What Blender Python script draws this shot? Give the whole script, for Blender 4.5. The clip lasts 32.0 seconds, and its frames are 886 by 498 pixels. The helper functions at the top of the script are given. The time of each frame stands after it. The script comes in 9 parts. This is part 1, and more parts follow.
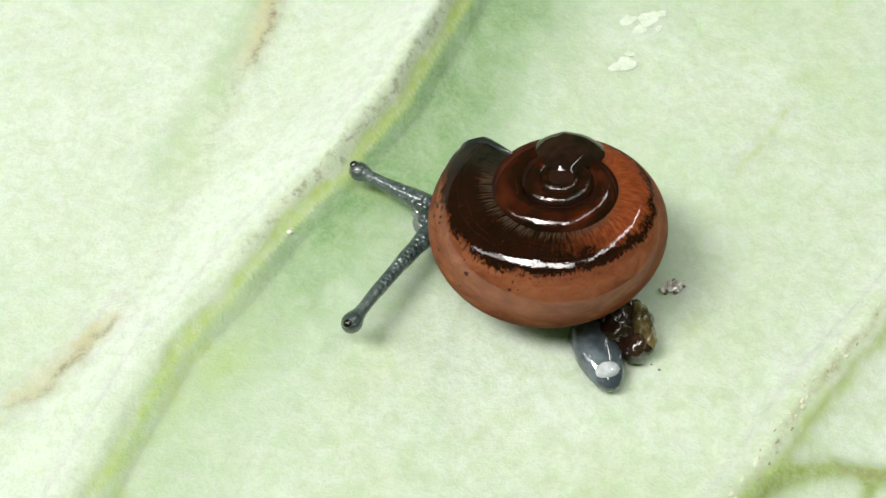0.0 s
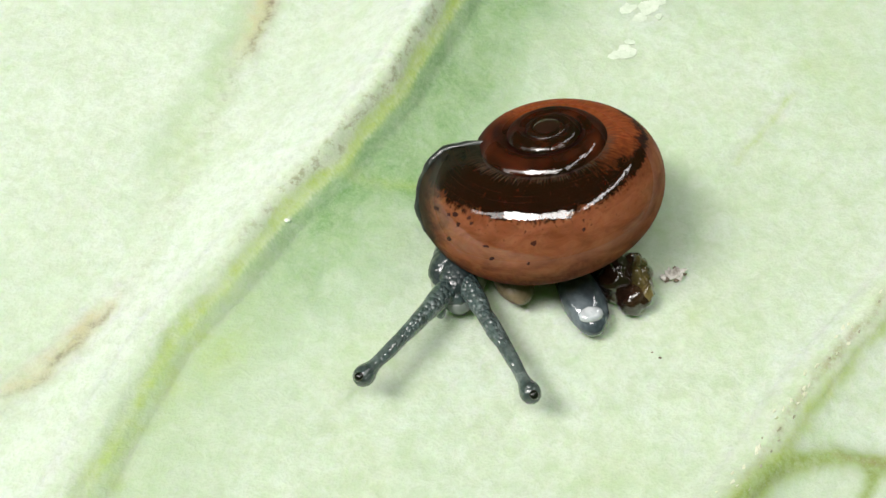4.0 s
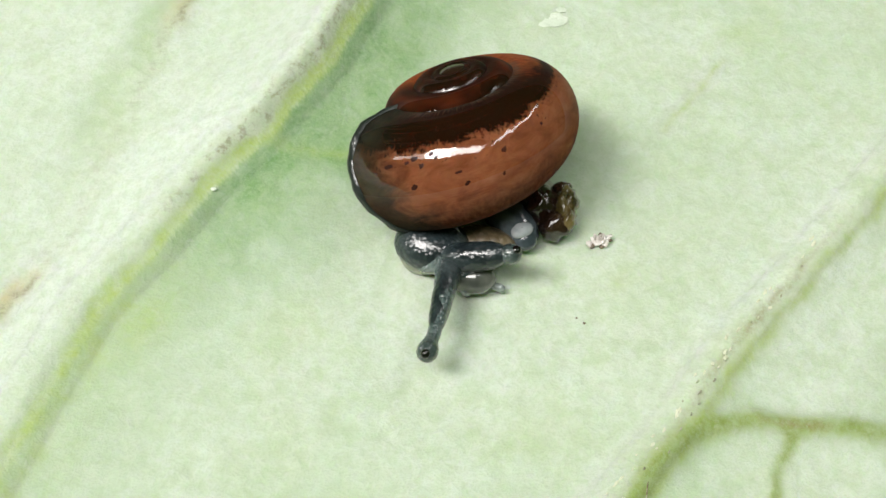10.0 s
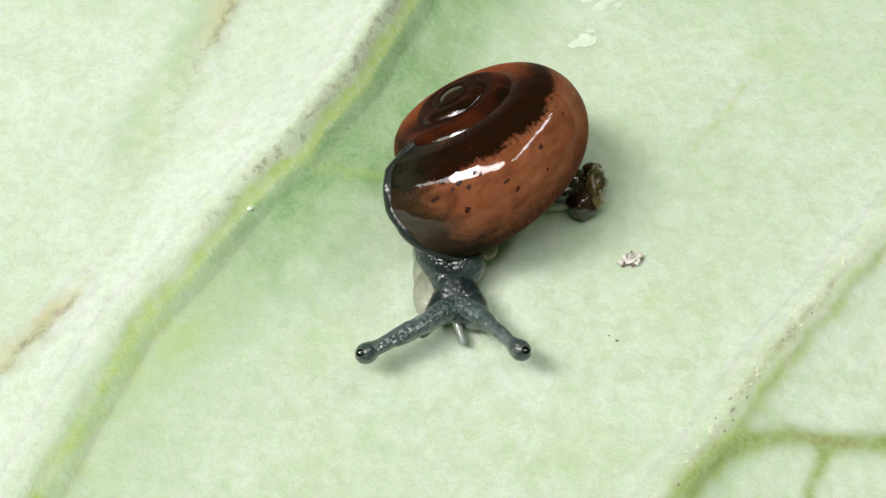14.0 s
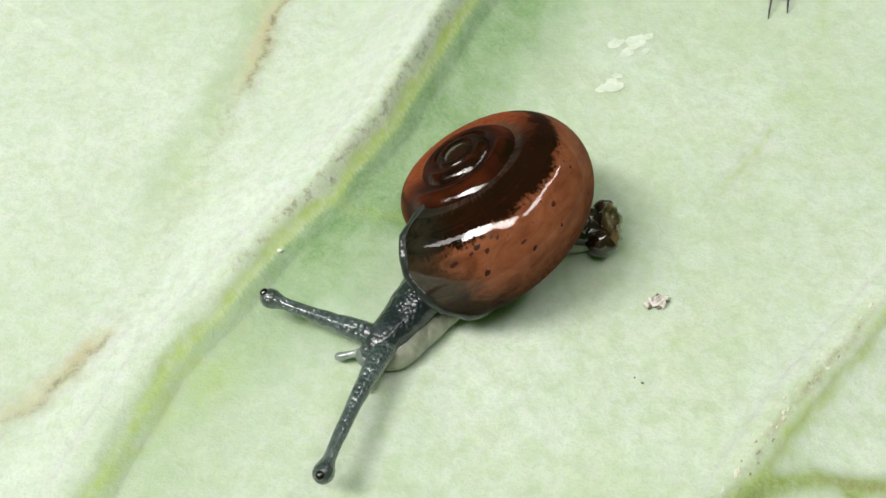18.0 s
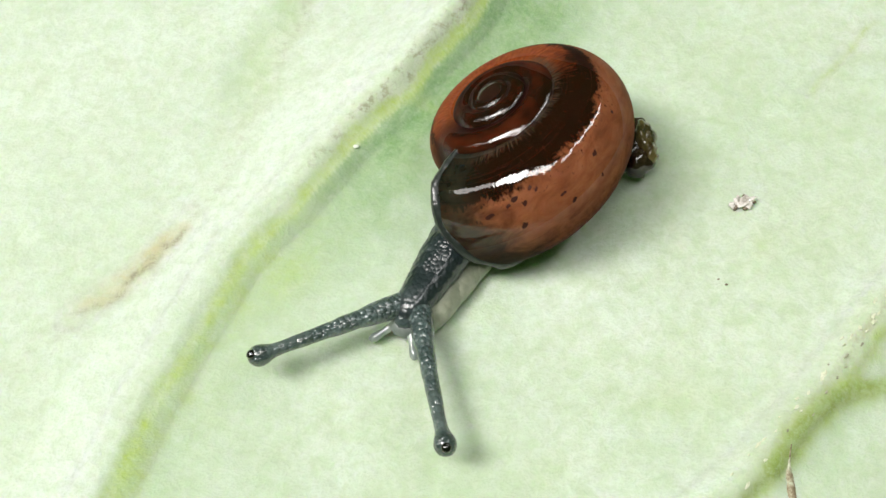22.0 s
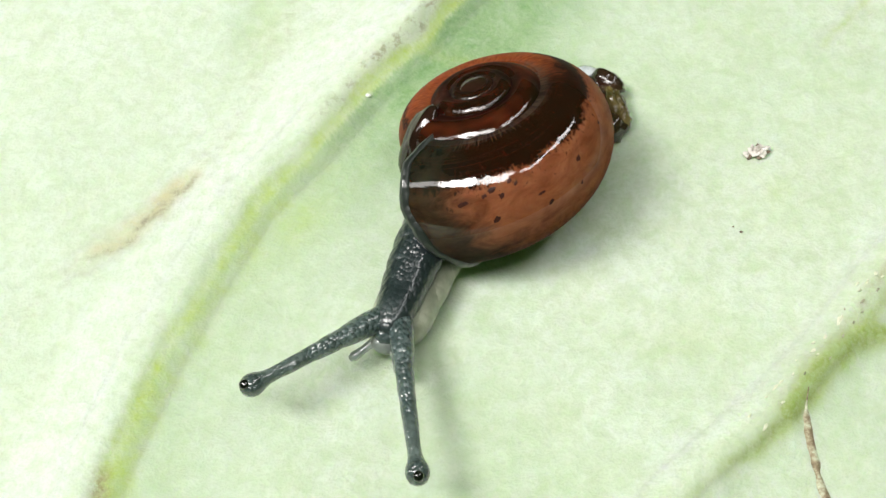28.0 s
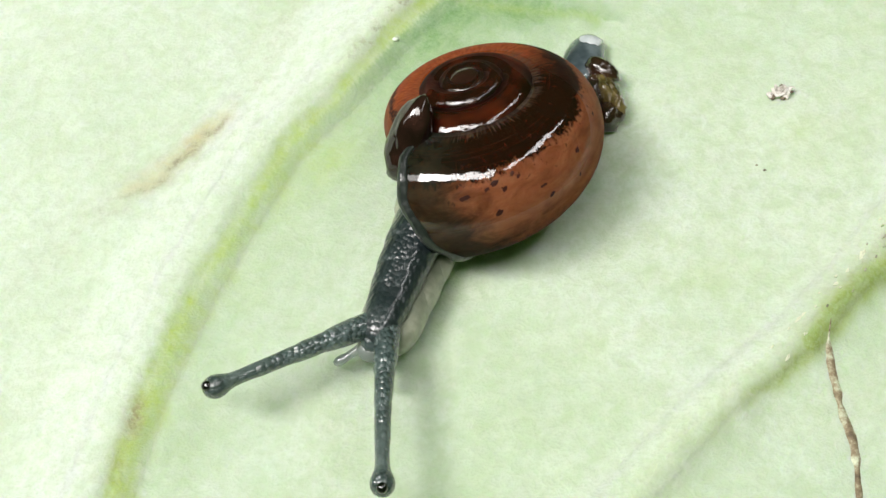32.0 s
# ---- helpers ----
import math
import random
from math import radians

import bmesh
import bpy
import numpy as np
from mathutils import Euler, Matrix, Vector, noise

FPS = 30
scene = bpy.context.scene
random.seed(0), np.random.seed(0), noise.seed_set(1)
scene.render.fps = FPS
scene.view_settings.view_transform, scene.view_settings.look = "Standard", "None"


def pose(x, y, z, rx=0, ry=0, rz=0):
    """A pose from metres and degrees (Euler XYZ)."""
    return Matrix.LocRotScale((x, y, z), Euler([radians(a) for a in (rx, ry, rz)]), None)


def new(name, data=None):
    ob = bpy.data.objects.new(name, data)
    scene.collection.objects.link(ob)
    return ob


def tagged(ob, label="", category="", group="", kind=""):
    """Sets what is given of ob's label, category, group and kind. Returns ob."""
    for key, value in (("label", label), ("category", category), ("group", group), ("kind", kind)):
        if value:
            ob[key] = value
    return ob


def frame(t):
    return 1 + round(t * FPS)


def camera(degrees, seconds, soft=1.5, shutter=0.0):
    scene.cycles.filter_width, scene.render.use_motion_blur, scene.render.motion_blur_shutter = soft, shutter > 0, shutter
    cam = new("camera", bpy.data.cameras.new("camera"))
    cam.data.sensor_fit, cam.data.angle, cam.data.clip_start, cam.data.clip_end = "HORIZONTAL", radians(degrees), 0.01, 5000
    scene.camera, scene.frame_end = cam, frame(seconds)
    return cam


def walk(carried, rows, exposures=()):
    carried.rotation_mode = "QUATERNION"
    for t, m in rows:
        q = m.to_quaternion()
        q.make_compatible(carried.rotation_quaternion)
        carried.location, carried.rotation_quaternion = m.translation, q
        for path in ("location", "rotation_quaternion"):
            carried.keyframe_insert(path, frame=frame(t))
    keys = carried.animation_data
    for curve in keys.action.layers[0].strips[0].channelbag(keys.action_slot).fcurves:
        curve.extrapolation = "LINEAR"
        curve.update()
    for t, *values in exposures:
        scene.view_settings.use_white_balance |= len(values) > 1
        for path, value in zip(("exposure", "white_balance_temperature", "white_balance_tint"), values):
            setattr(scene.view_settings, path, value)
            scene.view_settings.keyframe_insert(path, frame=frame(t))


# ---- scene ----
MM = 0.001

# ---- camera ----
cam = camera(40, 32.0, soft=1.5)
walk(cam, [
    (0, pose(-0.001180, -0.017981, 0.026715, 34.952, -0.464, -0.663)),
    (0.5, pose(-0.001174, -0.018025, 0.026637, 35.223, -0.318, -0.500)),
    (1, pose(-0.001449, -0.018100, 0.026346, 35.147, 0.265, 0.105)),
    (1.5, pose(-0.001269, -0.018233, 0.026390, 35.151, 0.326, -0.059)),
    (2, pose(-0.001100, -0.017929, 0.026719, 34.948, 0.033, -0.408)),
    (2.5, pose(-0.000933, -0.017939, 0.026584, 34.615, -0.393, -0.800)),
    (4.5, pose(-0.001163, -0.018147, 0.026324, 35.062, -0.354, -0.721)),
    (5, pose(-0.000828, -0.018088, 0.026252, 34.741, -0.533, -0.932)),
    (5.5, pose(-0.000539, -0.018236, 0.025947, 34.568, -0.644, -1.206)),
    (6, pose(-0.000812, -0.017938, 0.026148, 34.627, -0.360, -0.683)),
    (6.5, pose(-0.000750, -0.017795, 0.026392, 34.843, -0.433, -0.772)),
    (7, pose(-0.000654, -0.018021, 0.026353, 34.434, -0.713, -1.076)),
    (7.5, pose(-0.000517, -0.018017, 0.026437, 34.492, -0.658, -1.044)),
    (8, pose(-0.000705, -0.018053, 0.026318, 34.342, -0.553, -0.837)),
    (8.5, pose(-0.000905, -0.017999, 0.026296, 34.738, -0.467, -0.720)),
    (9, pose(-0.000652, -0.018039, 0.026343, 34.442, -0.632, -0.973)),
    (9.5, pose(-0.000138, -0.018236, 0.026525, 34.164, -0.930, -1.401)),
    (10, pose(0.000059, -0.018362, 0.026251, 33.903, -1.230, -1.763)),
    (10.5, pose(0.000364, -0.018398, 0.026307, 33.258, -1.299, -1.897)),
    (11, pose(-0.000353, -0.017886, 0.026697, 33.698, -1.246, -1.721)),
    (11.5, pose(-0.000299, -0.017940, 0.026720, 34.453, -1.586, -2.035)),
    (12, pose(-0.000089, -0.017985, 0.026587, 34.976, -1.632, -2.100)),
    (12.5, pose(-0.000418, -0.017823, 0.026435, 35.084, -1.568, -2.030)),
    (13, pose(-0.000503, -0.018399, 0.026256, 34.748, -0.782, -1.487)),
    (13.5, pose(-0.000527, -0.018337, 0.026369, 34.583, -0.801, -1.523)),
    (15.5, pose(0.000077, -0.019605, 0.027124, 35.527, 0.164, -1.052)),
    (16, pose(0.000413, -0.019246, 0.027004, 35.744, -0.084, -1.277)),
    (16.5, pose(0.001148, -0.018192, 0.027558, 36.066, -0.898, -1.992)),
    (17, pose(0.000649, -0.019050, 0.027314, 36.288, -0.497, -1.820)),
    (17.5, pose(-0.000592, -0.019714, 0.027060, 36.619, 0.611, -0.469)),
    (18, pose(-0.000208, -0.018787, 0.026836, 36.774, 0.639, -0.289)),
    (18.5, pose(-0.000095, -0.018781, 0.026434, 36.744, 0.792, -0.168)),
    (19, pose(-0.000800, -0.019844, 0.026173, 36.290, 1.558, 0.710)),
    (19.5, pose(0.000117, -0.020305, 0.025759, 35.768, 1.591, 0.472)),
    (20, pose(0.000246, -0.020132, 0.025834, 35.788, 1.427, 0.254)),
    (20.5, pose(-0.001702, -0.019555, 0.026725, 35.750, 1.639, 1.136)),
    (20.6, pose(-0.002500, -0.018608, 0.027847, 35.336, 2.294, 1.938)),
    (21, pose(-0.001268, -0.019033, 0.027144, 33.744, 3.382, 2.600)),
    (21.5, pose(-0.000815, -0.018084, 0.026521, 33.564, 2.632, 1.938)),
    (22, pose(-0.000447, -0.019098, 0.025858, 33.511, 2.914, 2.178)),
    (22.5, pose(-0.000577, -0.019334, 0.025689, 33.078, 3.304, 2.545)),
    (23, pose(-0.000846, -0.019321, 0.025757, 33.038, 3.502, 2.784)),
    (23.5, pose(-0.000759, -0.019207, 0.025789, 32.396, 3.358, 2.593)),
    (24, pose(-0.000188, -0.019474, 0.025656, 32.600, 3.391, 2.454)),
    (24.5, pose(-0.000257, -0.019620, 0.025654, 32.873, 3.475, 2.591)),
    (26.5, pose(-0.001076, -0.020197, 0.025068, 33.701, 2.076, 1.811)),
    (27, pose(-0.000851, -0.020122, 0.025157, 33.737, 1.974, 1.701)),
    (27.5, pose(-0.001154, -0.020011, 0.025178, 33.540, 1.784, 1.693)),
    (28, pose(-0.001222, -0.020135, 0.025035, 33.471, 2.096, 1.948)),
    (28.5, pose(-0.001168, -0.020128, 0.025052, 33.706, 2.169, 1.956)),
    (29, pose(-0.001116, -0.020555, 0.024901, 33.254, 2.298, 1.996)),
    (29.5, pose(-0.000857, -0.020675, 0.025020, 32.707, 2.685, 2.359)),
    (30, pose(-0.001014, -0.020776, 0.024952, 32.613, 2.895, 2.717)),
    (30.5, pose(-0.001327, -0.021541, 0.024815, 32.315, 3.363, 3.038)),
    (31, pose(-0.001172, -0.021507, 0.024896, 32.680, 3.322, 2.999)),
    (31.5, pose(-0.001193, -0.021462, 0.024906, 32.400, 3.064, 2.728)),
    (32, pose(-0.001256, -0.021348, 0.024810, 32.739, 3.053, 2.528))],
    exposures=[(0, 0.0), (6, 0.0), (8, 0.03), (9, -0.09), (11, -0.09), (13, -0.07), (16, -0.13), (18, -0.13), (20, -0.02), (24, 0.01), (27, 0.05), (30, 0.09), (32, 0.01)])

# ---- light: overhead strip lamps and a dim green ambient added to tint the shadows ----
world = bpy.data.worlds.new("world")
scene.world = world
world.use_nodes = True
world.node_tree.nodes["Background"].inputs["Color"].default_value = (0.52, 1.0, 0.24, 1)
world.node_tree.nodes["Background"].inputs["Strength"].default_value = 0.085


def strip_lamp(name, start, end, height, width, watts, colour):
    """A long flat lamp between two points, at that height over the leaf."""
    data = bpy.data.lights.new(name, "AREA")
    a, b = Vector((*start, height)), Vector((*end, height))
    data.shape, data.size, data.size_y = "RECTANGLE", (b - a).length, width
    data.energy, data.color = watts, colour
    ob = new(name, data)
    ob.matrix_world = Matrix.Translation((a + b) / 2) @ Matrix.Rotation(math.atan2(b.y - a.y, b.x - a.x), 4, "Z")
    return ob


strip_lamp("strip_lamp", (-0.66, 0.03), (-0.26, -0.055), 0.30, 0.060, 0.50, (0.985, 0.945, 0.915))
strip_lamp("strip_lamp", (-0.255, -0.056), (-0.115, -0.085), 0.30, 0.080, 1.53, (0.985, 0.945, 0.915))
strip_lamp("strip_lamp", (-0.11, -0.086), (0.03, -0.115), 0.30, 0.058, 0.485, (0.985, 0.945, 0.915))
strip_lamp("strip_lamp", (0.085, -0.10), (0.30, 0.28), 0.30, 0.022, 0.40, (0.97, 0.94, 0.95))


# ---- materials ----
class Nodes:
    """A short way to write a node material."""

    def __init__(self, name):
        self.material = bpy.data.materials.new(name)
        self.material.use_nodes = True
        self.tree = self.material.node_tree
        self.bsdf = self.tree.nodes["Principled BSDF"]

    def node(self, kind, **values):
        n = self.tree.nodes.new(kind)
        for key, value in values.items():
            n.inputs[key.replace("_", " ")].default_value = value
        return n

    def link(self, a, b):
        self.tree.links.new(a, b)

    def coords(self, which="Object"):
        return self.tree.nodes.new("ShaderNodeTexCoord").outputs[which]

    def noise(self, vector, scale, detail=4.0, rough=0.55, distort=0.0):
        n = self.node("ShaderNodeTexNoise", Scale=scale, Detail=detail, Roughness=rough, Distortion=distort)
        self.link(vector, n.inputs["Vector"])
        return n.outputs["Fac"]

    def stretch(self, vector, scale, loc=(0, 0, 0)):
        n = self.node("ShaderNodeMapping", Scale=scale, Location=loc)
        self.link(vector, n.inputs["Vector"])
        return n.outputs["Vector"]

    def ramp(self, fac, stops):
        n = self.tree.nodes.new("ShaderNodeValToRGB")
        e = n.color_ramp.elements
        while len(e) < len(stops):
            e.new(0.5)
        for item, (pos, col) in zip(e, stops):
            item.position = pos
            item.color = (*col, 1) if isinstance(col, tuple) else (col, col, col, 1)
        self.link(fac, n.inputs["Fac"])
        return n.outputs["Color"]

    def mix(self, fac, a, b, mode="MIX"):
        n = self.tree.nodes.new("ShaderNodeMix")
        n.data_type, n.blend_type = "RGBA", mode
        for value, socket in ((fac, n.inputs[0]), (a, n.inputs[6]), (b, n.inputs[7])):
            if isinstance(value, (int, float)):
                socket.default_value = value
            elif isinstance(value, tuple):
                socket.default_value = (*value, 1)
            else:
                self.link(value, socket)
        return n.outputs[2]

    def calc(self, op, a, b=0.0, c=0.0):
        n = self.tree.nodes.new("ShaderNodeMath")
        n.operation = op
        for value, socket in zip((a, b, c), n.inputs):
            if isinstance(value, (int, float)):
                socket.default_value = value
            else:
                self.link(value, socket)
        return n.outputs[0]

    def band(self, value, lo, hi):
        """0 below lo, 1 above hi, smooth between."""
        n = self.tree.nodes.new("ShaderNodeMapRange")
        n.interpolation_type = "SMOOTHSTEP"
        n.inputs["From Min"].default_value, n.inputs["From Max"].default_value = lo, hi
        self.link(value, n.inputs["Value"])
        return n.outputs["Result"]

    def bump(self, height, distance, strength=1.0, before=None):
        n = self.node("ShaderNodeBump", Strength=strength, Distance=distance)
        self.link(height, n.inputs["Height"])
        if before is not None:
            self.link(before, n.inputs["Normal"])
        return n.outputs["Normal"]

    def attribute(self, name):
        n = self.tree.nodes.new("ShaderNodeAttribute")
        n.attribute_name = name
        return n.outputs["Fac"]

    def done(self, colour, normal=None, **values):
        if isinstance(colour, tuple):
            self.bsdf.inputs["Base Color"].default_value = (*colour, 1)
        else:
            self.link(colour, self.bsdf.inputs["Base Color"])
        if normal is not None:
            self.link(normal, self.bsdf.inputs["Normal"])
        for key, value in values.items():
            socket = self.bsdf.inputs[key.replace("_", " ")]
            if isinstance(value, (int, float, tuple)):
                socket.default_value = value
            else:
                self.link(value, socket)
        return self.material


def leaf_material():
    """Short white felt over a green blade: soft blotches, yellow and bluish, and a fine grain."""
    m = Nodes("felted_leaf")
    p = m.coords()
    wide = m.noise(p, 130, 5, 0.6)
    blotch = m.noise(p, 420, 6, 0.68, 0.5)
    patch = m.noise(p, 1500, 5, 0.7, 0.3)
    grain = m.noise(p, 7500, 4, 0.75)
    fine = m.noise(p, 15000, 3, 0.7, 0.8)
    c = m.ramp(wide, [(0.34, (0.45, 0.555, 0.405)), (0.50, (0.515, 0.603, 0.485)), (0.66, (0.585, 0.660, 0.570))])
    c = m.mix(m.ramp(blotch, [(0.46, 0.0), (0.68, 0.26)]), c, (0.48, 0.55, 0.35))
    c = m.mix(m.ramp(blotch, [(0.30, 0.40), (0.46, 0.0)]), c, (0.53, 0.64, 0.53))
    c = m.mix(m.ramp(patch, [(0.34, 0.44), (0.54, 0.0)]), c, (0.37, 0.485, 0.27))
    c = m.mix(m.calc("MULTIPLY", m.attribute("pale"), 0.60), c, (0.66, 0.73, 0.67))
    green = m.calc("MULTIPLY", m.attribute("green"), m.ramp(patch, [(0.36, 1.0), (0.64, 0.50)]))
    # thin felt, with the shade of the midrib valley put into its green
    thin = m.calc("MULTIPLY", m.attribute("thin"), m.ramp(m.noise(p, 700, 6, 0.75, 0.6), [(0.36, 1.0), (0.66, 0.55)]))
    c = m.mix(thin, c, (0.135, 0.275, 0.100))
    c = m.mix(green, c, (0.345, 0.460, 0.10))
    c = m.mix(m.calc("MULTIPLY", m.attribute("olive"), m.ramp(patch, [(0.32, 1.0), (0.66, 0.55)])), c, (0.185, 0.255, 0.045))
    c = m.mix(m.calc("MULTIPLY", m.attribute("tan"), 0.45), c, (0.44, 0.485, 0.35))
    tan = m.calc("MULTIPLY", m.attribute("tan"), m.ramp(m.noise(p, 3400, 5, 0.75), [(0.50, 0.0), (0.62, 0.9)]))
    c = m.mix(tan, c, (0.29, 0.29, 0.20))
    brown = m.calc("MULTIPLY", m.attribute("brown"), m.ramp(m.noise(p, 2600, 5, 0.75), [(0.36, 0.0), (0.56, 1.0)]))
    c = m.mix(brown, c, (0.235, 0.195, 0.085))
    clump = m.noise(p, 2600, 4, 0.6, 0.5)
    c = m.mix(m.ramp(clump, [(0.34, 0.30), (0.54, 0.0)]), c, (0.37, 0.48, 0.29))
    c = m.mix(m.ramp(clump, [(0.52, 0.0), (0.70, 0.12)]), c, (0.70, 0.76, 0.68))
    c = m.mix(m.ramp(grain, [(0.38, 0.20), (0.53, 0.0)]), c, (0.38, 0.47, 0.30))
    c = m.mix(m.ramp(fine, [(0.32, 0.24), (0.48, 0.0)]), c, (0.37, 0.49, 0.33))
    c = m.mix(m.ramp(fine, [(0.56, 0.0), (0.80, 0.10)]), c, (0.76, 0.81, 0.72))
    # scars: a tan halo with a broken brown core
    torn = m.noise(p, 2300, 5, 0.75, 0.5)
    c = m.mix(m.calc("MULTIPLY", m.attribute("scar"), m.ramp(torn, [(0.34, 0.35), (0.60, 0.95)])), c, (0.47, 0.45, 0.27))
    c = m.mix(m.calc("MULTIPLY", m.attribute("core"), m.ramp(torn, [(0.40, 1.0), (0.58, 0.15)])), c, (0.135, 0.092, 0.045))
    n = m.bump(grain, 0.00006, 0.45)
    n = m.bump(fine, 0.00003, 0.25, n)
    n = m.bump(clump, 0.00010, 0.35, n)
    return m.done(c, n, Roughness=0.75, Specular_IOR_Level=0.22, Sheen_Weight=0.15, Sheen_Roughness=0.5,
                  Subsurface_Weight=0.35, Subsurface_Radius=(0.55, 1.0, 0.30), Subsurface_Scale=0.0006)


def scar_material(name, dark, light):
    m = Nodes(name)
    p = m.coords()
    c = m.ramp(m.noise(p, 1900, 5, 0.75), [(0.32, dark), (0.48, light), (0.64, (0.58, 0.63, 0.46))])
    return m.done(c, m.bump(m.noise(p, 5000, 4, 0.7), 0.00008, 0.7), Roughness=0.7)


def shell_material():
    """Glossy brown shell: coral below, near-black bands above, streaked across the growth; u turns back from the mouth, v climbs the whorl."""
    m = Nodes("shell_gloss")
    uv = m.coords("UV")
    split = m.tree.nodes.new("ShaderNodeSeparateXYZ")
    m.link(uv, split.inputs[0])
    u, v = split.outputs[0], split.outputs[1]
    streak = m.noise(m.stretch(uv, (26, 2.2, 1)), 6, 4, 0.6)
    mottle = m.noise(m.stretch(uv, (5, 2.0, 1)), 5, 5, 0.65, 0.6)
    coral = m.ramp(mottle, [(0.30, (0.150, 0.044, 0.019)), (0.52, (0.235, 0.080, 0.037)), (0.75, (0.330, 0.128, 0.062))])
    amber = m.ramp(streak, [(0.30, (0.155, 0.031, 0.011)), (0.55, (0.265, 0.064, 0.021)), (0.80, (0.390, 0.115, 0.040))])
    dark = m.ramp(streak, [(0.32, (0.008, 0.0013, 0.0011)), (0.62, (0.018, 0.0030, 0.0022)), (0.86, (0.062, 0.012, 0.0060))])
    # height on the whorl, made uneven
    edge = m.calc("ADD", v, m.calc("MULTIPLY", m.calc("SUBTRACT", mottle, 0.5), 0.20))
    edge = m.calc("ADD", edge, m.calc("MULTIPLY", m.calc("SUBTRACT", streak, 0.5), 0.06))
    jag = m.noise(m.stretch(uv, (60, 9, 1)), 3, 4, 0.65, 0.4)
    edge = m.calc("ADD", edge, m.calc("MULTIPLY", m.calc("SUBTRACT", jag, 0.5), 0.11))
    # the underside is a darker purplish brown
    under = m.ramp(streak, [(0.30, (0.055, 0.016, 0.008)), (0.55, (0.110, 0.036, 0.019)), (0.80, (0.190, 0.068, 0.036))])
    c = m.mix(m.calc("SUBTRACT", 1.0, m.band(edge, -0.26, -0.01)), coral, under)
    upper = m.band(edge, 0.235, 0.275)
    c = m.mix(upper, c, dark)
    # loose dark blotches below the dark face
    loose = m.calc("MULTIPLY", m.band(jag, 0.61, 0.66), m.calc("MULTIPLY", m.band(edge, 0.15, 0.20), m.calc("SUBTRACT", 1.0, m.band(u, 0.35, 0.5))))
    c = m.mix(m.calc("MULTIPLY", loose, 0.8), c, (0.012, 0.006, 0.005))
    # an amber belt on the older half of the upper face, dark again near the seam
    lowered = m.calc("MULTIPLY", m.band(u, 0.30, 0.60), 0.12)
    belt = m.calc("MULTIPLY", m.band(m.calc("ADD", edge, lowered), 0.40, 0.46), m.calc("SUBTRACT", 1.0, m.band(edge, 0.62, 0.74)))
    older = m.band(m.calc("ADD", u, m.calc("MULTIPLY", m.calc("SUBTRACT", streak, 0.5), 0.12)), 0.35, 0.52)
    c = m.mix(m.calc("MULTIPLY", m.calc("MULTIPLY", belt, older), 0.9), c, amber)
    # a comb of pale brown streaks along the seam
    comb = m.noise(m.stretch(uv, (70, 1.6, 1)), 4, 3, 0.6)
    seam = m.calc("MULTIPLY", m.band(m.calc("ADD", v, m.calc("MULTIPLY", m.calc("SUBTRACT", comb, 0.5), 0.28)), 0.48, 0.54), m.calc("SUBTRACT", 1.0, m.band(u, 0.45, 0.60)))
    c = m.mix(m.calc("MULTIPLY", m.calc("MULTIPLY", seam, m.band(comb, 0.44, 0.56)), 0.8), c, (0.078, 0.050, 0.036))
    # the spire is dark, with a faint red
    spire = m.band(u, 0.85, 0.97)
    c = m.mix(spire, c, m.ramp(m.noise(m.stretch(uv, (2.2, 1.0, 1)), 4, 2, 0.4), [(0.34, (0.009, 0.0016, 0.0013)), (0.54, (0.024, 0.0036, 0.0024)), (0.74, (0.070, 0.013, 0.0055))]))
    c = m.mix(m.calc("MULTIPLY", m.band(u, 1.7, 2.6), 0.6), c, (0.010, 0.0035, 0.0028))
    # the dark animal shows through next to the mouth
    start = m.calc("MULTIPLY_ADD", m.calc("SINE", m.calc("MULTIPLY", v, math.pi)), -0.0358, 0.0454)
    back = m.calc("SUBTRACT", m.calc("ADD", u, m.calc("MULTIPLY", m.calc("SUBTRACT", mottle, 0.5), 0.07)), start)
    mouth = m.calc("SUBTRACT", 1.0, m.band(back, 0.035, 0.105))
    c = m.mix(m.calc("MULTIPLY", mouth, 0.90), c, m.ramp(mottle, [(0.35, (0.006, 0.006, 0.005)), (0.65, (0.028, 0.025, 0.017))]))
    # growth lines along the whorl
    line = m.noise(m.stretch(uv, (1.2, 34, 1)), 3, 3, 0.6)
    c = m.mix(m.ramp(line, [(0.30, 0.35), (0.42, 0.0)]), c, (0.07, 0.020, 0.012))
    n = m.bump(m.noise(m.stretch(uv, (30, 1.0, 1)), 5, 3, 0.6), 0.000006, 0.6)
    n = m.bump(m.noise(m.stretch(uv, (7, 2.5, 1)), 4, 3, 0.5), 0.00004, 0.35, n)
    # the gloss is cut towards the rim and the underside to hold back the leaf's reflection
    face = m.tree.nodes.new("ShaderNodeLayerWeight")
    face.inputs["Blend"].default_value = 0.5
    gloss = m.calc("MULTIPLY_ADD", m.band(face.outputs["Facing"], 0.28, 0.60), -0.66, 0.75)
    dull = m.calc("MULTIPLY_ADD", m.band(face.outputs["Facing"], 0.32, 0.64), 0.50, 0.04)
    low = m.calc("SUBTRACT", 1.0, m.band(v, -0.06, 0.10))
    gloss = m.calc("MULTIPLY", gloss, m.calc("MULTIPLY_ADD", low, -0.85, 1.0))
    dull = m.calc("MAXIMUM", dull, m.calc("MULTIPLY_ADD", low, 0.45, 0.04))
    m.done(c, n, Roughness=dull, Specular_IOR_Level=gloss, Subsurface_Weight=0.45, Subsurface_Radius=(1.0, 0.22, 0.07), Subsurface_Scale=0.0014)
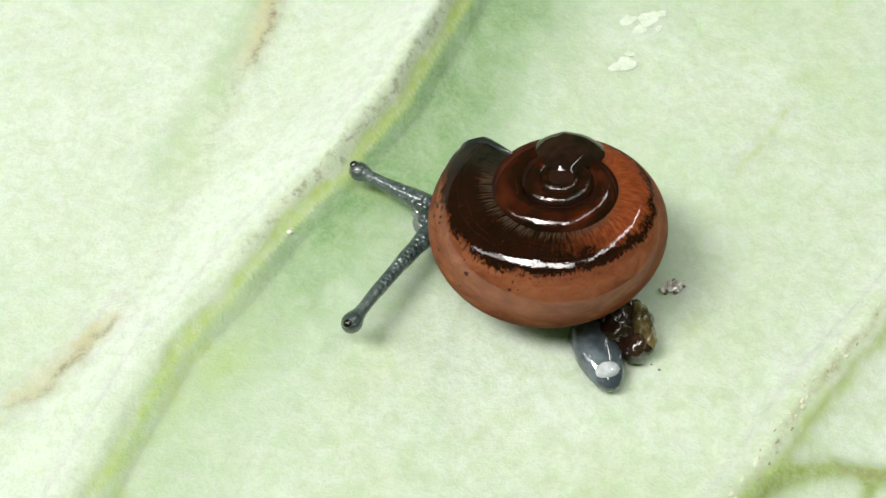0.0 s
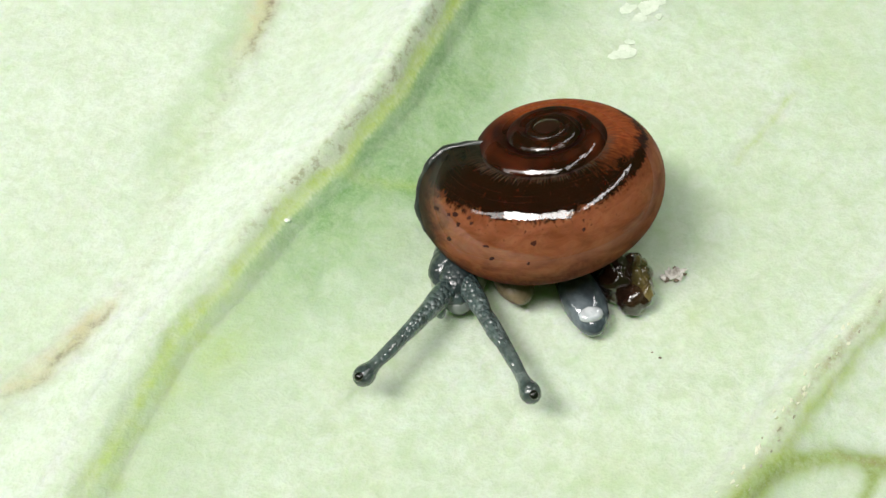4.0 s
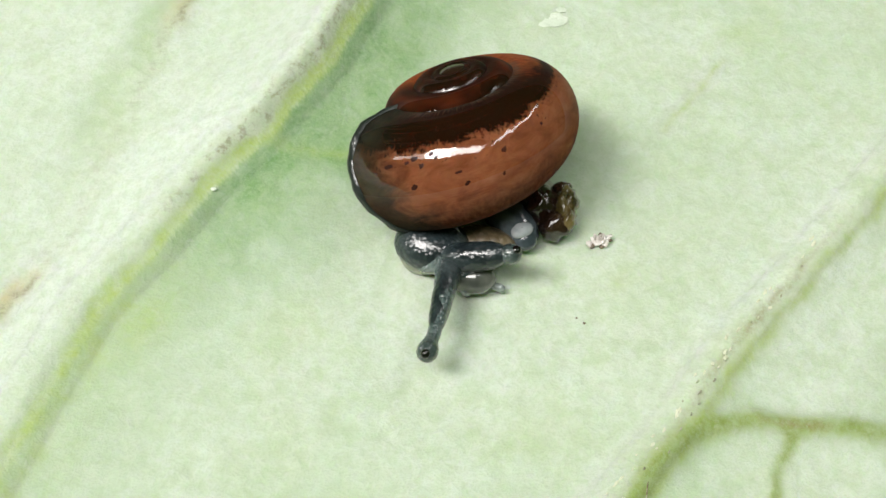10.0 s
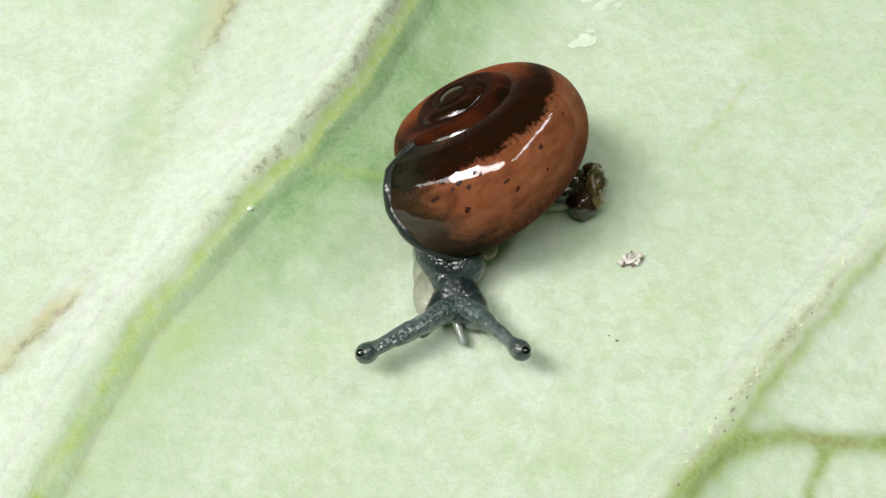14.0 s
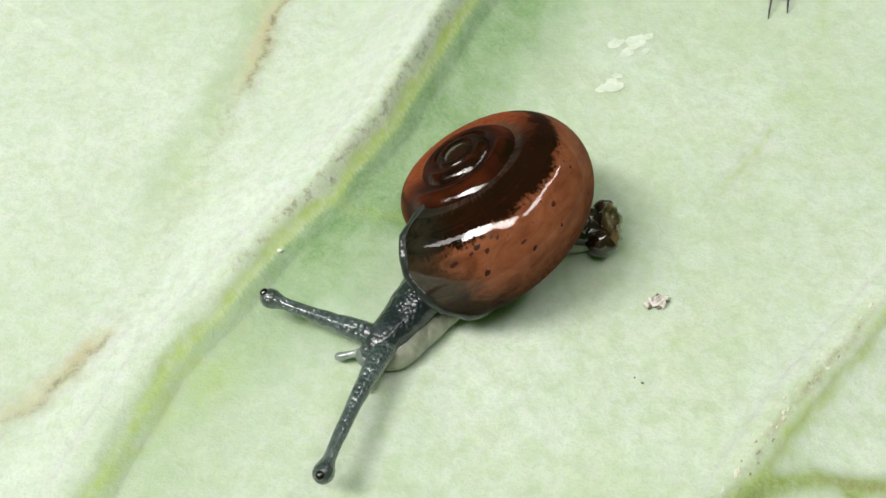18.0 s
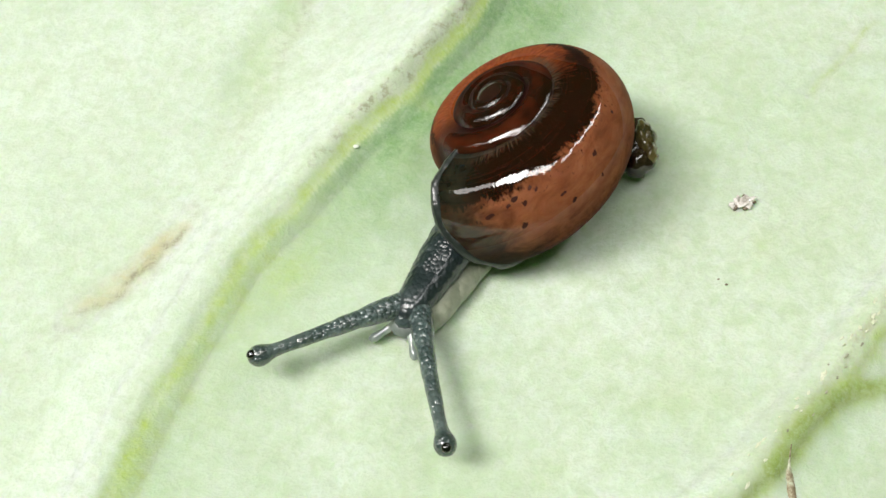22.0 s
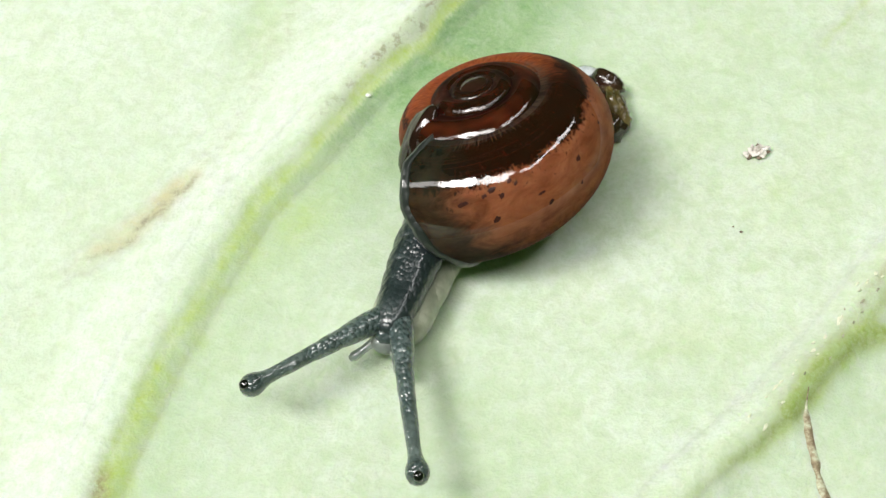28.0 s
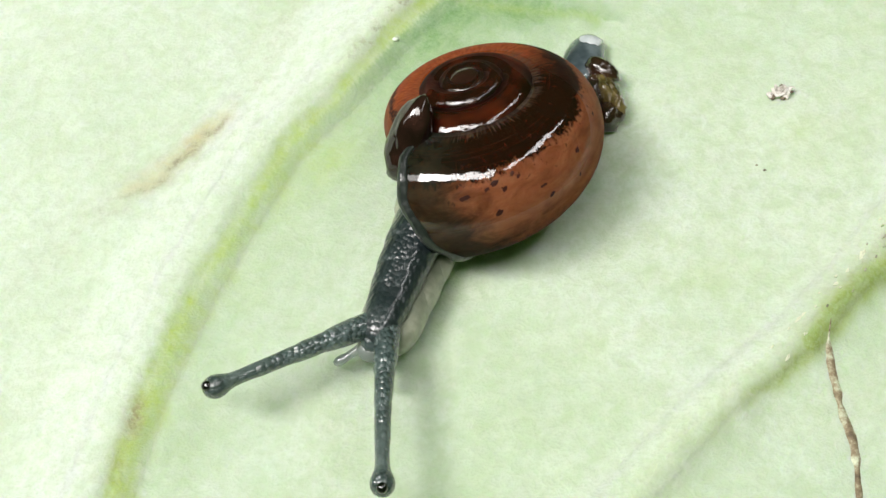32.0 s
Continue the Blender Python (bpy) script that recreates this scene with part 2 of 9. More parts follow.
    # thin horn lets some light through
    through_light = m.tree.nodes.new("ShaderNodeBsdfTranslucent")
    m.link(m.mix(1.0, m.mix(1.0, c, (2.4, 2.0, 1.4), "MULTIPLY"), (0.9, 0.9, 0.9), "DARKEN"), through_light.inputs["Color"])
    both = m.tree.nodes.new("ShaderNodeMixShader")
    both.inputs[0].default_value = 0.18
    out = m.tree.nodes["Material Output"]
    m.link(m.bsdf.outputs[0], both.inputs[1])
    m.link(through_light.outputs[0], both.inputs[2])
    m.link(both.outputs[0], out.inputs["Surface"])
    return m.material


def skin_material(name, dark, mid, light, bump=0.00003, sub=0.25, scale=4200, rough=0.24, coat=1.0):
    """Wet skin: clouded colour, faint tubercles, a slimy coat."""
    m = Nodes(name)
    p = m.coords()
    a, b = m.noise(p, 900, 4, 0.55), m.noise(p, scale, 3, 0.6)
    c = m.ramp(a, [(0.32, dark), (0.52, mid), (0.74, light)])
    c = m.mix(m.ramp(b, [(0.38, 0.30), (0.58, 0.0)]), c, dark)
    cells = m.node("ShaderNodeTexVoronoi", Scale=scale * 1.5)
    m.link(p, cells.inputs["Vector"])
    c = m.mix(m.ramp(cells.outputs["Distance"], [(0.35, 0.0), (0.80, 0.16)]), c, dark)
    n = m.bump(m.calc("SUBTRACT", 1.0, cells.outputs["Distance"]), bump, 0.6)
    return m.done(c, n, Roughness=rough, Specular_IOR_Level=0.5, Coat_Weight=coat, Coat_Roughness=0.05,
                  Subsurface_Weight=sub, Subsurface_Radius=(0.5, 0.6, 0.65), Subsurface_Scale=0.0004)


def plain_gloss(name, colours, scale, rough, coat=0.8, bump=0.00005, **more):
    m = Nodes(name)
    p = m.coords()
    a = m.noise(p, scale, 5, 0.65)
    return m.done(m.ramp(a, list(zip((0.32, 0.52, 0.72), colours))), m.bump(m.noise(p, scale * 3, 3, 0.6), bump, 0.7),
                  Roughness=rough, Coat_Weight=coat, Coat_Roughness=0.06, **more)


LEAF = leaf_material()
CRACK = scar_material("brown_crack", (0.075, 0.052, 0.032), (0.24, 0.19, 0.115))
SHELL = shell_material()
SKIN = skin_material("slate_skin", (0.006, 0.010, 0.012), (0.019, 0.029, 0.032), (0.066, 0.086, 0.087), 0.00005, 0.25, 5200, 0.28, 0.5)
HEAD = skin_material("head_skin", (0.017, 0.027, 0.028), (0.048, 0.070, 0.071), (0.120, 0.152, 0.148), 0.00005, 0.3, 5600, 0.24, 0.6)
STALK = skin_material("tentacle_skin", (0.030, 0.047, 0.048), (0.084, 0.118, 0.116), (0.190, 0.236, 0.228), 0.00015, 0.45, 5000, 0.12)
BULB = skin_material("tentacle_tip_skin", (0.024, 0.036, 0.036), (0.066, 0.093, 0.089), (0.140, 0.176, 0.166), 0.00009, 0.35, 5000, 0.12)
FOOT = skin_material("pale_foot_skin", (0.17, 0.19, 0.14), (0.29, 0.305, 0.235), (0.40, 0.415, 0.33), 0.00004, 0.4, 3600, 0.35, 0.4)
LOWER = skin_material("feeler_skin", (0.15, 0.18, 0.17), (0.26, 0.30, 0.28), (0.42, 0.46, 0.43), 0.00001, 0.4, 3200, 0.14)
MANTLE = skin_material("mantle_edge", (0.007, 0.010, 0.009), (0.017, 0.022, 0.020), (0.042, 0.050, 0.045), 0.00003, 0.2, 4200, 0.30, 0.15)
MOUTH = skin_material("mouth_skin", (0.10, 0.12, 0.11), (0.19, 0.22, 0.20), (0.32, 0.35, 0.32), 0.00004, 0.5, 3200, 0.4, 0.3)
CHEEK = skin_material("cheek_skin", (0.045, 0.050, 0.045), (0.105, 0.112, 0.098), (0.21, 0.21, 0.18), 0.00001, 0.4, 3200, 0.14)
FLESH = skin_material("brown_flesh", (0.075, 0.055, 0.030), (0.17, 0.130, 0.072), (0.29, 0.235, 0.145), 0.00012, 0.4, 2600, 0.45, 0.2)
TAIL = skin_material("tail_skin", (0.020, 0.029, 0.036), (0.066, 0.086, 0.100), (0.22, 0.26, 0.28), 0.00002, 0.4, 3000, 0.12)
# pale tip of the tail, its wet glint put into the colour
GLINT = skin_material("tail_glint_skin", (0.28, 0.31, 0.33), (0.48, 0.52, 0.54), (0.72, 0.75, 0.76), 0.00003, 0.4, 4200, 0.1)
LOBE = plain_gloss("mantle_lobe_skin", ((0.005, 0.0022, 0.0018), (0.012, 0.0050, 0.0040), (0.030, 0.012, 0.009)), 1400, 0.06, 0.0, 0.000004, Specular_IOR_Level=0.5)
EYE = plain_gloss("black_eye", ((0.002, 0.002, 0.002), (0.003, 0.003, 0.003), (0.004, 0.004, 0.004)), 2000, 0.06)
DUNG = plain_gloss("wet_brown_lump", ((0.006, 0.003, 0.002), (0.022, 0.010, 0.006), (0.060, 0.030, 0.014)), 1600, 0.18)
OLIVE = plain_gloss("wet_olive_lump", ((0.022, 0.016, 0.005), (0.085, 0.062, 0.018), (0.20, 0.155, 0.060)), 2600, 0.22)
HIND = plain_gloss("hind_skin", ((0.008, 0.004, 0.003), (0.020, 0.010, 0.007), (0.045, 0.024, 0.016)), 1500, 0.2, 0.5)
FLAKE = plain_gloss("papery_flake", ((0.34, 0.31, 0.27), (0.64, 0.60, 0.56), (0.86, 0.85, 0.83)), 4200, 0.25, 0.6)
FLAKE_DARK = plain_gloss("brown_flake", ((0.06, 0.045, 0.03), (0.16, 0.12, 0.08), (0.30, 0.25, 0.18)), 4200, 0.5, 0.1)
WAX = plain_gloss("white_wax", ((0.53, 0.62, 0.49), (0.61, 0.69, 0.57), (0.71, 0.77, 0.67)), 3000, 0.5, 0.1)
DEW = plain_gloss("clear_dew", ((0.58, 0.66, 0.55), (0.66, 0.73, 0.62), (0.74, 0.80, 0.71)), 3000, 0.15, 0.5, 0.000002)


# ---- mesh helpers ----
def mesh_object(name, verts, faces, material, parent=None, label="", uvs=None, smooth=True, attributes=None):
    """A mesh from arrays in millimetres."""
    mesh = bpy.data.meshes.new(name)
    v = np.asarray(verts, dtype=np.float32) * MM
    f = np.asarray(faces, dtype=np.int32)
    k = f.shape[1]
    mesh.vertices.add(len(v))
    mesh.vertices.foreach_set("co", v.ravel())
    mesh.loops.add(f.size)
    mesh.loops.foreach_set("vertex_index", f.ravel())
    mesh.polygons.add(len(f))
    mesh.polygons.foreach_set("loop_start", np.arange(len(f), dtype=np.int32) * k)
    mesh.polygons.foreach_set("use_smooth", np.full(len(f), smooth))
    mesh.update(calc_edges=True)
    if uvs is not None:
        layer = mesh.uv_layers.new(name="UVMap")
        layer.data.foreach_set("uv", np.asarray(uvs, dtype=np.float32).ravel())
    for key, values in (attributes or {}).items():
        mesh.attributes.new(key, "FLOAT", "POINT").data.foreach_set("value", np.asarray(values, dtype=np.float32))
    mesh.validate()
    mesh.materials.append(material)
    ob = new(name, mesh)
    ob.parent = parent
    return tagged(ob, label) if label else ob


def grid_faces(rows, cols, wrap=False):
    i, j = np.meshgrid(np.arange(rows - 1), np.arange(cols if wrap else cols - 1), indexing="ij")
    k = (j + 1) % cols
    return np.stack([i * cols + j, i * cols + k, (i + 1) * cols + k, (i + 1) * cols + j], -1).reshape(-1, 4)


def value_noise(x, y, size, seed):
    """Smooth noise in -1..1 with cells of that size."""
    rng = np.random.RandomState(seed)
    table = rng.uniform(-1, 1, (257, 257))
    a, b = x / size + 1000.3, y / size + 1000.7
    i, j = np.floor(a).astype(int), np.floor(b).astype(int)
    s, t = a - i, b - j
    s, t = s * s * (3 - 2 * s), t * t * (3 - 2 * t)
    i, j = i % 256, j % 256
    return (table[i, j] * (1 - s) * (1 - t) + table[i + 1, j] * s * (1 - t)
            + table[i, j + 1] * (1 - s) * t + table[i + 1, j + 1] * s * t)


def along(line, x, y):
    """Distance from a polyline, signed to the right of its way, with the way along it (0..1) and what stands in its third column."""
    p = np.asarray(line, dtype=float)
    best = np.full(x.shape, 1e9)
    sign, way, third = np.ones(x.shape), np.zeros(x.shape), np.zeros(x.shape)
    for k in range(len(p) - 1):
        a, d = p[k, :2], p[k + 1, :2] - p[k, :2]
        u = np.clip(((x - a[0]) * d[0] + (y - a[1]) * d[1]) / (d @ d), 0, 1)
        ex, ey = x - a[0] - u * d[0], y - a[1] - u * d[1]
        r = np.hypot(ex, ey)
        near = r < best
        best = np.where(near, r, best)
        sign = np.where(near, np.sign(d[1] * ex - d[0] * ey), sign)
        way = np.where(near, (k + u) / (len(p) - 1), way)
        if p.shape[1] > 2:
            third = np.where(near, p[k, 2] * (1 - u) + p[k + 1, 2] * u, third)
    return best * sign, way, third


def smooth(lo, hi, x):
    t = np.clip((x - lo) / (hi - lo), 0, 1)
    return t * t * (3 - 2 * t)


# ---- the leaf ----
MIDRIB_LINE = [(-10.75, -30.01, 0.30), (-10.57, -16.02, 0.25), (-10.32, -12.55, 0.22), (-9.88, -9.58, 0.22), (-9.18, -6.89, 0.24), (-8.28, -4.45, 0.28), (-7.40, -2.40, 0.32), (-6.10, -0.71, 0.42),
               (-4.95, 0.97, 0.60), (-3.42, 2.77, 0.95), (-1.81, 5.09, 1.30), (-0.01, 8.95, 1.50), (1.99, 12.95, 1.50), (4.31, 17.96, 1.40), (8.81, 29.95, 1.20)]
SIDE_LINE = [(30, 18), (16, 4.6), (12.2, 0.4), (10.7, -1.2), (9.0, -2.9), (7.6, -4.5), (6.2, -6.3), (4.8, -7.8), (2.7, -9.7), (1.3, -11.3), (-2, -15), (-8, -24)]
BRANCH_LINE = [(5.2, -8.0), (6.0, -6.9), (6.7, -6.25), (7.4, -5.9), (8.5, -5.7), (9.4, -5.85), (10.7, -5.85), (13, -6.1), (17, -6.6)]
SPUR_LINE = [(9.5, -5.85), (9.25, -6.4), (8.9, -7.1), (8.7, -7.8)]
FRAGMENT_LINE = [(9.6, 5.8), (9.0, 5.0), (8.4, 4.25), (7.9, 3.7), (7.45, 3.1)]
GROOVE_LINE = [(-5.0, 14.0), (-5.5, 11.5), (-5.9, 9.33), (-6.09, 8.37), (-6.56, 6.67), (-7.21, 4.75), (-7.79, 2.72), (-8.0, 1.3), (-8.55, -0.4), (-9.1, -1.35), (-9.95, -2.6), (-11.3, -3.85), (-13.2, -6.0)]
SCAR_LINES = [[(-9.00, -1.25, 0.6), (-9.25, -1.65, 0.9), (-9.60, -2.10, 1.0), (-9.95, -2.65, 1.0), (-10.50, -3.25, 0.8), (-11.20, -3.80, 0.7), (-11.60, -4.15, 0.4)],
              [(-5.34, 12.05, 0.8), (-5.74, 10.65, 1.0), (-5.99, 9.55, 1.0), (-6.19, 8.65, 0.9), (-6.39, 7.75, 0.6), (-6.54, 6.95, 0.4)]]
FAINT_LINE = [(12.3, 13.0), (11.75, 10.5), (11.5, 8.9), (11.3, 7.0), (11.35, 5.8), (11.6, 5.0), (12.2, 4.0)]
CROSS_LINE = [(-4.3, 2.75), (-2.6, 2.5), (-1.2, 2.35), (0.6, 2.0)]


def leaf_height(x, y):
    d, _, h = along(MIDRIB_LINE, x, y)
    low = 1 - smooth(0.3, 0.8, h)
    foot, extra = 0.75 * h, 0.07 + 0.35 * h
    right = foot * ((0.15 + 0.85 * low) * (1 - smooth(0.12 - 0.10 * low, 0.36 + 0.16 * h + 0.20 * low, d)) + 0.85 * (1 - low) * np.exp(-np.maximum(d, 0) / 1.6))
    wide = 0.58 - 0.14 * low
    slope = extra * smooth(0, 1, (0.10 - d) / (0.10 + wide))
    right = right + slope
    left = np.where(d > -wide, foot + slope, (foot + extra) * (0.12 + 0.88 * np.exp(-((d + wide) / 1.6) ** 2))) - 0.10 * h * np.exp(-((d + 3.9) / 0.9) ** 2)
    z = np.where(d > 0, right, left)
    e, _, _ = along(SIDE_LINE, x, y)
    z = z + 0.34 * np.exp(-(e / 0.55) ** 2) - 0.15 * np.maximum(0, -e - 0.4)
    b, _, _ = along(BRANCH_LINE, x, y)
    z = z + 0.10 * np.exp(-(b / 0.26) ** 2)
    c, _, _ = along(CROSS_LINE, x, y)
    z = z - 0.06 * np.exp(-(c / 0.3) ** 2) * smooth(0.2, -1.0, x)
    z = z + 0.05 * value_noise(x, y, 2.6, 1) + 0.03 * value_noise(x, y, 0.9, 2)
    return z - 0.0016 * np.maximum(0, np.hypot(x, y + 1) - 16) ** 2 * 0.6


def leaf_surface(x, y):
    """Height with the felt on it."""
    return leaf_height(x, y) + 0.008 * value_noise(x, y, 0.30, 3) + 0.006 * value_noise(x, y, 0.15, 4)


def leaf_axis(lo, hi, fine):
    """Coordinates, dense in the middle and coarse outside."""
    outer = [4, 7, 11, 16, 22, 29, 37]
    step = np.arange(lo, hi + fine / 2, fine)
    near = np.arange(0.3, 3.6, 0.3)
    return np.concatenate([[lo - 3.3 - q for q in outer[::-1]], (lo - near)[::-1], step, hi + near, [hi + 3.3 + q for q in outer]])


def build_leaf():
    leaf = new("leaf")
    tagged(leaf, "pale green felted leaf underside with raised veins", "leaf", kind="structure")
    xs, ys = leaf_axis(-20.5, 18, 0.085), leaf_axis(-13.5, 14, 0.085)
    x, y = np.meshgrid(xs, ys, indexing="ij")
    z = leaf_surface(x, y)
    # an uneven oval outline, far out
    a = np.arctan2(y, x)
    reach = 46 + 6 * np.cos(2 * a) + 1.2 * np.sin(9 * a) + 0.6 * np.sin(23 * a)
    r = np.hypot(x, y)
    k = np.where(r > reach, reach / np.maximum(r, 1e-6), 1)
    x, y = x * k, y * k
    d, _, h = along(MIDRIB_LINE, x, y)
    e, _, _ = along(SIDE_LINE, x, y)
    b, _, _ = along(BRANCH_LINE, x, y)
    c, _, _ = along(CROSS_LINE, x, y)
    g, _, _ = along(FRAGMENT_LINE, x, y)
    q, _, _ = along(SPUR_LINE, x, y)
    o, _, _ = along(GROOVE_LINE, x, y)
    w, _, _ = along(FAINT_LINE, x, y)
    j = 0.16 * value_noise(x, y, 0.8, 7) + 0.10 * value_noise(x, y, 0.3, 8)
    fade = smooth(0.22, 0.75, h)
    pale = 0.45 * (1 - fade) * np.exp(-((d - 2.0 + 2 * j) / 1.0) ** 2) + 0.9 * np.exp(-((d + 1.4) / 0.9) ** 2) * smooth(-0.5, -0.9, d) + 0.45 * smooth(0.1, -0.6, d) + 0.55 * np.exp(-((e - 0.30) / 0.6) ** 2)
    edge = 1.0 * smooth(-0.28, -0.12, d + 0.6 * j) * smooth(0.24, 0.08, d + 0.4 * j)
    green = 1.0 * edge * (0.38 + 0.62 * fade) + (1 - fade) * (0.30 + 0.16 * value_noise(x, y, 0.55, 9) + 0.26 * value_noise(x, y, 0.20, 10)) * smooth(-0.22, 0.0, d + 0.5 * j) * smooth(0.80, 0.30, d + 1.5 * j) + 0.10 * np.exp(-((d - 1.3 + j) / 0.9) ** 2) * (d > 0)
    green = green + 0.80 * np.exp(-((e + 0.48 + 0.7 * j) / 0.17) ** 2) * smooth(1.0, 6.0, x) + 0.20 * np.exp(-((e + 0.05 + j) / 0.40) ** 2) + 0.8 * np.exp(-((b + 0.35 * j) / 0.30) ** 2)
    green = green + 0.6 * np.exp(-((q + 0.6 * j) / 0.18) ** 2) + 0.45 * np.exp(-((c + j) / 0.25) ** 2) * smooth(0.05, 0.35, d) + 0.55 * np.exp(-((g + 0.4 * j) / 0.10) ** 2)
    green = green + (0.24 + 0.24 * value_noise(x, y, 0.9, 12)) * np.exp(-((w + 0.9 * j) / 0.17) ** 2)
    green = green + 0.5 * smooth(-6.5, -9.0, y) * smooth(-0.15, 0.0, d + 0.4 * j) * smooth(0.75, 0.35, d + j) * (d < 2)
    green = green + 0.26 * np.exp(-((o - 0.5 + 1.5 * j) / 0.55) ** 2) * smooth(0.0, 4.0, y)
    for sx, sy, r, k in ((-6.3, -2.8, 0.75, 0.45), (-7.2, -4.0, 0.6, 0.3), (10.3, 6.8, 0.5, 0.35), (5.6, -1.9, 0.6, 0.25), (-2.6, -3.0, 0.9, 0.2), (3.0, -6.0, 1.0, 0.15)):
        green = green + k * np.exp(-((x - sx + j) ** 2 + (y - sy + j) ** 2) / r ** 2)
    tan = 1.0 * smooth(-0.70, -0.42, d + j) * smooth(-0.10, -0.26, d + 0.6 * j) * (0.06 + 0.94 * fade) + 0.75 * np.exp(-((o + 1.2 * j) / 0.24) ** 2) * (0.45 + 0.55 * smooth(4.0, 8.0, y)) + 0.22 * np.exp(-((e + 0.02 + j) / 0.20) ** 2)
    # felt thin along the midrib and the small veins; the midrib's valley shade is painted in
    thin = 1.0 * np.exp(-(np.maximum(0, d - 0.9 + 2 * j) / 2.1) ** 2) * (d > 0.1) * (0.32 + 0.68 * fade) + 0.12 * np.exp(-((e + 1.1 + j) / 0.6) ** 2) + 0.3 * np.exp(-((b + j) / 0.5) ** 2) + 0.55 * np.exp(-((c + 0.1 + 1.5 * j) / 0.40) ** 2) * smooth(0.05, 0.35, d)
    thin = thin + 0.30 * np.exp(-((o - 0.75 + 2 * j) / 0.55) ** 2) * smooth(-1.0, 5.0, y)
    brown = 0.9 * np.exp(-(((x + 9.98) / 0.22) ** 2 + ((y + 10.1) / 0.45) ** 2)) + 0.35 * np.exp(-(((x + 10.15) / 0.30) ** 2 + ((y + 11.5) / 0.8) ** 2))
    brown = brown + 0.8 * np.exp(-((b + 0.1 * j) / 0.12) ** 2) * np.exp(-((x - 9.6) / 0.9) ** 2) + 0.7 * np.exp(-((e + 0.12 + 0.5 * j) / 0.10) ** 2) * np.exp(-((x - 9.0) / 2.6) ** 2)
    scar, core, near_scar = 0, 0, np.zeros(x.shape, dtype=bool)
    for line in SCAR_LINES:
        f, way, wide = along(line, x, y)
        ends = smooth(0.0, 0.12, way) * smooth(1.0, 0.86, way)
        scar = scar + wide * np.exp(-((f - 0.06 + 0.8 * j) / 0.30) ** 2) * (0.25 + 0.75 * ends)
        core = core + 0.80 * wide * np.exp(-((f + 0.10 + 0.9 * j) / 0.10) ** 2) * ends
        near_scar |= np.abs(f) < 0.42
    verts = np.stack([x, y, z], -1).reshape(-1, 3)
    faces = grid_faces(len(xs), len(ys))[:, ::-1]
    olive = 1.3 * np.exp(-((b + 0.35 * j) / 0.20) ** 2) + 0.9 * np.exp(-((q + 0.4 * j) / 0.15) ** 2) + 0.9 * np.exp(-((e + 0.42 + 0.6 * j) / 0.18) ** 2) * np.exp(-((x - 4.6) / 1.3) ** 2)
    tint = {"scar": np.clip(scar, 0, 1).ravel(), "core": np.clip(core, 0, 1).ravel(), "brown": np.clip(brown, 0, 1).ravel(), "olive": np.clip(olive, 0, 1).ravel(), "thin": np.clip(thin, 0, 1).ravel(), "pale": np.clip(pale, 0, 1).ravel(), "green": np.clip(green, 0, 1).ravel(), "tan": np.clip(tan, 0, 1).ravel()}
    first = faces[:, 0]
    zone = np.zeros(len(faces), dtype=int)
    zone[np.abs(e.ravel()[first]) < 0.50] = 2
    zone[np.abs(b.ravel()[first]) < 0.26] = 3
    zone[np.abs(g.ravel()[first]) < 0.16] = 4
    zone[np.abs(d.ravel()[first] + 0.20) < 0.75] = 1
    zone[near_scar.ravel()[first]] = 5
    for k, (name, label) in enumerate((("blade", ""), ("midrib", "raised midrib with a grey-speckled crest and yellow-green edge"), ("side_vein", "soft pale raised side vein"),
                                       ("vein_branch", "soft green branching vein"), ("vein_fragment", "faint short green vein"), ("scar", "tan and brown scars on the leaf"))):
        f = faces[zone == k]
        used, where = np.unique(f, return_inverse=True)
        mesh_object(name, verts[used], where.reshape(-1, 4), LEAF, leaf, label, attributes={key: values[used] for key, values in tint.items()})
    return leaf


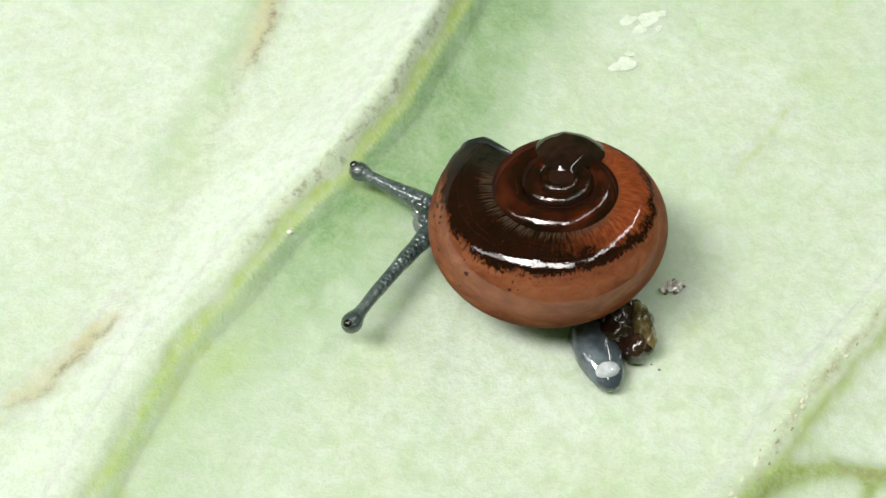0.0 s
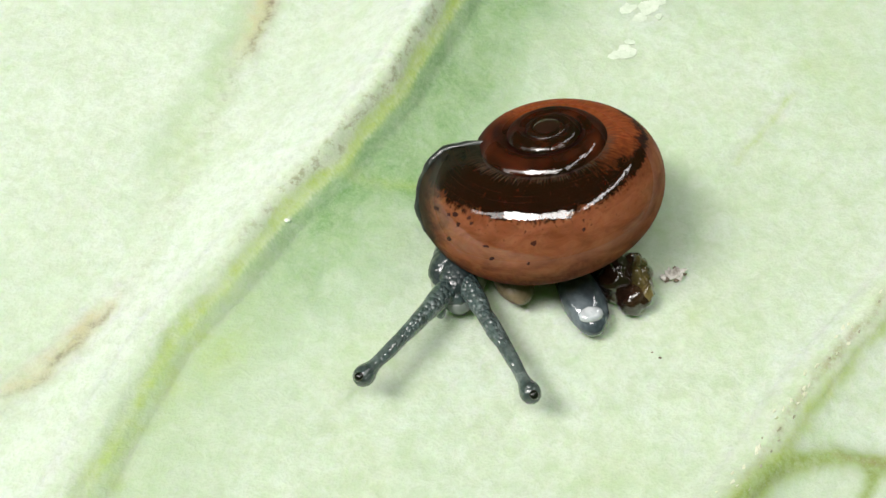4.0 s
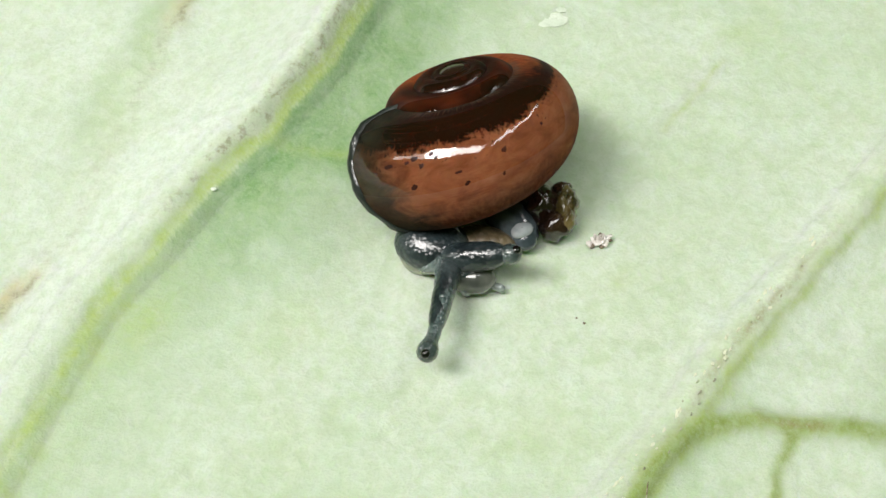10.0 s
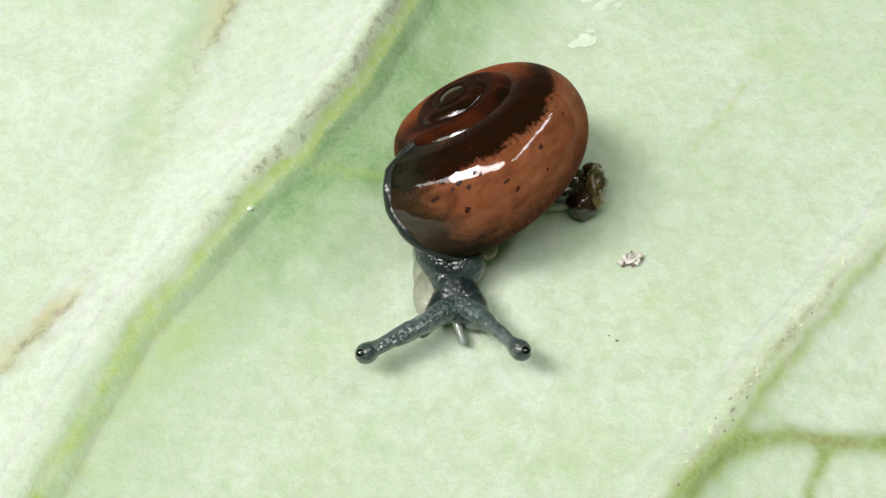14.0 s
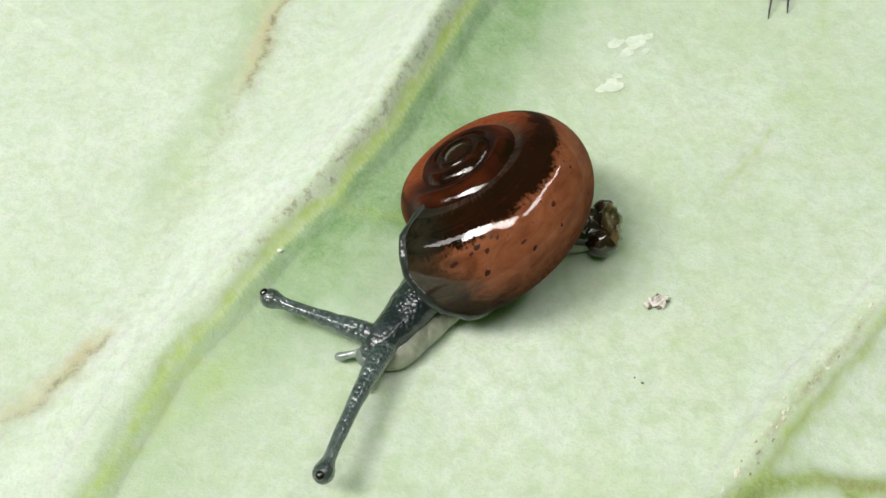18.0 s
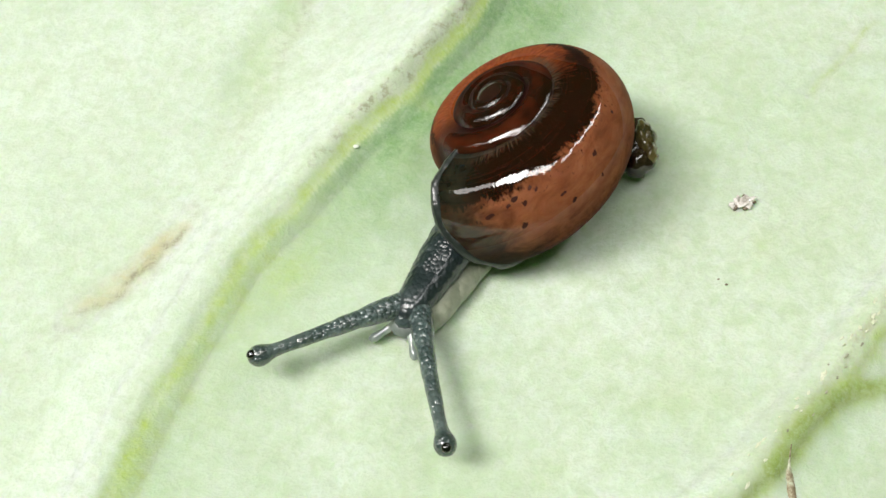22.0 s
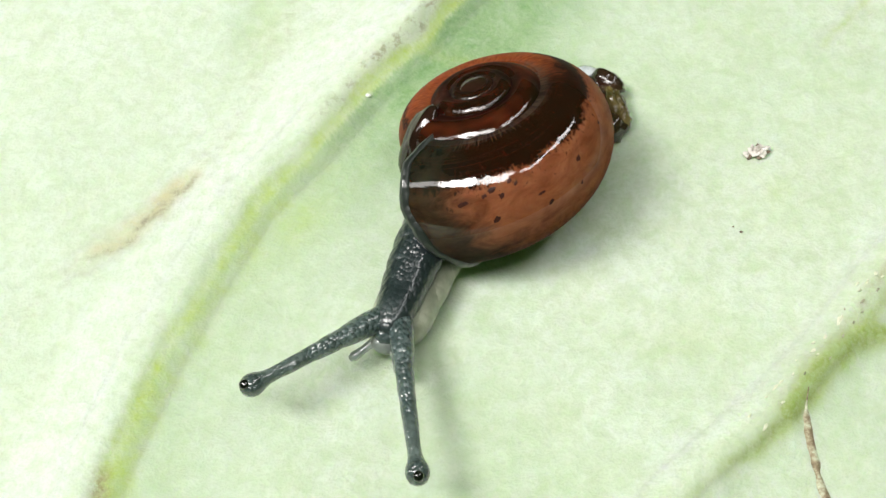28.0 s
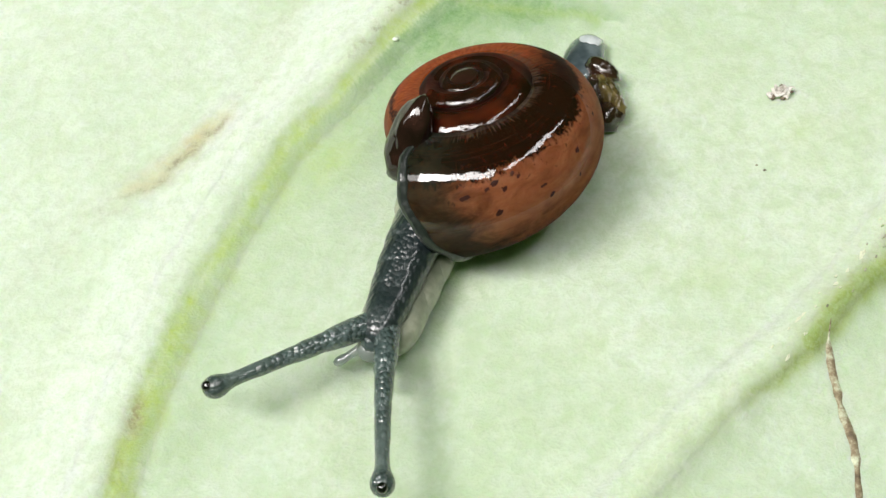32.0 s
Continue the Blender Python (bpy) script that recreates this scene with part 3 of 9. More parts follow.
def vein_strip(name, line, lo, hi, width, rise, material, parent, label, offset=0.0, step=0.09, seed=11):
    """A raised, uneven strip that follows the leaf's surface; its edges run into the blade."""
    p = np.asarray(line, dtype=float)[:, :2]
    # a rounded polyline by corner cutting
    for _ in range(3):
        q = np.empty((2 * len(p) - 2, 2))
        q[0::2], q[1::2] = 0.75 * p[:-1] + 0.25 * p[1:], 0.25 * p[:-1] + 0.75 * p[1:]
        p = np.vstack([p[:1], q, p[-1:]])
    s = np.concatenate([[0], np.cumsum(np.linalg.norm(np.diff(p, axis=0), axis=1))])
    n = int((hi - lo) * s[-1] / step) + 2
    at = np.linspace(lo, hi, n) * s[-1]
    c = np.stack([np.interp(at, s, p[:, 0]), np.interp(at, s, p[:, 1])], 1)
    t = np.gradient(c, axis=0)
    t /= np.linalg.norm(t, axis=1, keepdims=True)
    side = np.stack([t[:, 1], -t[:, 0]], 1)
    w = width * (1 + 0.40 * value_noise(at, at * 0, 0.7, seed) + 0.40 * value_noise(at, at * 0, 0.25, seed + 1))
    ends = smooth(0, 0.8, at - at[0]) * smooth(0, 0.8, at[-1] - at)
    w = w * (0.15 + 0.85 * ends)
    c = c + side * (offset + 0.10 * value_noise(at, at * 0, 0.9, seed + 2))[:, None]
    m = 9
    q = np.linspace(-1, 1, m)
    x = c[:, :1] + side[:, :1] * w[:, None] * q
    y = c[:, 1:] + side[:, 1:] * w[:, None] * q
    up = rise * (1.3 * (1 - q ** 2) - 0.35) * (0.3 + 0.7 * ends)[:, None]
    z = leaf_height(x, y) + up + rise * 0.35 * value_noise(x, y, 0.18, seed + 3)
    return mesh_object(name, np.stack([x, y, z], -1).reshape(-1, 3), grid_faces(n, m), material, parent, label)


leaf = build_leaf()
vein_strip("crack", [(5.85, -6.9), (5.62, -7.6), (5.64, -8.3), (5.78, -9.3), (5.95, -10.2), (5.98, -10.8), (5.85, -12.2), (5.4, -14)], 0.08, 1, 0.10, 0.04, CRACK, leaf, "thin brown crack beside the side vein", seed=91)


# ---- rounded bodies ----
def lathe(profile, turns=20, seed=None, rough=0.0):
    """Vertices and faces of a body turned round local z; profile: (radius, z) in millimetres."""
    p = np.asarray(profile, dtype=float)
    a = np.linspace(0, 2 * math.pi, turns, endpoint=False)
    x, y = p[:, :1] * np.cos(a), p[:, :1] * np.sin(a)
    z = np.repeat(p[:, 1:], turns, 1)
    if seed is not None:
        k = 1 + rough * value_noise(np.repeat(a[None], len(p), 0) * 2 + z, z * 3 + a, 0.8, seed)
        x, y = x * k, y * k
    return np.stack([x, y, z], -1).reshape(-1, 3), grid_faces(len(p), turns, True)


def rounded(length, r0, r1, n=16):
    """The outline of a long rounded piece from -length/2 to length/2, thickest a third in from its ends."""
    out = []
    for q in np.linspace(-1, 1, n + 9):
        r = r0 + (r1 - r0) * (q + 1) / 2
        out.append((max(0.004, r * (1 - abs(q) ** 3.6) ** 0.5), q * length / 2))
    return out


def blob(radii, seed, rough=0.06, rows=14, turns=20, power=1.0):
    """An uneven ellipsoid; radii along x, y, z in millimetres."""
    t = np.linspace(0.03, math.pi - 0.03, rows)
    a = np.linspace(0, 2 * math.pi, turns, endpoint=False)
    tt, aa = np.meshgrid(t, a, indexing="ij")
    x, y, z = np.sin(tt) * np.cos(aa), np.sin(tt) * np.sin(aa), np.cos(tt)
    k = 1 + rough * value_noise(x * 2 + 5, y * 2 + z * 1.7, 0.9, seed) + rough * 0.5 * value_noise(x * 5, y * 5 + z * 4, 0.9, seed + 1)
    v = np.stack([x * k * radii[0], y * k * radii[1], z * k * radii[2]], -1).reshape(-1, 3)
    return v, grid_faces(rows, turns, True)


# ---- the snail ----
moving = {}
SHELL_FORM = (3.6450, 1.7741, 0.4259, 0.4398, 0.4718, 0.0001, -0.0699, 0.9946)


def shell_point(th, v, grow=0.0):
    """A point on the shell in millimetres: th turns back from the mouth, v goes round the whorl."""
    big, k, a, b, h, swell, sink, dome = SHELL_FORM
    r = big * k ** (-th / (2 * math.pi))
    w = np.clip(1 - th / 3.5, 0, 1) ** 2
    a = a * (1 - 0.16 * smooth(4.5, 7.5, th))
    rad = r * (1 - a) + (a * r + grow) * np.cos(v)
    z = 0.20 * smooth(3.6, 7.2, th) + 0.10 * smooth(9.5, 13.5, th) - h * big * (r / big) ** dome - sink * w + (b * (1 + swell * w) * r + grow) * np.sin(v)
    return np.stack([rad * np.cos(th), rad * np.sin(th), z], -1)


def shell_top(x, y):
    """The height of the shell's upper face over a point of its base plane."""
    big, k, a, b, h, swell, sink, dome = SHELL_FORM
    rad, ang = np.hypot(x, y), np.arctan2(y, x) % (2 * math.pi)
    best = np.full(x.shape, -3.0)
    v = np.linspace(0, math.pi, 61)
    for turn in range(4):
        for i in np.ndindex(x.shape):
            q = shell_point(np.full(61, ang[i] + 2 * math.pi * turn), v)
            r = np.hypot(q[:, 0], q[:, 1])[::-1]
            if r[0] <= rad[i] <= r[-1]:
                best[i] = max(best[i], np.interp(rad[i], r, q[::-1, 2]))
    return np.where(rad < 0.30, np.maximum(best, 0.30), best)


def mouth(v):
    """Where the shell ends: its lower lip stands back."""
    return 0.12 + 0.41 * (1 - np.sin(v)) / 2


def build_snail():
    snail = new("snail")
    tagged(snail, "small glossy brown snail with slate-grey body on a leaf", "snail")
    moving["snail"] = snail
    # the shell: one coiled tube, open at the mouth
    rows, turns = 300, 56
    v = np.linspace(-math.pi, math.pi, turns + 1)
    tt, vv = np.meshgrid(np.linspace(0, 1, rows), v, indexing="ij")
    tt = mouth(vv) + (4.2 * 2 * math.pi - mouth(vv)) * tt
    p = shell_point(tt, vv)
    uv = np.stack([tt / (2 * math.pi), vv / math.pi], -1)
    faces = grid_faces(rows, turns + 1)
    shell = mesh_object("shell", p.reshape(-1, 3), faces[:, ::-1], SHELL, snail,
                        "glossy coiled shell, coral brown below and nearly black above", uvs=uv.reshape(-1, 2)[faces[:, ::-1]].reshape(-1, 2))
    moving["shell"] = shell
    # the smooth first whorl at the top
    cv, cf = blob((0.42, 0.42, 0.16), 15, 0.03, 18, 32)
    mesh_object("apex_whorl", cv + np.array([0.02, 0.02, 0.17]), cf, APEX, shell, "dark smooth tip of the spire")
    # dark spots under the gloss of the lower whorl
    rng = random.Random(5)
    spots = [(1.214, 0.084), (0.826, 0.194), (1.949, 0.472), (1.492, 0.017), (1.17, 0.30), (1.02, 0.62), (0.90, 0.52), (0.84, 0.66), (0.62, 0.55), (0.78, 0.60), (0.98, 0.70), (1.55, 0.40)]
    for th0, v0 in spots:
        n = 10
        a = np.linspace(0, 2 * math.pi, n, endpoint=False)
        size, lengthen = rng.uniform(0.60, 1.15), rng.uniform(0.75, 1.2)
        ring = [shell_point(np.array(th0), np.array(v0), 0.0022)]
        for q, g in ((0.6, 0.0020), (1.0, -0.0010)):
            k = q * size * np.array([rng.uniform(0.6, 1.25) for _ in a])
            ring += list(shell_point(th0 + 0.028 * k * (np.cos(a) * lengthen + 0.3 * np.sin(a)), v0 + 0.044 * k * np.sin(a) / lengthen, g))
        tri = np.array([(0, 1 + i, 1 + (i + 1) % n) for i in range(n)] + [(1 + i, 1 + n + i, 1 + (i + 1) % n) for i in range(n)]
                       + [(1 + (i + 1) % n, 1 + n + i, 1 + n + (i + 1) % n) for i in range(n)])
        mesh_object("spot", np.array(ring), tri, EYE_SPOT, shell)
    # the mantle edge: a soft rim round the mouth, with the flesh that fills it
    a = np.linspace(-math.pi, math.pi, 48, endpoint=False)
    rim = []
    for q in np.linspace(0, 2 * math.pi, 10, endpoint=False):
        grow = -0.03 + (0.10 + 0.03 * np.sin(7 * a + 1) + 0.02 * np.sin(17 * a)) * math.cos(q)
        rim.append(shell_point(mouth(a) - 0.03 + 0.045 * math.sin(q) + 0.012 * np.sin(9 * a), a, grow))
    rim = np.array(rim)
    rim = np.concatenate([rim, rim[:1]])
    mesh_object("mantle_rim", rim.reshape(-1, 3), grid_faces(11, 48, True), MANTLE, shell, "dark translucent mantle rim")
    disc = np.array([shell_point(mouth(a) + 0.03 + 0.2 * (1 - q), a, 0.0) * q + shell_point(np.array(0.55), np.array(0.0), -SHELL_FORM[2] * SHELL_FORM[0]) * (1 - q)
                     for q in (0.02, 0.35, 0.7, 0.995)])
    mesh_object("mantle_flesh", disc.reshape(-1, 3), grid_faces(4, 48, True), MANTLE, shell)
    lobe_v, lobe_f = blob((0.56, 1.05, 0.40), 77, 0.08, 24, 36)
    moving["lobe"] = mesh_object("mantle_lobe", lobe_v, lobe_f, LOBE, shell, "glossy dark mantle lobe on the shell")
    # a tongue of the mantle that lies over the back of the spire up to its tip
    n_s, n_w = 26, 21
    ss, ww = np.meshgrid(np.linspace(0, 1, n_s), np.linspace(-1, 1, n_w), indexing="ij")
    half = (0.16 + 0.80 * np.sin(np.clip(ss * 1.2 + 0.05, 0, 1) * math.pi / 2)) * np.sqrt(np.clip(1.02 - ss ** 5, 0.02, 1))
    along_x, across = 1.90 * ss + 0.05, half * ww
    ca, sa = math.cos(math.radians(-52)), math.sin(math.radians(-52))
    tx, ty = along_x * ca - across * sa, along_x * sa + across * ca
    top = np.maximum(shell_top(tx, ty), -0.35)
    # bridge the seams as a soft skin does
    for _ in range(14):
        top[1:-1] = np.maximum(top[1:-1], 0.5 * (top[:-2] + top[2:]))
        top[:, 1:-1] = np.maximum(top[:, 1:-1], 0.5 * (top[:, :-2] + top[:, 2:]))
    puff = np.clip(1 - ww ** 2, 0, 1) * (0.12 + 0.34 * ss) * smooth(1.02, 0.60, ss) ** 0.5 * smooth(-0.04, 0.12, ss)
    puff = puff + 0.04 * np.exp(-((ww - 0.25) / 0.14) ** 2) * np.sin(math.pi * ss) - 0.03 * np.exp(-((ww + 0.1) / 0.2) ** 2) * np.sin(math.pi * ss)
    upper_v = np.stack([tx, ty, top + puff - 0.03], -1).reshape(-1, 3)
    under_v = np.stack([tx, ty, top - 0.10], -1).reshape(-1, 3)
    tf = np.vstack([grid_faces(n_s, n_w)[:, ::-1], grid_faces(n_s, n_w) + n_s * n_w])
    moving["tongue"] = mesh_object("mantle_tongue", np.vstack([upper_v, under_v]), tf, LOBE, shell, "glossy dark tongue of the mantle over the spire")
    # head, with the front pointing along y
    hv, hf = blob((0.46, 0.48, 0.33), 21, 0.06, 20, 30)
    hv[:, 0] *= 1 - 0.18 * np.clip(hv[:, 1] / 0.48, -1, 1)
    moving["head"] = mesh_object("head", hv, hf, HEAD, snail, "slate-grey wet head")
    lip_v, lip_f = blob((0.36, 0.30, 0.22), 23, 0.04, 16, 24)
    lip = mesh_object("mouth", lip_v + np.array([0, 0.32, -0.12]), lip_f, MOUTH, moving["head"], "pale grey mouth")
    # neck pieces, overlapping
    for i in range(7):
        u = i / 6
        nv, nf = lathe(rounded(2.6, 0.78 - 0.26 * u, 0.73 - 0.26 * u), 28, 40 + i, 0.025)
        nv = np.stack([nv[:, 0], nv[:, 2], nv[:, 1] * 0.80], 1)
        moving[f"neck{i}"] = mesh_object("neck_fold", nv, nf[:, ::-1], SKIN, snail)
    for i, (size, skin, note) in enumerate((((0.76, 1.00, 0.60), SKIN, "drawn-in slate-grey body"), ((0.50, 0.66, 0.42), CHEEK, "pale grey-brown cheek"),
                                            ((0.50, 0.82, 0.40), FLESH, "brown translucent flesh under the shell"))):
        nv, nf = blob(size, 48 + 3 * i, 0.03, 20, 32)
        moving[f"fold{i}"] = mesh_object("body_fold", nv, nf, skin, snail, note)
    # foot pieces: flat, pale, with a frilled edge
    for i in range(9):
        u = i / 8
        wide = 0.92 * (0.72 + 0.30 * math.sin(math.pi * min(1, 0.15 + 0.75 * u)))
        fv, ff = lathe(rounded(2.9, wide, wide), 36, 60, 0.006)
        fv, ff = np.stack([fv[:, 0], fv[:, 2], fv[:, 1] * (0.36 + 0.14 * u) / wide], 1), ff[:, ::-1]
        moving[f"foot{i}"] = mesh_object("foot_fold", fv, ff, FOOT, snail, "pale grey-cream foot")
    # tail: a wet grey cone with its point along y, origin at the point
    tv, tf = lathe([(0.02, 0.06), (0.20, 0.02), (0.38, -0.14), (0.52, -0.40), (0.62, -0.80), (0.66, -1.2), (0.60, -1.7), (0.35, -2.1), (0.02, -2.25)], 22, 90, 0.08)
    tv = np.stack([tv[:, 0] * 0.88, tv[:, 2], tv[:, 1] * 0.66], 1)
    moving["tail"] = mesh_object("tail", tv, tf[:, ::-1], TAIL, snail, "wet blue-grey tail tip")
    # a whitish blob stands in for the wet highlight on the tail's tip
    wv, wf = blob((0.32, 0.22, 0.12), 95, 0.15, 10, 16)
    mesh_object("tail_glint", wv + np.array([0.03, -0.40, 0.27]), wf, GLINT, moving["tail"], "whitish tip of the tail with its wet glint painted in")
    bv, bf = blob((0.54, 0.72, 0.42), 97, 0.10, 18, 24)
    moving["hind"] = mesh_object("hind_fold", bv, bf, HIND, snail, "dark brown wet flesh behind the shell")
    # droppings that stick to the tail
    lumps = new("droppings")
    lumps.parent = snail
    moving["dropping"] = lumps
    for k, (pos, rad, mat) in enumerate([((-0.28, 0.02, -0.02), (0.40, 0.42, 0.40), DUNG), ((0.10, -0.34, -0.08), (0.30, 0.34, 0.30), DUNG),
                                         ((0.20, 0.16, 0.02), (0.26, 0.40, 0.36), OLIVE), ((0.08, 0.48, 0.05), (0.24, 0.18, 0.22), DUNG),
                                         ((0.36, -0.14, 0.0), (0.16, 0.30, 0.28), OLIVE)]):
        bv, bf = blob(rad, 100 + 3 * k, 0.22, 14, 18)
        mesh_object("lump", 1.28 * (bv + np.array(pos)), bf, mat, lumps)
    bv, bf = blob((0.50, 0.30, 0.32), 131, 0.16, 14, 18)
    moving["late_lump"] = mesh_object("dropping", bv, bf, DUNG, snail, "dark brown wet dropping at the tail")
    # upper tentacles: pieces that slide into one another, the last with bulb and eye
    for side in "ab":
        for i in range(3):
            r0, r1 = (0.34, 0.24, 0.20)[i], (0.235, 0.195, 0.165)[i]
            sv, sf = lathe(rounded(2.3, r0, r1), 18, 120 + i, 0.05)
            moving[f"tent_{side}{i}"] = mesh_object("tentacle_stem", sv, sf[:, ::-1], STALK, snail)
        tip = [(0.01, 0.27), (0.10, 0.25), (0.19, 0.185), (0.25, 0.08), (0.265, -0.03), (0.245, -0.14), (0.20, -0.25), (0.165, -0.38), (0.155, -0.60), (0.165, -1.0), (0.17, -1.3), (0.10, -1.42), (0.01, -1.45)]
        sv, sf = lathe(tip, 20, 130, 0.03)
        end = mesh_object("tentacle_tip", sv, sf, BULB, snail, "grey tentacle tip with a round bulb")
        moving[f"tent_{side}3"] = end
        ev, ef = blob((0.12, 0.12, 0.08), 140, 0.02, 10, 16)
        mesh_object("eye", ev @ np.array([[1, 0, 0], [0, 0.45, 0.89], [0, -0.89, 0.45]]).T + np.array([0, 0.185, 0.165]), ef, EYE, end, "small black eye")
        sv, sf = lathe(rounded(1.8, 0.42, 0.34) if side == "b" else rounded(2.6, 0.35, 0.20), 20, 145, 0.04)
        moving[f"sheath_{side}"] = mesh_object("tentacle_sheath", sv, sf[:, ::-1], SKIN, snail, "thick drawn-in tentacle sheath")
        fv, ff = lathe([(0.01, 0.36), (0.07, 0.34), (0.115, 0.25), (0.11, 0.12), (0.09, -0.02), (0.11, -0.28), (0.15, -0.55), (0.02, -0.66)], 18, 150, 0.04)
        moving[f"low_{side}"] = mesh_object("lower_feeler", fv, ff, LOWER, snail, "short pale lower feeler")
    return snail


APEX = plain_gloss("spire_tip", ((0.010, 0.004, 0.003), (0.024, 0.008, 0.006), (0.050, 0.018, 0.012)), 900, 0.16, 0.0, 0.000003)
EYE_SPOT = plain_gloss("dark_shell_spot", ((0.022, 0.007, 0.005), (0.038, 0.011, 0.007), (0.062, 0.019, 0.011)), 2000, 0.35, 0.0, 0.0000001, Specular_IOR_Level=0.12)
build_snail()


# ---- small things on the leaf ----
def flat_chip(name, cx, cy, size, thick, seed, material, parent=None, lift=0.0, tilt=(0, 0), stretch=1.0, label="", turn=0.0):
    """An irregular thin chip that lies on the leaf."""
    rng = random.Random(seed)
    n = 11
    a = np.linspace(0, 2 * math.pi, n, endpoint=False)
    k = np.array([rng.uniform(0.6, 1.15) for _ in a]) * size
    x, y = k * np.cos(a) * stretch, k * np.sin(a)
    x, y = x * math.cos(turn) - y * math.sin(turn), x * math.sin(turn) + y * math.cos(turn)
    base = lift + (leaf_height(np.array([cx]), np.array([cy]))[0])
    z = base + x * tilt[0] + y * tilt[1]
    rows = [np.stack([x * q + cx, y * q + cy, z + dz], -1) for q, dz in ((0.05, thick * 1.1), (0.6, thick), (0.95, thick * 0.7), (1.0, 0.0), (0.9, -0.02), (0.05, -0.02))]
    return mesh_object(name, np.array(rows).reshape(-1, 3), grid_faces(6, n, True), material, parent, label, smooth=False)


def shreds(line, lo, hi, count, spread, material, seed, size):
    """Short torn shreds of felt that lie along a vein."""
    rng = random.Random(seed)
    p = np.asarray(line, dtype=float)[:, :2]
    way = np.concatenate([[0], np.cumsum(np.linalg.norm(np.diff(p, axis=0), axis=1))])
    for k in range(count):
        at = rng.uniform(lo, hi)
        x, y = np.interp(at, way, p[:, 0]), np.interp(at, way, p[:, 1])
        ahead = math.atan2(np.interp(at + 0.2, way, p[:, 1]) - y, np.interp(at + 0.2, way, p[:, 0]) - x)
        off = rng.gauss(*spread)
        flat_chip("felt_shred", x + off * math.sin(ahead), y - off * math.cos(ahead), rng.uniform(0.5, 1.2) * size, 0.02, seed + 7 * k, material, leaf,
                  0.004, (rng.uniform(-0.3, 0.3), rng.uniform(-0.3, 0.3)), rng.uniform(1.6, 3.2), turn=ahead + rng.uniform(-0.35, 0.35))


SHRED = plain_gloss("cream_felt", ((0.50, 0.53, 0.37), (0.62, 0.65, 0.49), (0.73, 0.75, 0.61)), 3000, 0.5, 0.1)
SHRED_DARK = plain_gloss("grey_felt", ((0.20, 0.20, 0.14), (0.29, 0.29, 0.205), (0.40, 0.40, 0.30)), 3000, 0.7, 0.0)
shreds(SIDE_LINE, 26.0, 37.0, 34, (0.05, 0.14), SHRED, 310, 0.046)
shreds(SIDE_LINE, 26.0, 37.0, 12, (-0.12, 0.14), SHRED_DARK, 700, 0.028)

debris = new("leaf_debris")
tagged(debris, "small shiny papery fragment lying on the leaf", "debris")
for k, (dx, dy, s, st, mat, lift, tilt, turn) in enumerate([
        (0, 0, 0.19, 1.6, FLAKE, 0.15, (0.15, 0.2), 0.2), (-0.24, -0.05, 0.11, 1.3, FLAKE, 0.08, (-0.3, 0.2), 0.5), (0.20, 0.09, 0.10, 1.5, FLAKE, 0.15, (0.3, -0.2), 0.1),
        (-0.20, -0.12, 0.06, 1.5, FLAKE_DARK, 0.05, (0, 0.1), 0.9), (0.28, 0.02, 0.045, 1.6, FLAKE_DARK, 0.10, (0.1, 0), 0.0), (0.05, 0.05, 0.09, 1.1, FLAKE, 0.20, (0.8, -0.5), 0.7), (-0.10, 0.08, 0.08, 1.2, FLAKE, 0.18, (-0.9, 0.4), 1.4), (0.12, -0.08, 0.09, 1.3, FLAKE, 0.14, (0.5, 0.9), 2.2), (0.02, 0.17, 0.05, 1.2, FLAKE_DARK, 0.16, (0, 0.4), 1.2),
        (0.06, -0.13, 0.06, 2.0, FLAKE_DARK, 0.05, (0, -0.2), 0.3)]):
    flat_chip("flake", 5.25 + dx, -0.66 + dy, s, 0.035, 200 + k, mat, debris, lift, tilt, st, turn=turn)

for k, (x, y, s, st) in enumerate([(5.05, 9.20, 0.23, 1.4), (5.72, 9.25, 0.34, 1.3), (5.38, 8.78, 0.20, 1.5), (6.10, 9.48, 0.16, 1.3), (5.95, 8.85, 0.12, 1.4), (4.80, 7.46, 0.30, 1.2), (4.45, 7.28, 0.17, 1.5), (4.98, 7.80, 0.14, 1.2)]):
    chip = flat_chip("wax_speck", x, y, s, 0.012, 240 + k, WAX, None, 0.006, (0, 0), st, turn=0.6)
    tagged(chip, "small white waxy speck on the leaf", "speck", "white specks on the leaf")
dv, df = blob((0.085, 0.065, 0.04), 260, 0.05, 10, 14)
drop = mesh_object("dew_drop", dv + np.array([-4.82, 0.94, leaf_height(np.array([-4.82]), np.array([0.94]))[0] + 0.03]), df, DEW, None)
tagged(drop, "tiny clear drop of dew on the leaf", "dew drop")
for k, (x, y, s) in enumerate([(4.63, -3.05, 0.035), (4.45, -2.9, 0.025)]):
    grain = flat_chip("dark_grain", x, y, s, 0.02, 270 + k, FLAKE_DARK, None, 0.008, (0, 0), 1.3)
    tagged(grain, "tiny dark grain on the leaf", "grain", "dark grains on the leaf")


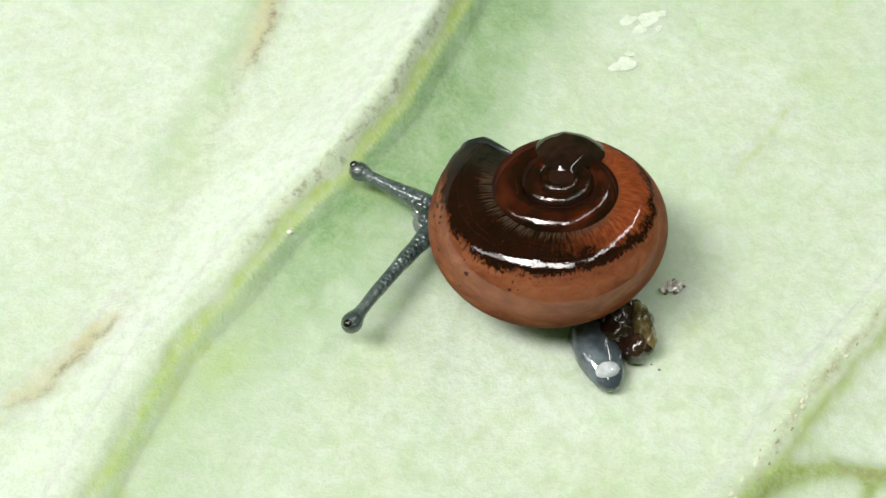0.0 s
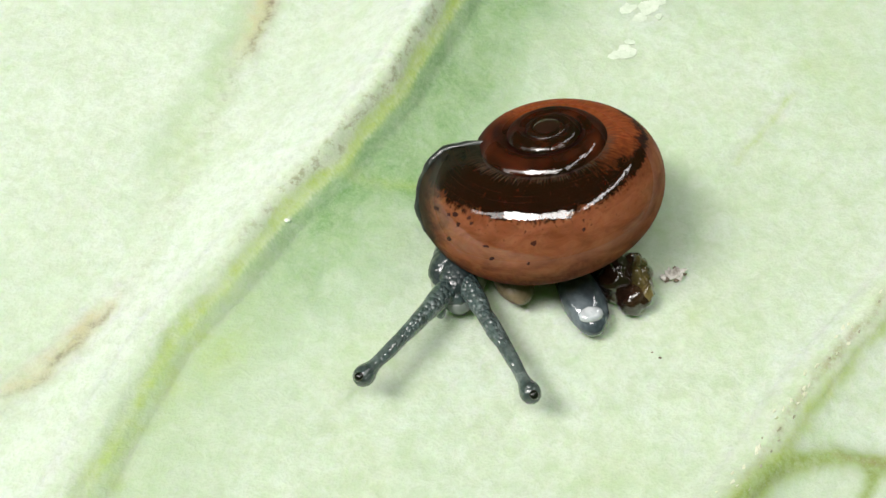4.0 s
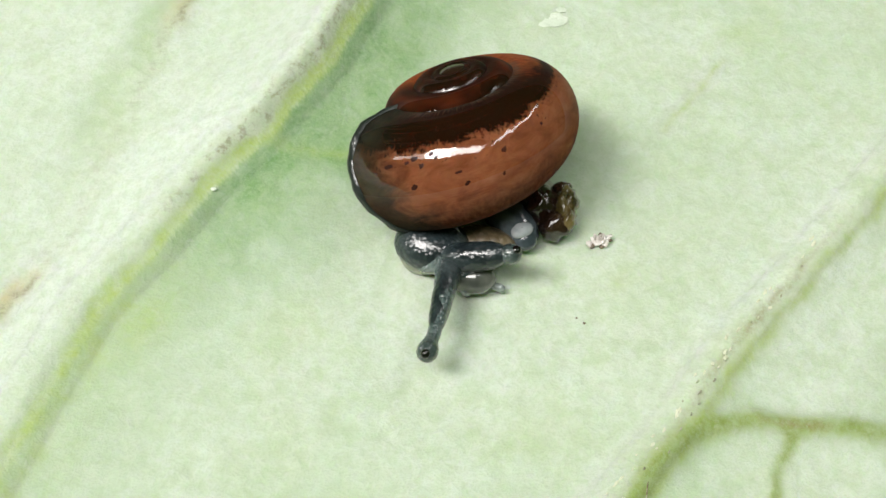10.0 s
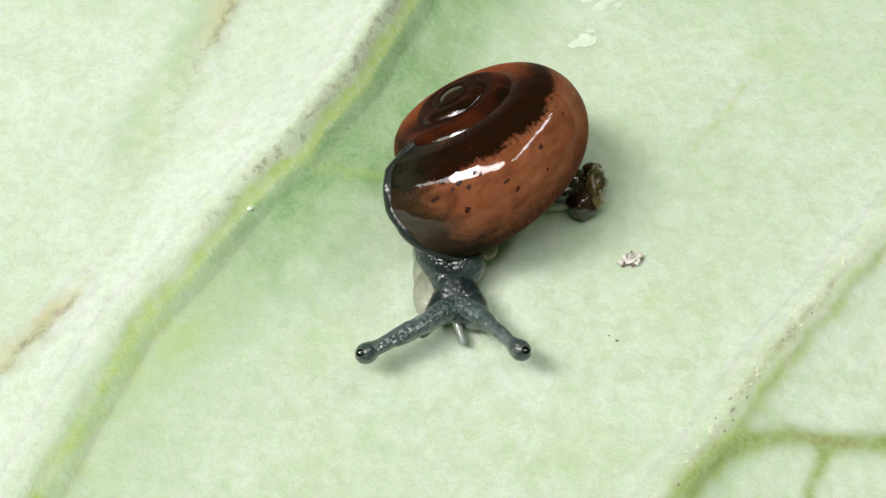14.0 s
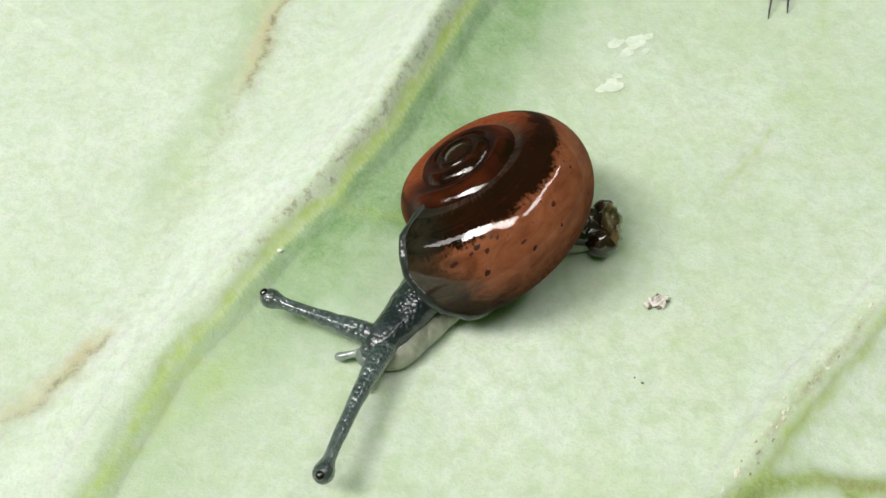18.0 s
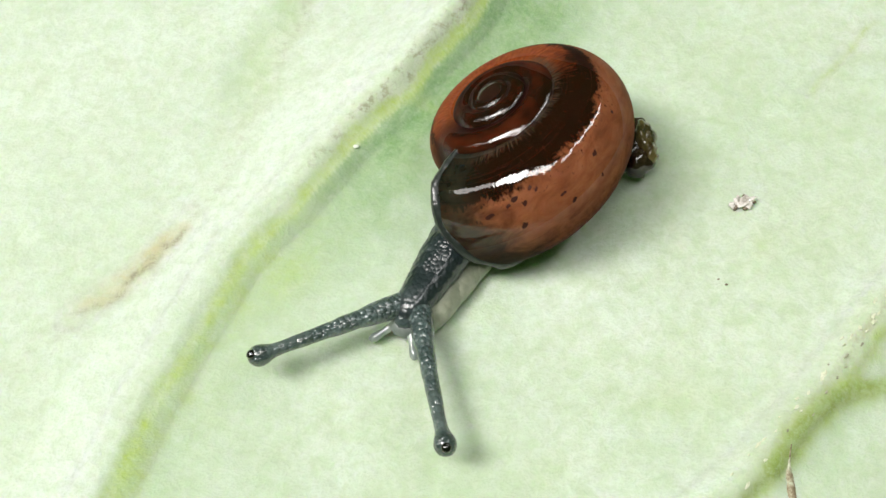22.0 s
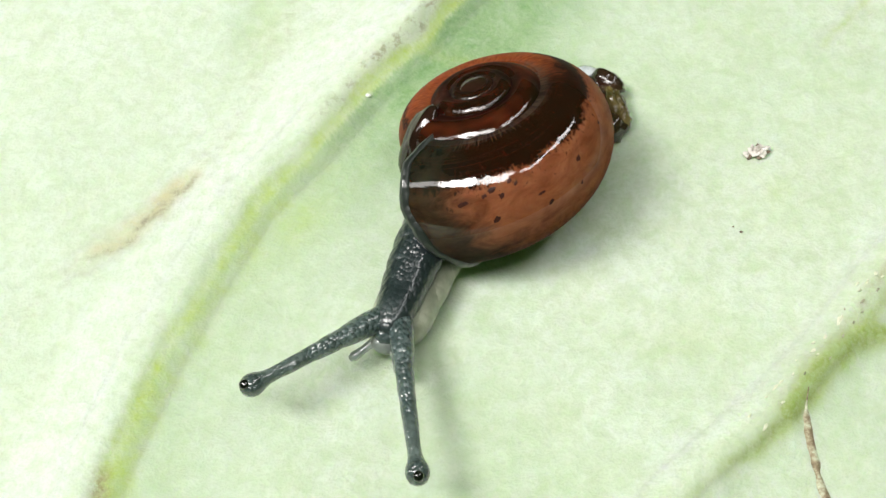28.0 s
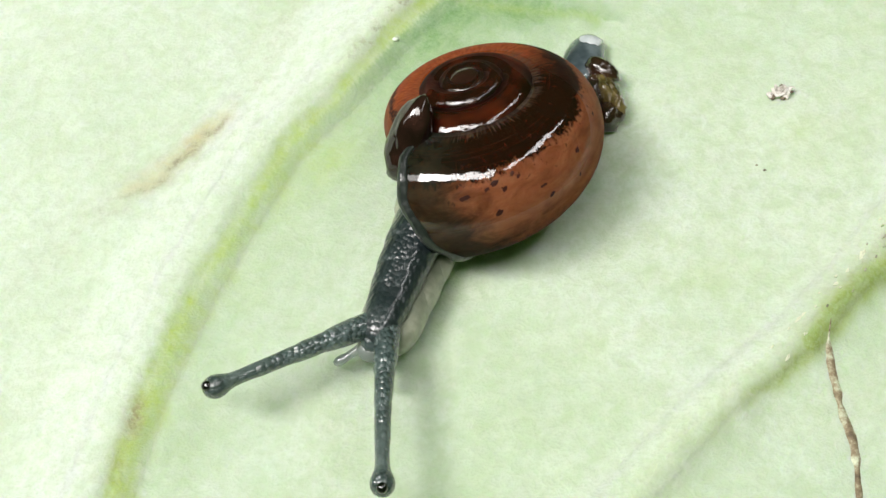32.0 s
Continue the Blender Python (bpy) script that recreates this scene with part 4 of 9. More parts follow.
def build_insect():
    """A tiny reddish-brown insect on thin dark legs, at rest on the leaf."""
    insect = new("insect")
    tagged(insect, "tiny reddish-brown insect with thin dark legs on the leaf", "insect")
    cx, cy = 10.55, 11.70
    ground = leaf_height(np.array([cx]), np.array([cy]))[0]
    for name, at, size, seed, rows in (("abdomen", (0.05, 0.35, 0.42), (0.36, 0.50, 0.32), 401, 14), ("thorax", (0.0, -0.20, 0.40), (0.22, 0.24, 0.20), 403, 12), ("head", (-0.03, -0.50, 0.36), (0.19, 0.18, 0.16), 405, 12)):
        v, f = blob(size, seed, 0.05, rows, 18)
        mesh_object(name, v + np.array([cx + at[0], cy + at[1], ground + at[2]]), f, INSECT, insect)
    for start, knee, tip in (((-0.14, -0.28, 0.36), (-0.42, -0.85, 0.50), (-0.55, -1.45, 0.02)), ((0.10, -0.30, 0.36), (0.12, -0.80, 0.46), (0.10, -1.20, 0.02)), ((-0.18, -0.15, 0.36), (-0.70, -0.10, 0.55), (-1.05, -0.25, 0.02)),
                             ((0.18, -0.15, 0.36), (0.65, -0.10, 0.55), (1.00, -0.20, 0.02)), ((-0.16, 0.0, 0.36), (-0.62, 0.45, 0.60), (-0.95, 0.90, 0.02)), ((0.16, 0.0, 0.36), (0.66, 0.45, 0.60), (1.00, 0.95, 0.02))):
        rings, a = [], np.linspace(0, 2 * math.pi, 7, endpoint=False)
        for q, radius in ((0.0, 0.050), (0.5, 0.045), (1.0, 0.046), (1.5, 0.034), (2.0, 0.020)):
            p0, p1, k = (start, knee, q) if q <= 1 else (knee, tip, q - 1)
            p = np.array(p0) * (1 - k) + np.array(p1) * k + np.array([cx, cy, ground])
            way = np.array(p1) - np.array(p0)
            side = np.cross(way, (0, 0, 1.0))
            side /= np.linalg.norm(side)
            up = np.cross(side, way / np.linalg.norm(way))
            rings.append(p + radius * (np.cos(a)[:, None] * side + np.sin(a)[:, None] * up))
        mesh_object("leg", np.array(rings).reshape(-1, 3), grid_faces(5, 7, True), INSECT_LEG, insect, "thin dark leg")


INSECT = plain_gloss("insect_shell", ((0.10, 0.030, 0.014), (0.22, 0.085, 0.040), (0.34, 0.160, 0.080)), 2400, 0.35, 0.3)
INSECT_LEG = plain_gloss("insect_leg", ((0.020, 0.018, 0.014), (0.040, 0.036, 0.028), (0.080, 0.070, 0.055)), 2400, 0.45, 0.1)
build_insect()


def motions():
    walk(moving["snail"], [
        (0, pose(0.002258, -0.000238, 0.000000, 0.0, -0.0, 0.0)),
        (1, pose(0.002257, -0.000103, 0.000000, 0.0, -0.0, 0.0)),
        (2, pose(0.002336, 0.000281, 0.000000, 0.0, -0.0, 0.0)),
        (4.5, pose(0.002146, 0.001014, 0.000000, 0.0, -0.0, 0.0)),
        (5, pose(0.002166, 0.001117, 0.000000, 0.0, -0.0, 0.0)),
        (6, pose(0.002199, 0.001549, 0.000000, 0.0, -0.0, 0.0)),
        (7, pose(0.002316, 0.001889, 0.000000, 0.0, -0.0, 0.0)),
        (8, pose(0.002200, 0.001844, 0.000000, 0.0, -0.0, 0.0)),
        (9, pose(0.002055, 0.001829, 0.000000, 0.0, -0.0, 0.0)),
        (10, pose(0.001904, 0.001832, 0.000000, 0.0, -0.0, 0.0)),
        (11, pose(0.001817, 0.001883, 0.000000, 0.0, -0.0, 0.0)),
        (12, pose(0.001682, 0.001949, 0.000000, 0.0, -0.0, 0.0)),
        (13, pose(0.001513, 0.001959, 0.000000, 0.0, -0.0, 0.0)),
        (13.5, pose(0.001452, 0.001905, 0.000000, 0.0, -0.0, 0.0)),
        (15.5, pose(0.000906, 0.001864, 0.000000, 0.0, -0.0, 0.0)),
        (16, pose(0.000947, 0.001808, 0.000000, 0.0, -0.0, 0.0)),
        (17, pose(0.000870, 0.001761, 0.000000, 0.0, -0.0, 0.0)),
        (18, pose(0.000770, 0.001636, 0.000000, 0.0, -0.0, 0.0)),
        (19, pose(0.000491, 0.001400, 0.000000, 0.0, -0.0, 0.0)),
        (20, pose(0.000392, 0.001178, 0.000000, 0.0, -0.0, 0.0)),
        (21, pose(-0.000039, 0.000905, 0.000000, 0.0, -0.0, 0.0)),
        (22, pose(-0.000461, 0.000293, 0.000000, 0.0, -0.0, 0.0)),
        (23, pose(-0.000753, -0.000250, 0.000000, 0.0, -0.0, 0.0)),
        (24, pose(-0.000948, -0.000764, 0.000000, 0.0, -0.0, 0.0)),
        (24.5, pose(-0.000995, -0.000847, 0.000000, 0.0, -0.0, 0.0)),
        (26.5, pose(-0.001391, -0.001327, -0.000042, -2.51, 2.65, 1.77)),
        (27, pose(-0.001441, -0.001427, -0.000014, -2.53, 2.49, 1.74)),
        (28, pose(-0.001610, -0.001500, -0.000003, -2.51, 2.38, 1.69)),
        (29, pose(-0.001837, -0.001840, -0.000006, -2.60, 2.56, 1.71)),
        (30, pose(-0.002000, -0.002257, 0.000031, -2.75, 2.73, 2.05)),
        (31, pose(-0.002142, -0.002623, 0.000063, -2.56, 2.56, 1.83)),
        (32, pose(-0.002519, -0.003091, 0.000074, -2.51, 2.21, 1.60))])
    walk(moving["shell"], [
        (0, pose(-0.000174, 0.000243, 0.003689, 0.8, 8.8, 129.2)),
        (1, pose(-0.000223, 0.000270, 0.003742, 2.2, 11.0, 137.6)),
        (2, pose(-0.000239, 0.000284, 0.003697, 4.7, 11.5, 146.8)),
        (4.5, pose(-0.000298, 0.000369, 0.003450, 15.2, 12.5, 175.7)),
        (5, pose(-0.000257, 0.000348, 0.003414, 15.4, 10.2, 179.4)),
        (6, pose(-0.000224, 0.000407, 0.003174, 19.6, 6.3, -173.3)),
        (7, pose(-0.000140, 0.000491, 0.003022, 23.4, 0.8, -170.5)),
        (8, pose(-0.000220, 0.000532, 0.003041, 26.4, 3.2, -168.1)),
        (9, pose(-0.000278, 0.000562, 0.003088, 29.0, 4.2, -165.2)),
        (10, pose(-0.000384, 0.000555, 0.003072, 31.5, 5.6, -158.3)),
        (11, pose(-0.000427, 0.000565, 0.003100, 33.7, 4.8, -154.1)),
        (12, pose(-0.000517, 0.000570, 0.003125, 37.5, 4.4, -147.5)),
        (13, pose(-0.000565, 0.000512, 0.003126, 36.3, 4.9, -144.0)),
        (13.5, pose(-0.000631, 0.000470, 0.003104, 36.9, 6.7, -141.1)),
        (15.5, pose(-0.000620, 0.000260, 0.003083, 31.1, 3.3, -125.8)),
        (16, pose(-0.000654, 0.000268, 0.003106, 33.0, 3.3, -124.7)),
        (17, pose(-0.000630, 0.000263, 0.003081, 31.3, 4.6, -127.7)),
        (18, pose(-0.000673, 0.000244, 0.003059, 31.8, 8.8, -130.8)),
        (19, pose(-0.000651, 0.000189, 0.003019, 29.0, 10.2, -131.2)),
        (20, pose(-0.000674, 0.000134, 0.003008, 28.3, 12.5, -130.1)),
        (21, pose(-0.000628, 0.000144, 0.002995, 27.2, 9.7, -128.8)),
        (22, pose(-0.000628, 0.000133, 0.002989, 26.9, 10.1, -128.8)),
        (23, pose(-0.000578, 0.000149, 0.003049, 24.8, 9.2, -131.9)),
        (24, pose(-0.000419, 0.000109, 0.003200, 17.8, 5.3, -132.2)),
        (24.5, pose(-0.000412, 0.000121, 0.003181, 18.3, 5.2, -132.6)),
        (26.5, pose(-0.000384, 0.000169, 0.003103, 20.3, 4.9, -134.3)),
        (27, pose(-0.000389, 0.000181, 0.003084, 20.8, 4.8, -134.7)),
        (28, pose(-0.000371, 0.000249, 0.002967, 22.5, 1.6, -133.8)),
        (29, pose(-0.000370, 0.000219, 0.003006, 21.5, 2.5, -133.6)),
        (30, pose(-0.000333, 0.000221, 0.003006, 20.4, 1.0, -133.3)),
        (31, pose(-0.000334, 0.000227, 0.002978, 20.7, 0.4, -132.1)),
        (32, pose(-0.000262, 0.000212, 0.002873, 17.9, -2.6, -128.0))])
    walk(moving["lobe"], [
        (0, pose(0.001189, -0.000493, -0.000813, 25.5, 1.6, 69.3)),
        (1, pose(0.001189, -0.000493, -0.000813, 25.5, 1.6, 69.3)),
        (2, pose(0.001189, -0.000493, -0.000813, 25.5, 1.6, 69.3)),
        (4.5, pose(0.001189, -0.000493, -0.000813, 25.5, 1.6, 69.3)),
        (5, pose(0.001189, -0.000493, -0.000813, 25.5, 1.6, 69.3)),
        (6, pose(0.001198, -0.000477, -0.000814, 26.8, 1.7, 70.2)),
        (7, pose(0.001206, -0.000460, -0.000815, 28.2, 1.8, 71.2)),
        (8, pose(0.001214, -0.000443, -0.000816, 29.5, 1.8, 72.2)),
        (9, pose(0.001222, -0.000426, -0.000817, 30.9, 1.9, 73.1)),
        (10, pose(0.001229, -0.000408, -0.000818, 32.2, 1.9, 74.1)),
        (11, pose(0.001237, -0.000391, -0.000819, 33.6, 2.0, 75.1)),
        (12, pose(0.001244, -0.000373, -0.000820, 34.9, 2.0, 76.0)),
        (13, pose(0.001250, -0.000355, -0.000822, 36.3, 2.0, 77.0)),
        (13.5, pose(0.001254, -0.000346, -0.000822, 36.9, 2.0, 77.5)),
        (15.5, pose(0.001266, -0.000310, -0.000825, 39.6, 2.1, 79.5)),
        (16, pose(0.001269, -0.000301, -0.000826, 40.3, 2.1, 80.0)),
        (17, pose(0.001274, -0.000282, -0.000828, 41.6, 2.1, 80.9)),
        (18, pose(0.001280, -0.000264, -0.000830, 42.9, 2.1, 81.9)),
        (19, pose(0.001285, -0.000245, -0.000831, 44.2, 2.1, 82.9)),
        (20, pose(0.001289, -0.000227, -0.000833, 45.6, 2.1, 83.9)),
        (21, pose(0.001293, -0.000208, -0.000835, 46.9, 2.1, 84.9)),
        (22, pose(0.001297, -0.000189, -0.000838, 48.2, 2.1, 85.9)),
        (23, pose(0.001301, -0.000170, -0.000840, 49.5, 2.1, 86.9)),
        (24, pose(0.001304, -0.000151, -0.000842, 50.8, 2.1, 87.8)),
        (24.5, pose(0.001317, -0.000159, -0.000832, 50.8, 2.1, 87.5)),
        (26.5, pose(0.001380, -0.000220, -0.000820, 50.8, 2.1, 86.0)),
        (27, pose(0.001450, -0.000300, -0.000740, 50.8, 2.1, 85.7)),
        (28, pose(0.001690, -0.000495, -0.000620, 50.8, 2.1, 85.0)),
        (29, pose(0.001920, -0.000530, -0.000500, 50.8, 2.1, 83.8)),
        (30, pose(0.002027, -0.000470, -0.000350, 50.8, 2.1, 82.1)),
        (31, pose(0.001913, -0.000280, -0.000200, 50.8, 2.1, 79.2)),
        (32, pose(0.002050, -0.000120, -0.000180, 50.8, 2.1, 76.4))])
    walk(moving["tongue"], [
        (0, pose(0, 0, 0)), (2, pose(0.00004, -0.00005, -0.00005)), (3.2, pose(0.0002, -0.00025, -0.00025, 0, 0, 0)),
        (4.5, pose(0.00025, -0.0003, -0.00062)), (6, pose(0.0002, -0.0002, -0.0008)), (32, pose(0.0002, -0.0002, -0.0008))])
    walk(moving["head"], [
        (0, pose(-0.003212, 0.001537, 0.000600, 0.0, -0.0, 114.9)),
        (1, pose(-0.003303, 0.000686, 0.000600, 0.0, -0.0, 136.7)),
        (2, pose(-0.002980, -0.000372, 0.000600, 0.0, -0.0, 141.3)),
        (4.5, pose(-0.002573, -0.002472, 0.000600, 0.0, -0.0, -148.4)),
        (5, pose(-0.002445, -0.002569, 0.000600, 0.0, -0.0, -147.5)),
        (6, pose(-0.001775, -0.003514, 0.000620, 0.0, -0.0, -113.3)),
        (7, pose(-0.001124, -0.003570, 0.000640, 0.0, -0.0, -97.4)),
        (8, pose(-0.000885, -0.003633, 0.000640, 0.0, -0.0, -97.7)),
        (9, pose(-0.000509, -0.003451, 0.000640, 0.0, -0.0, -98.9)),
        (10, pose(-0.000177, -0.003550, 0.000640, 0.0, -0.0, -103.5)),
        (11, pose(0.000018, -0.003521, 0.000640, 0.0, -0.0, -89.2)),
        (12, pose(0.000343, -0.003282, 0.000640, 0.0, -0.0, -87.5)),
        (13, pose(-0.000028, -0.003703, 0.000638, 0.0, -0.0, -112.3)),
        (13.5, pose(-0.000521, -0.004119, 0.000628, 0.0, -0.0, -115.1)),
        (15.5, pose(-0.000471, -0.004427, 0.000600, 0.0, -0.0, 172.4)),
        (16, pose(-0.000990, -0.004039, 0.000600, 0.0, -0.0, 156.4)),
        (17, pose(-0.002617, -0.003714, 0.000600, 0.0, -0.0, 125.7)),
        (18, pose(-0.002835, -0.003921, 0.000600, 0.0, -0.0, 127.2)),
        (19, pose(-0.002933, -0.004146, 0.000600, 0.0, -0.0, 140.6)),
        (20, pose(-0.002970, -0.004195, 0.000600, 0.0, -0.0, 139.8)),
        (21, pose(-0.002685, -0.004631, 0.000600, 0.0, -0.0, 149.5)),
        (22, pose(-0.002636, -0.004563, 0.000600, 0.0, -0.0, 154.4)),
        (23, pose(-0.002867, -0.004313, 0.000600, 0.0, -0.0, 146.9)),
        (24, pose(-0.002731, -0.003978, 0.000600, 0.0, -0.0, 147.5)),
        (24.5, pose(-0.002505, -0.003990, 0.000600, 0.0, -0.0, 150.2)),
        (26.5, pose(-0.002449, -0.004522, 0.000600, 0.0, -0.0, 163.8)),
        (27, pose(-0.002370, -0.004572, 0.000600, 0.0, -0.0, 163.2)),
        (28, pose(-0.002354, -0.004843, 0.000600, 0.0, -0.0, 159.5)),
        (29, pose(-0.002330, -0.004935, 0.000600, 0.0, -0.0, 164.8)),
        (30, pose(-0.002225, -0.005094, 0.000600, 0.0, -0.0, 160.6)),
        (31, pose(-0.002453, -0.005038, 0.000600, 0.0, -0.0, 154.2)),
        (32, pose(-0.002216, -0.005279, 0.000600, 0.0, -0.0, 153.4))])
    walk(moving["neck0"], [
        (0, pose(-0.001883, 0.000653, 0.001629, -25.1, -0.0, -27.4)),
        (1, pose(-0.001850, 0.000122, 0.001656, -26.2, -0.0, -19.0)),
        (2, pose(-0.001622, -0.000296, 0.001649, -25.9, -0.0, -10.4)),
        (4.5, pose(-0.000592, -0.001166, 0.001620, -24.8, 0.0, 16.5)),
        (5, pose(-0.000540, -0.001213, 0.001641, -25.7, 0.0, 20.5)),
        (6, pose(-0.001022, -0.001325, 0.001183, -38.3, -0.0, 103.6)),
        (7, pose(-0.001579, -0.001447, 0.000750, -6.5, -0.0, 169.2)),
        (8, pose(-0.001514, -0.001514, 0.000750, -6.6, -0.0, 174.4)),
        (9, pose(-0.001436, -0.001589, 0.000750, -8.1, -0.0, -175.2)),
        (10, pose(-0.001239, -0.001748, 0.000750, -8.9, -0.0, -169.4)),
        (11, pose(-0.001112, -0.001833, 0.000750, -8.2, -0.0, -169.5)),
        (12, pose(-0.000904, -0.001943, 0.000750, -10.6, -0.0, -161.8)),
        (13, pose(-0.000781, -0.001997, 0.000788, -12.7, -0.0, 175.1)),
        (13.5, pose(-0.000683, -0.002033, 0.001035, -20.1, -0.0, 141.9)),
        (15.5, pose(-0.000106, -0.002141, 0.001700, -29.5, 0.0, 76.3)),
        (16, pose(-0.000066, -0.002143, 0.001700, -29.8, 0.0, 77.6)),
        (17, pose(-0.000174, -0.002136, 0.001700, -29.6, 0.0, 74.0)),
        (18, pose(-0.000285, -0.002117, 0.001700, -29.9, 0.0, 69.4)),
        (19, pose(-0.000287, -0.002106, 0.001634, -26.5, 0.0, 68.7)),
        (20, pose(-0.000239, -0.002099, 0.001545, -22.2, 0.0, 69.0)),
        (21, pose(-0.000196, -0.002114, 0.001570, -23.2, 0.0, 71.3)),
        (22, pose(-0.000196, -0.002111, 0.001542, -21.8, 0.0, 71.2)),
        (23, pose(-0.000307, -0.002095, 0.001561, -22.5, 0.0, 68.5)),
        (24, pose(-0.000335, -0.002087, 0.001619, -24.7, 0.0, 69.3)),
        (24.5, pose(-0.000350, -0.002087, 0.001616, -24.6, 0.0, 68.8)),
        (26.5, pose(-0.000411, -0.002084, 0.001602, -24.0, 0.0, 67.2)),
        (27, pose(-0.000426, -0.002082, 0.001599, -23.9, 0.0, 66.8)),
        (28, pose(-0.000401, -0.002101, 0.001624, -25.1, 0.0, 68.2)),
        (29, pose(-0.000391, -0.002099, 0.001608, -24.3, 0.0, 68.3)),
        (30, pose(-0.000385, -0.002102, 0.001616, -24.6, 0.0, 68.8)),
        (31, pose(-0.000340, -0.002112, 0.001615, -24.6, 0.0, 70.1)),
        (32, pose(-0.000200, -0.002132, 0.001525, -20.1, 0.0, 74.4))])
    walk(moving["neck1"], [
        (0, pose(-0.001685, 0.001129, 0.001351, -32.7, -0.0, -15.1)),
        (1, pose(-0.001730, 0.000634, 0.001364, -32.5, -0.0, -4.4)),
        (2, pose(-0.001588, 0.000218, 0.001361, -33.5, 0.0, 6.6)),
        (4.5, pose(-0.000873, -0.000747, 0.001347, -29.8, 0.0, 58.5)),
        (5, pose(-0.000849, -0.000807, 0.001357, -30.2, 0.0, 60.9)),
        (6, pose(-0.001199, -0.001242, 0.001047, -25.6, -0.0, 131.6)),
        (7, pose(-0.001605, -0.001585, 0.000742, -6.5, -0.0, 169.2)),
        (8, pose(-0.001527, -0.001647, 0.000743, -6.6, -0.0, 174.4)),
        (9, pose(-0.001429, -0.001676, 0.000746, -8.1, -0.0, -175.2)),
        (10, pose(-0.001227, -0.001814, 0.000748, -8.9, -0.0, -169.4)),
        (11, pose(-0.001097, -0.001917, 0.000746, -8.2, -0.0, -169.5)),
        (12, pose(-0.000892, -0.001978, 0.000751, -10.6, -0.0, -161.8)),
        (13, pose(-0.000795, -0.002017, 0.000779, -13.3, -0.0, 176.1)),
        (13.5, pose(-0.000807, -0.002068, 0.000940, -21.1, -0.0, 153.6)),
        (15.5, pose(-0.000566, -0.002130, 0.001385, -39.0, -0.0, 109.7)),
        (16, pose(-0.000546, -0.002107, 0.001385, -37.0, -0.0, 98.4)),
        (17, pose(-0.000713, -0.002074, 0.001385, -29.8, -0.0, 94.5)),
        (18, pose(-0.000820, -0.002042, 0.001385, -29.0, -0.0, 96.2)),
        (19, pose(-0.000839, -0.002040, 0.001353, -25.4, -0.0, 99.0)),
        (20, pose(-0.000797, -0.002041, 0.001311, -21.6, -0.0, 100.0)),
        (21, pose(-0.000757, -0.002098, 0.001323, -22.3, -0.0, 106.5)),
        (22, pose(-0.000754, -0.002087, 0.001309, -21.6, -0.0, 105.4)),
        (23, pose(-0.000867, -0.002035, 0.001318, -22.5, -0.0, 100.9)),
        (24, pose(-0.000893, -0.002001, 0.001346, -25.7, -0.0, 95.5)),
        (24.5, pose(-0.000894, -0.001994, 0.001345, -26.8, -0.0, 94.8)),
        (26.5, pose(-0.000951, -0.002020, 0.001338, -25.8, -0.0, 103.0)),
        (27, pose(-0.000959, -0.002019, 0.001336, -26.1, -0.0, 103.8)),
        (28, pose(-0.000940, -0.002070, 0.001349, -26.1, -0.0, 108.8)),
        (29, pose(-0.000932, -0.002075, 0.001341, -25.2, -0.0, 110.2)),
        (30, pose(-0.000924, -0.002093, 0.001345, -25.5, -0.0, 113.1)),
        (31, pose(-0.000897, -0.002110, 0.001344, -24.3, -0.0, 111.8)),
        (32, pose(-0.000767, -0.002177, 0.001301, -20.3, -0.0, 116.6))])
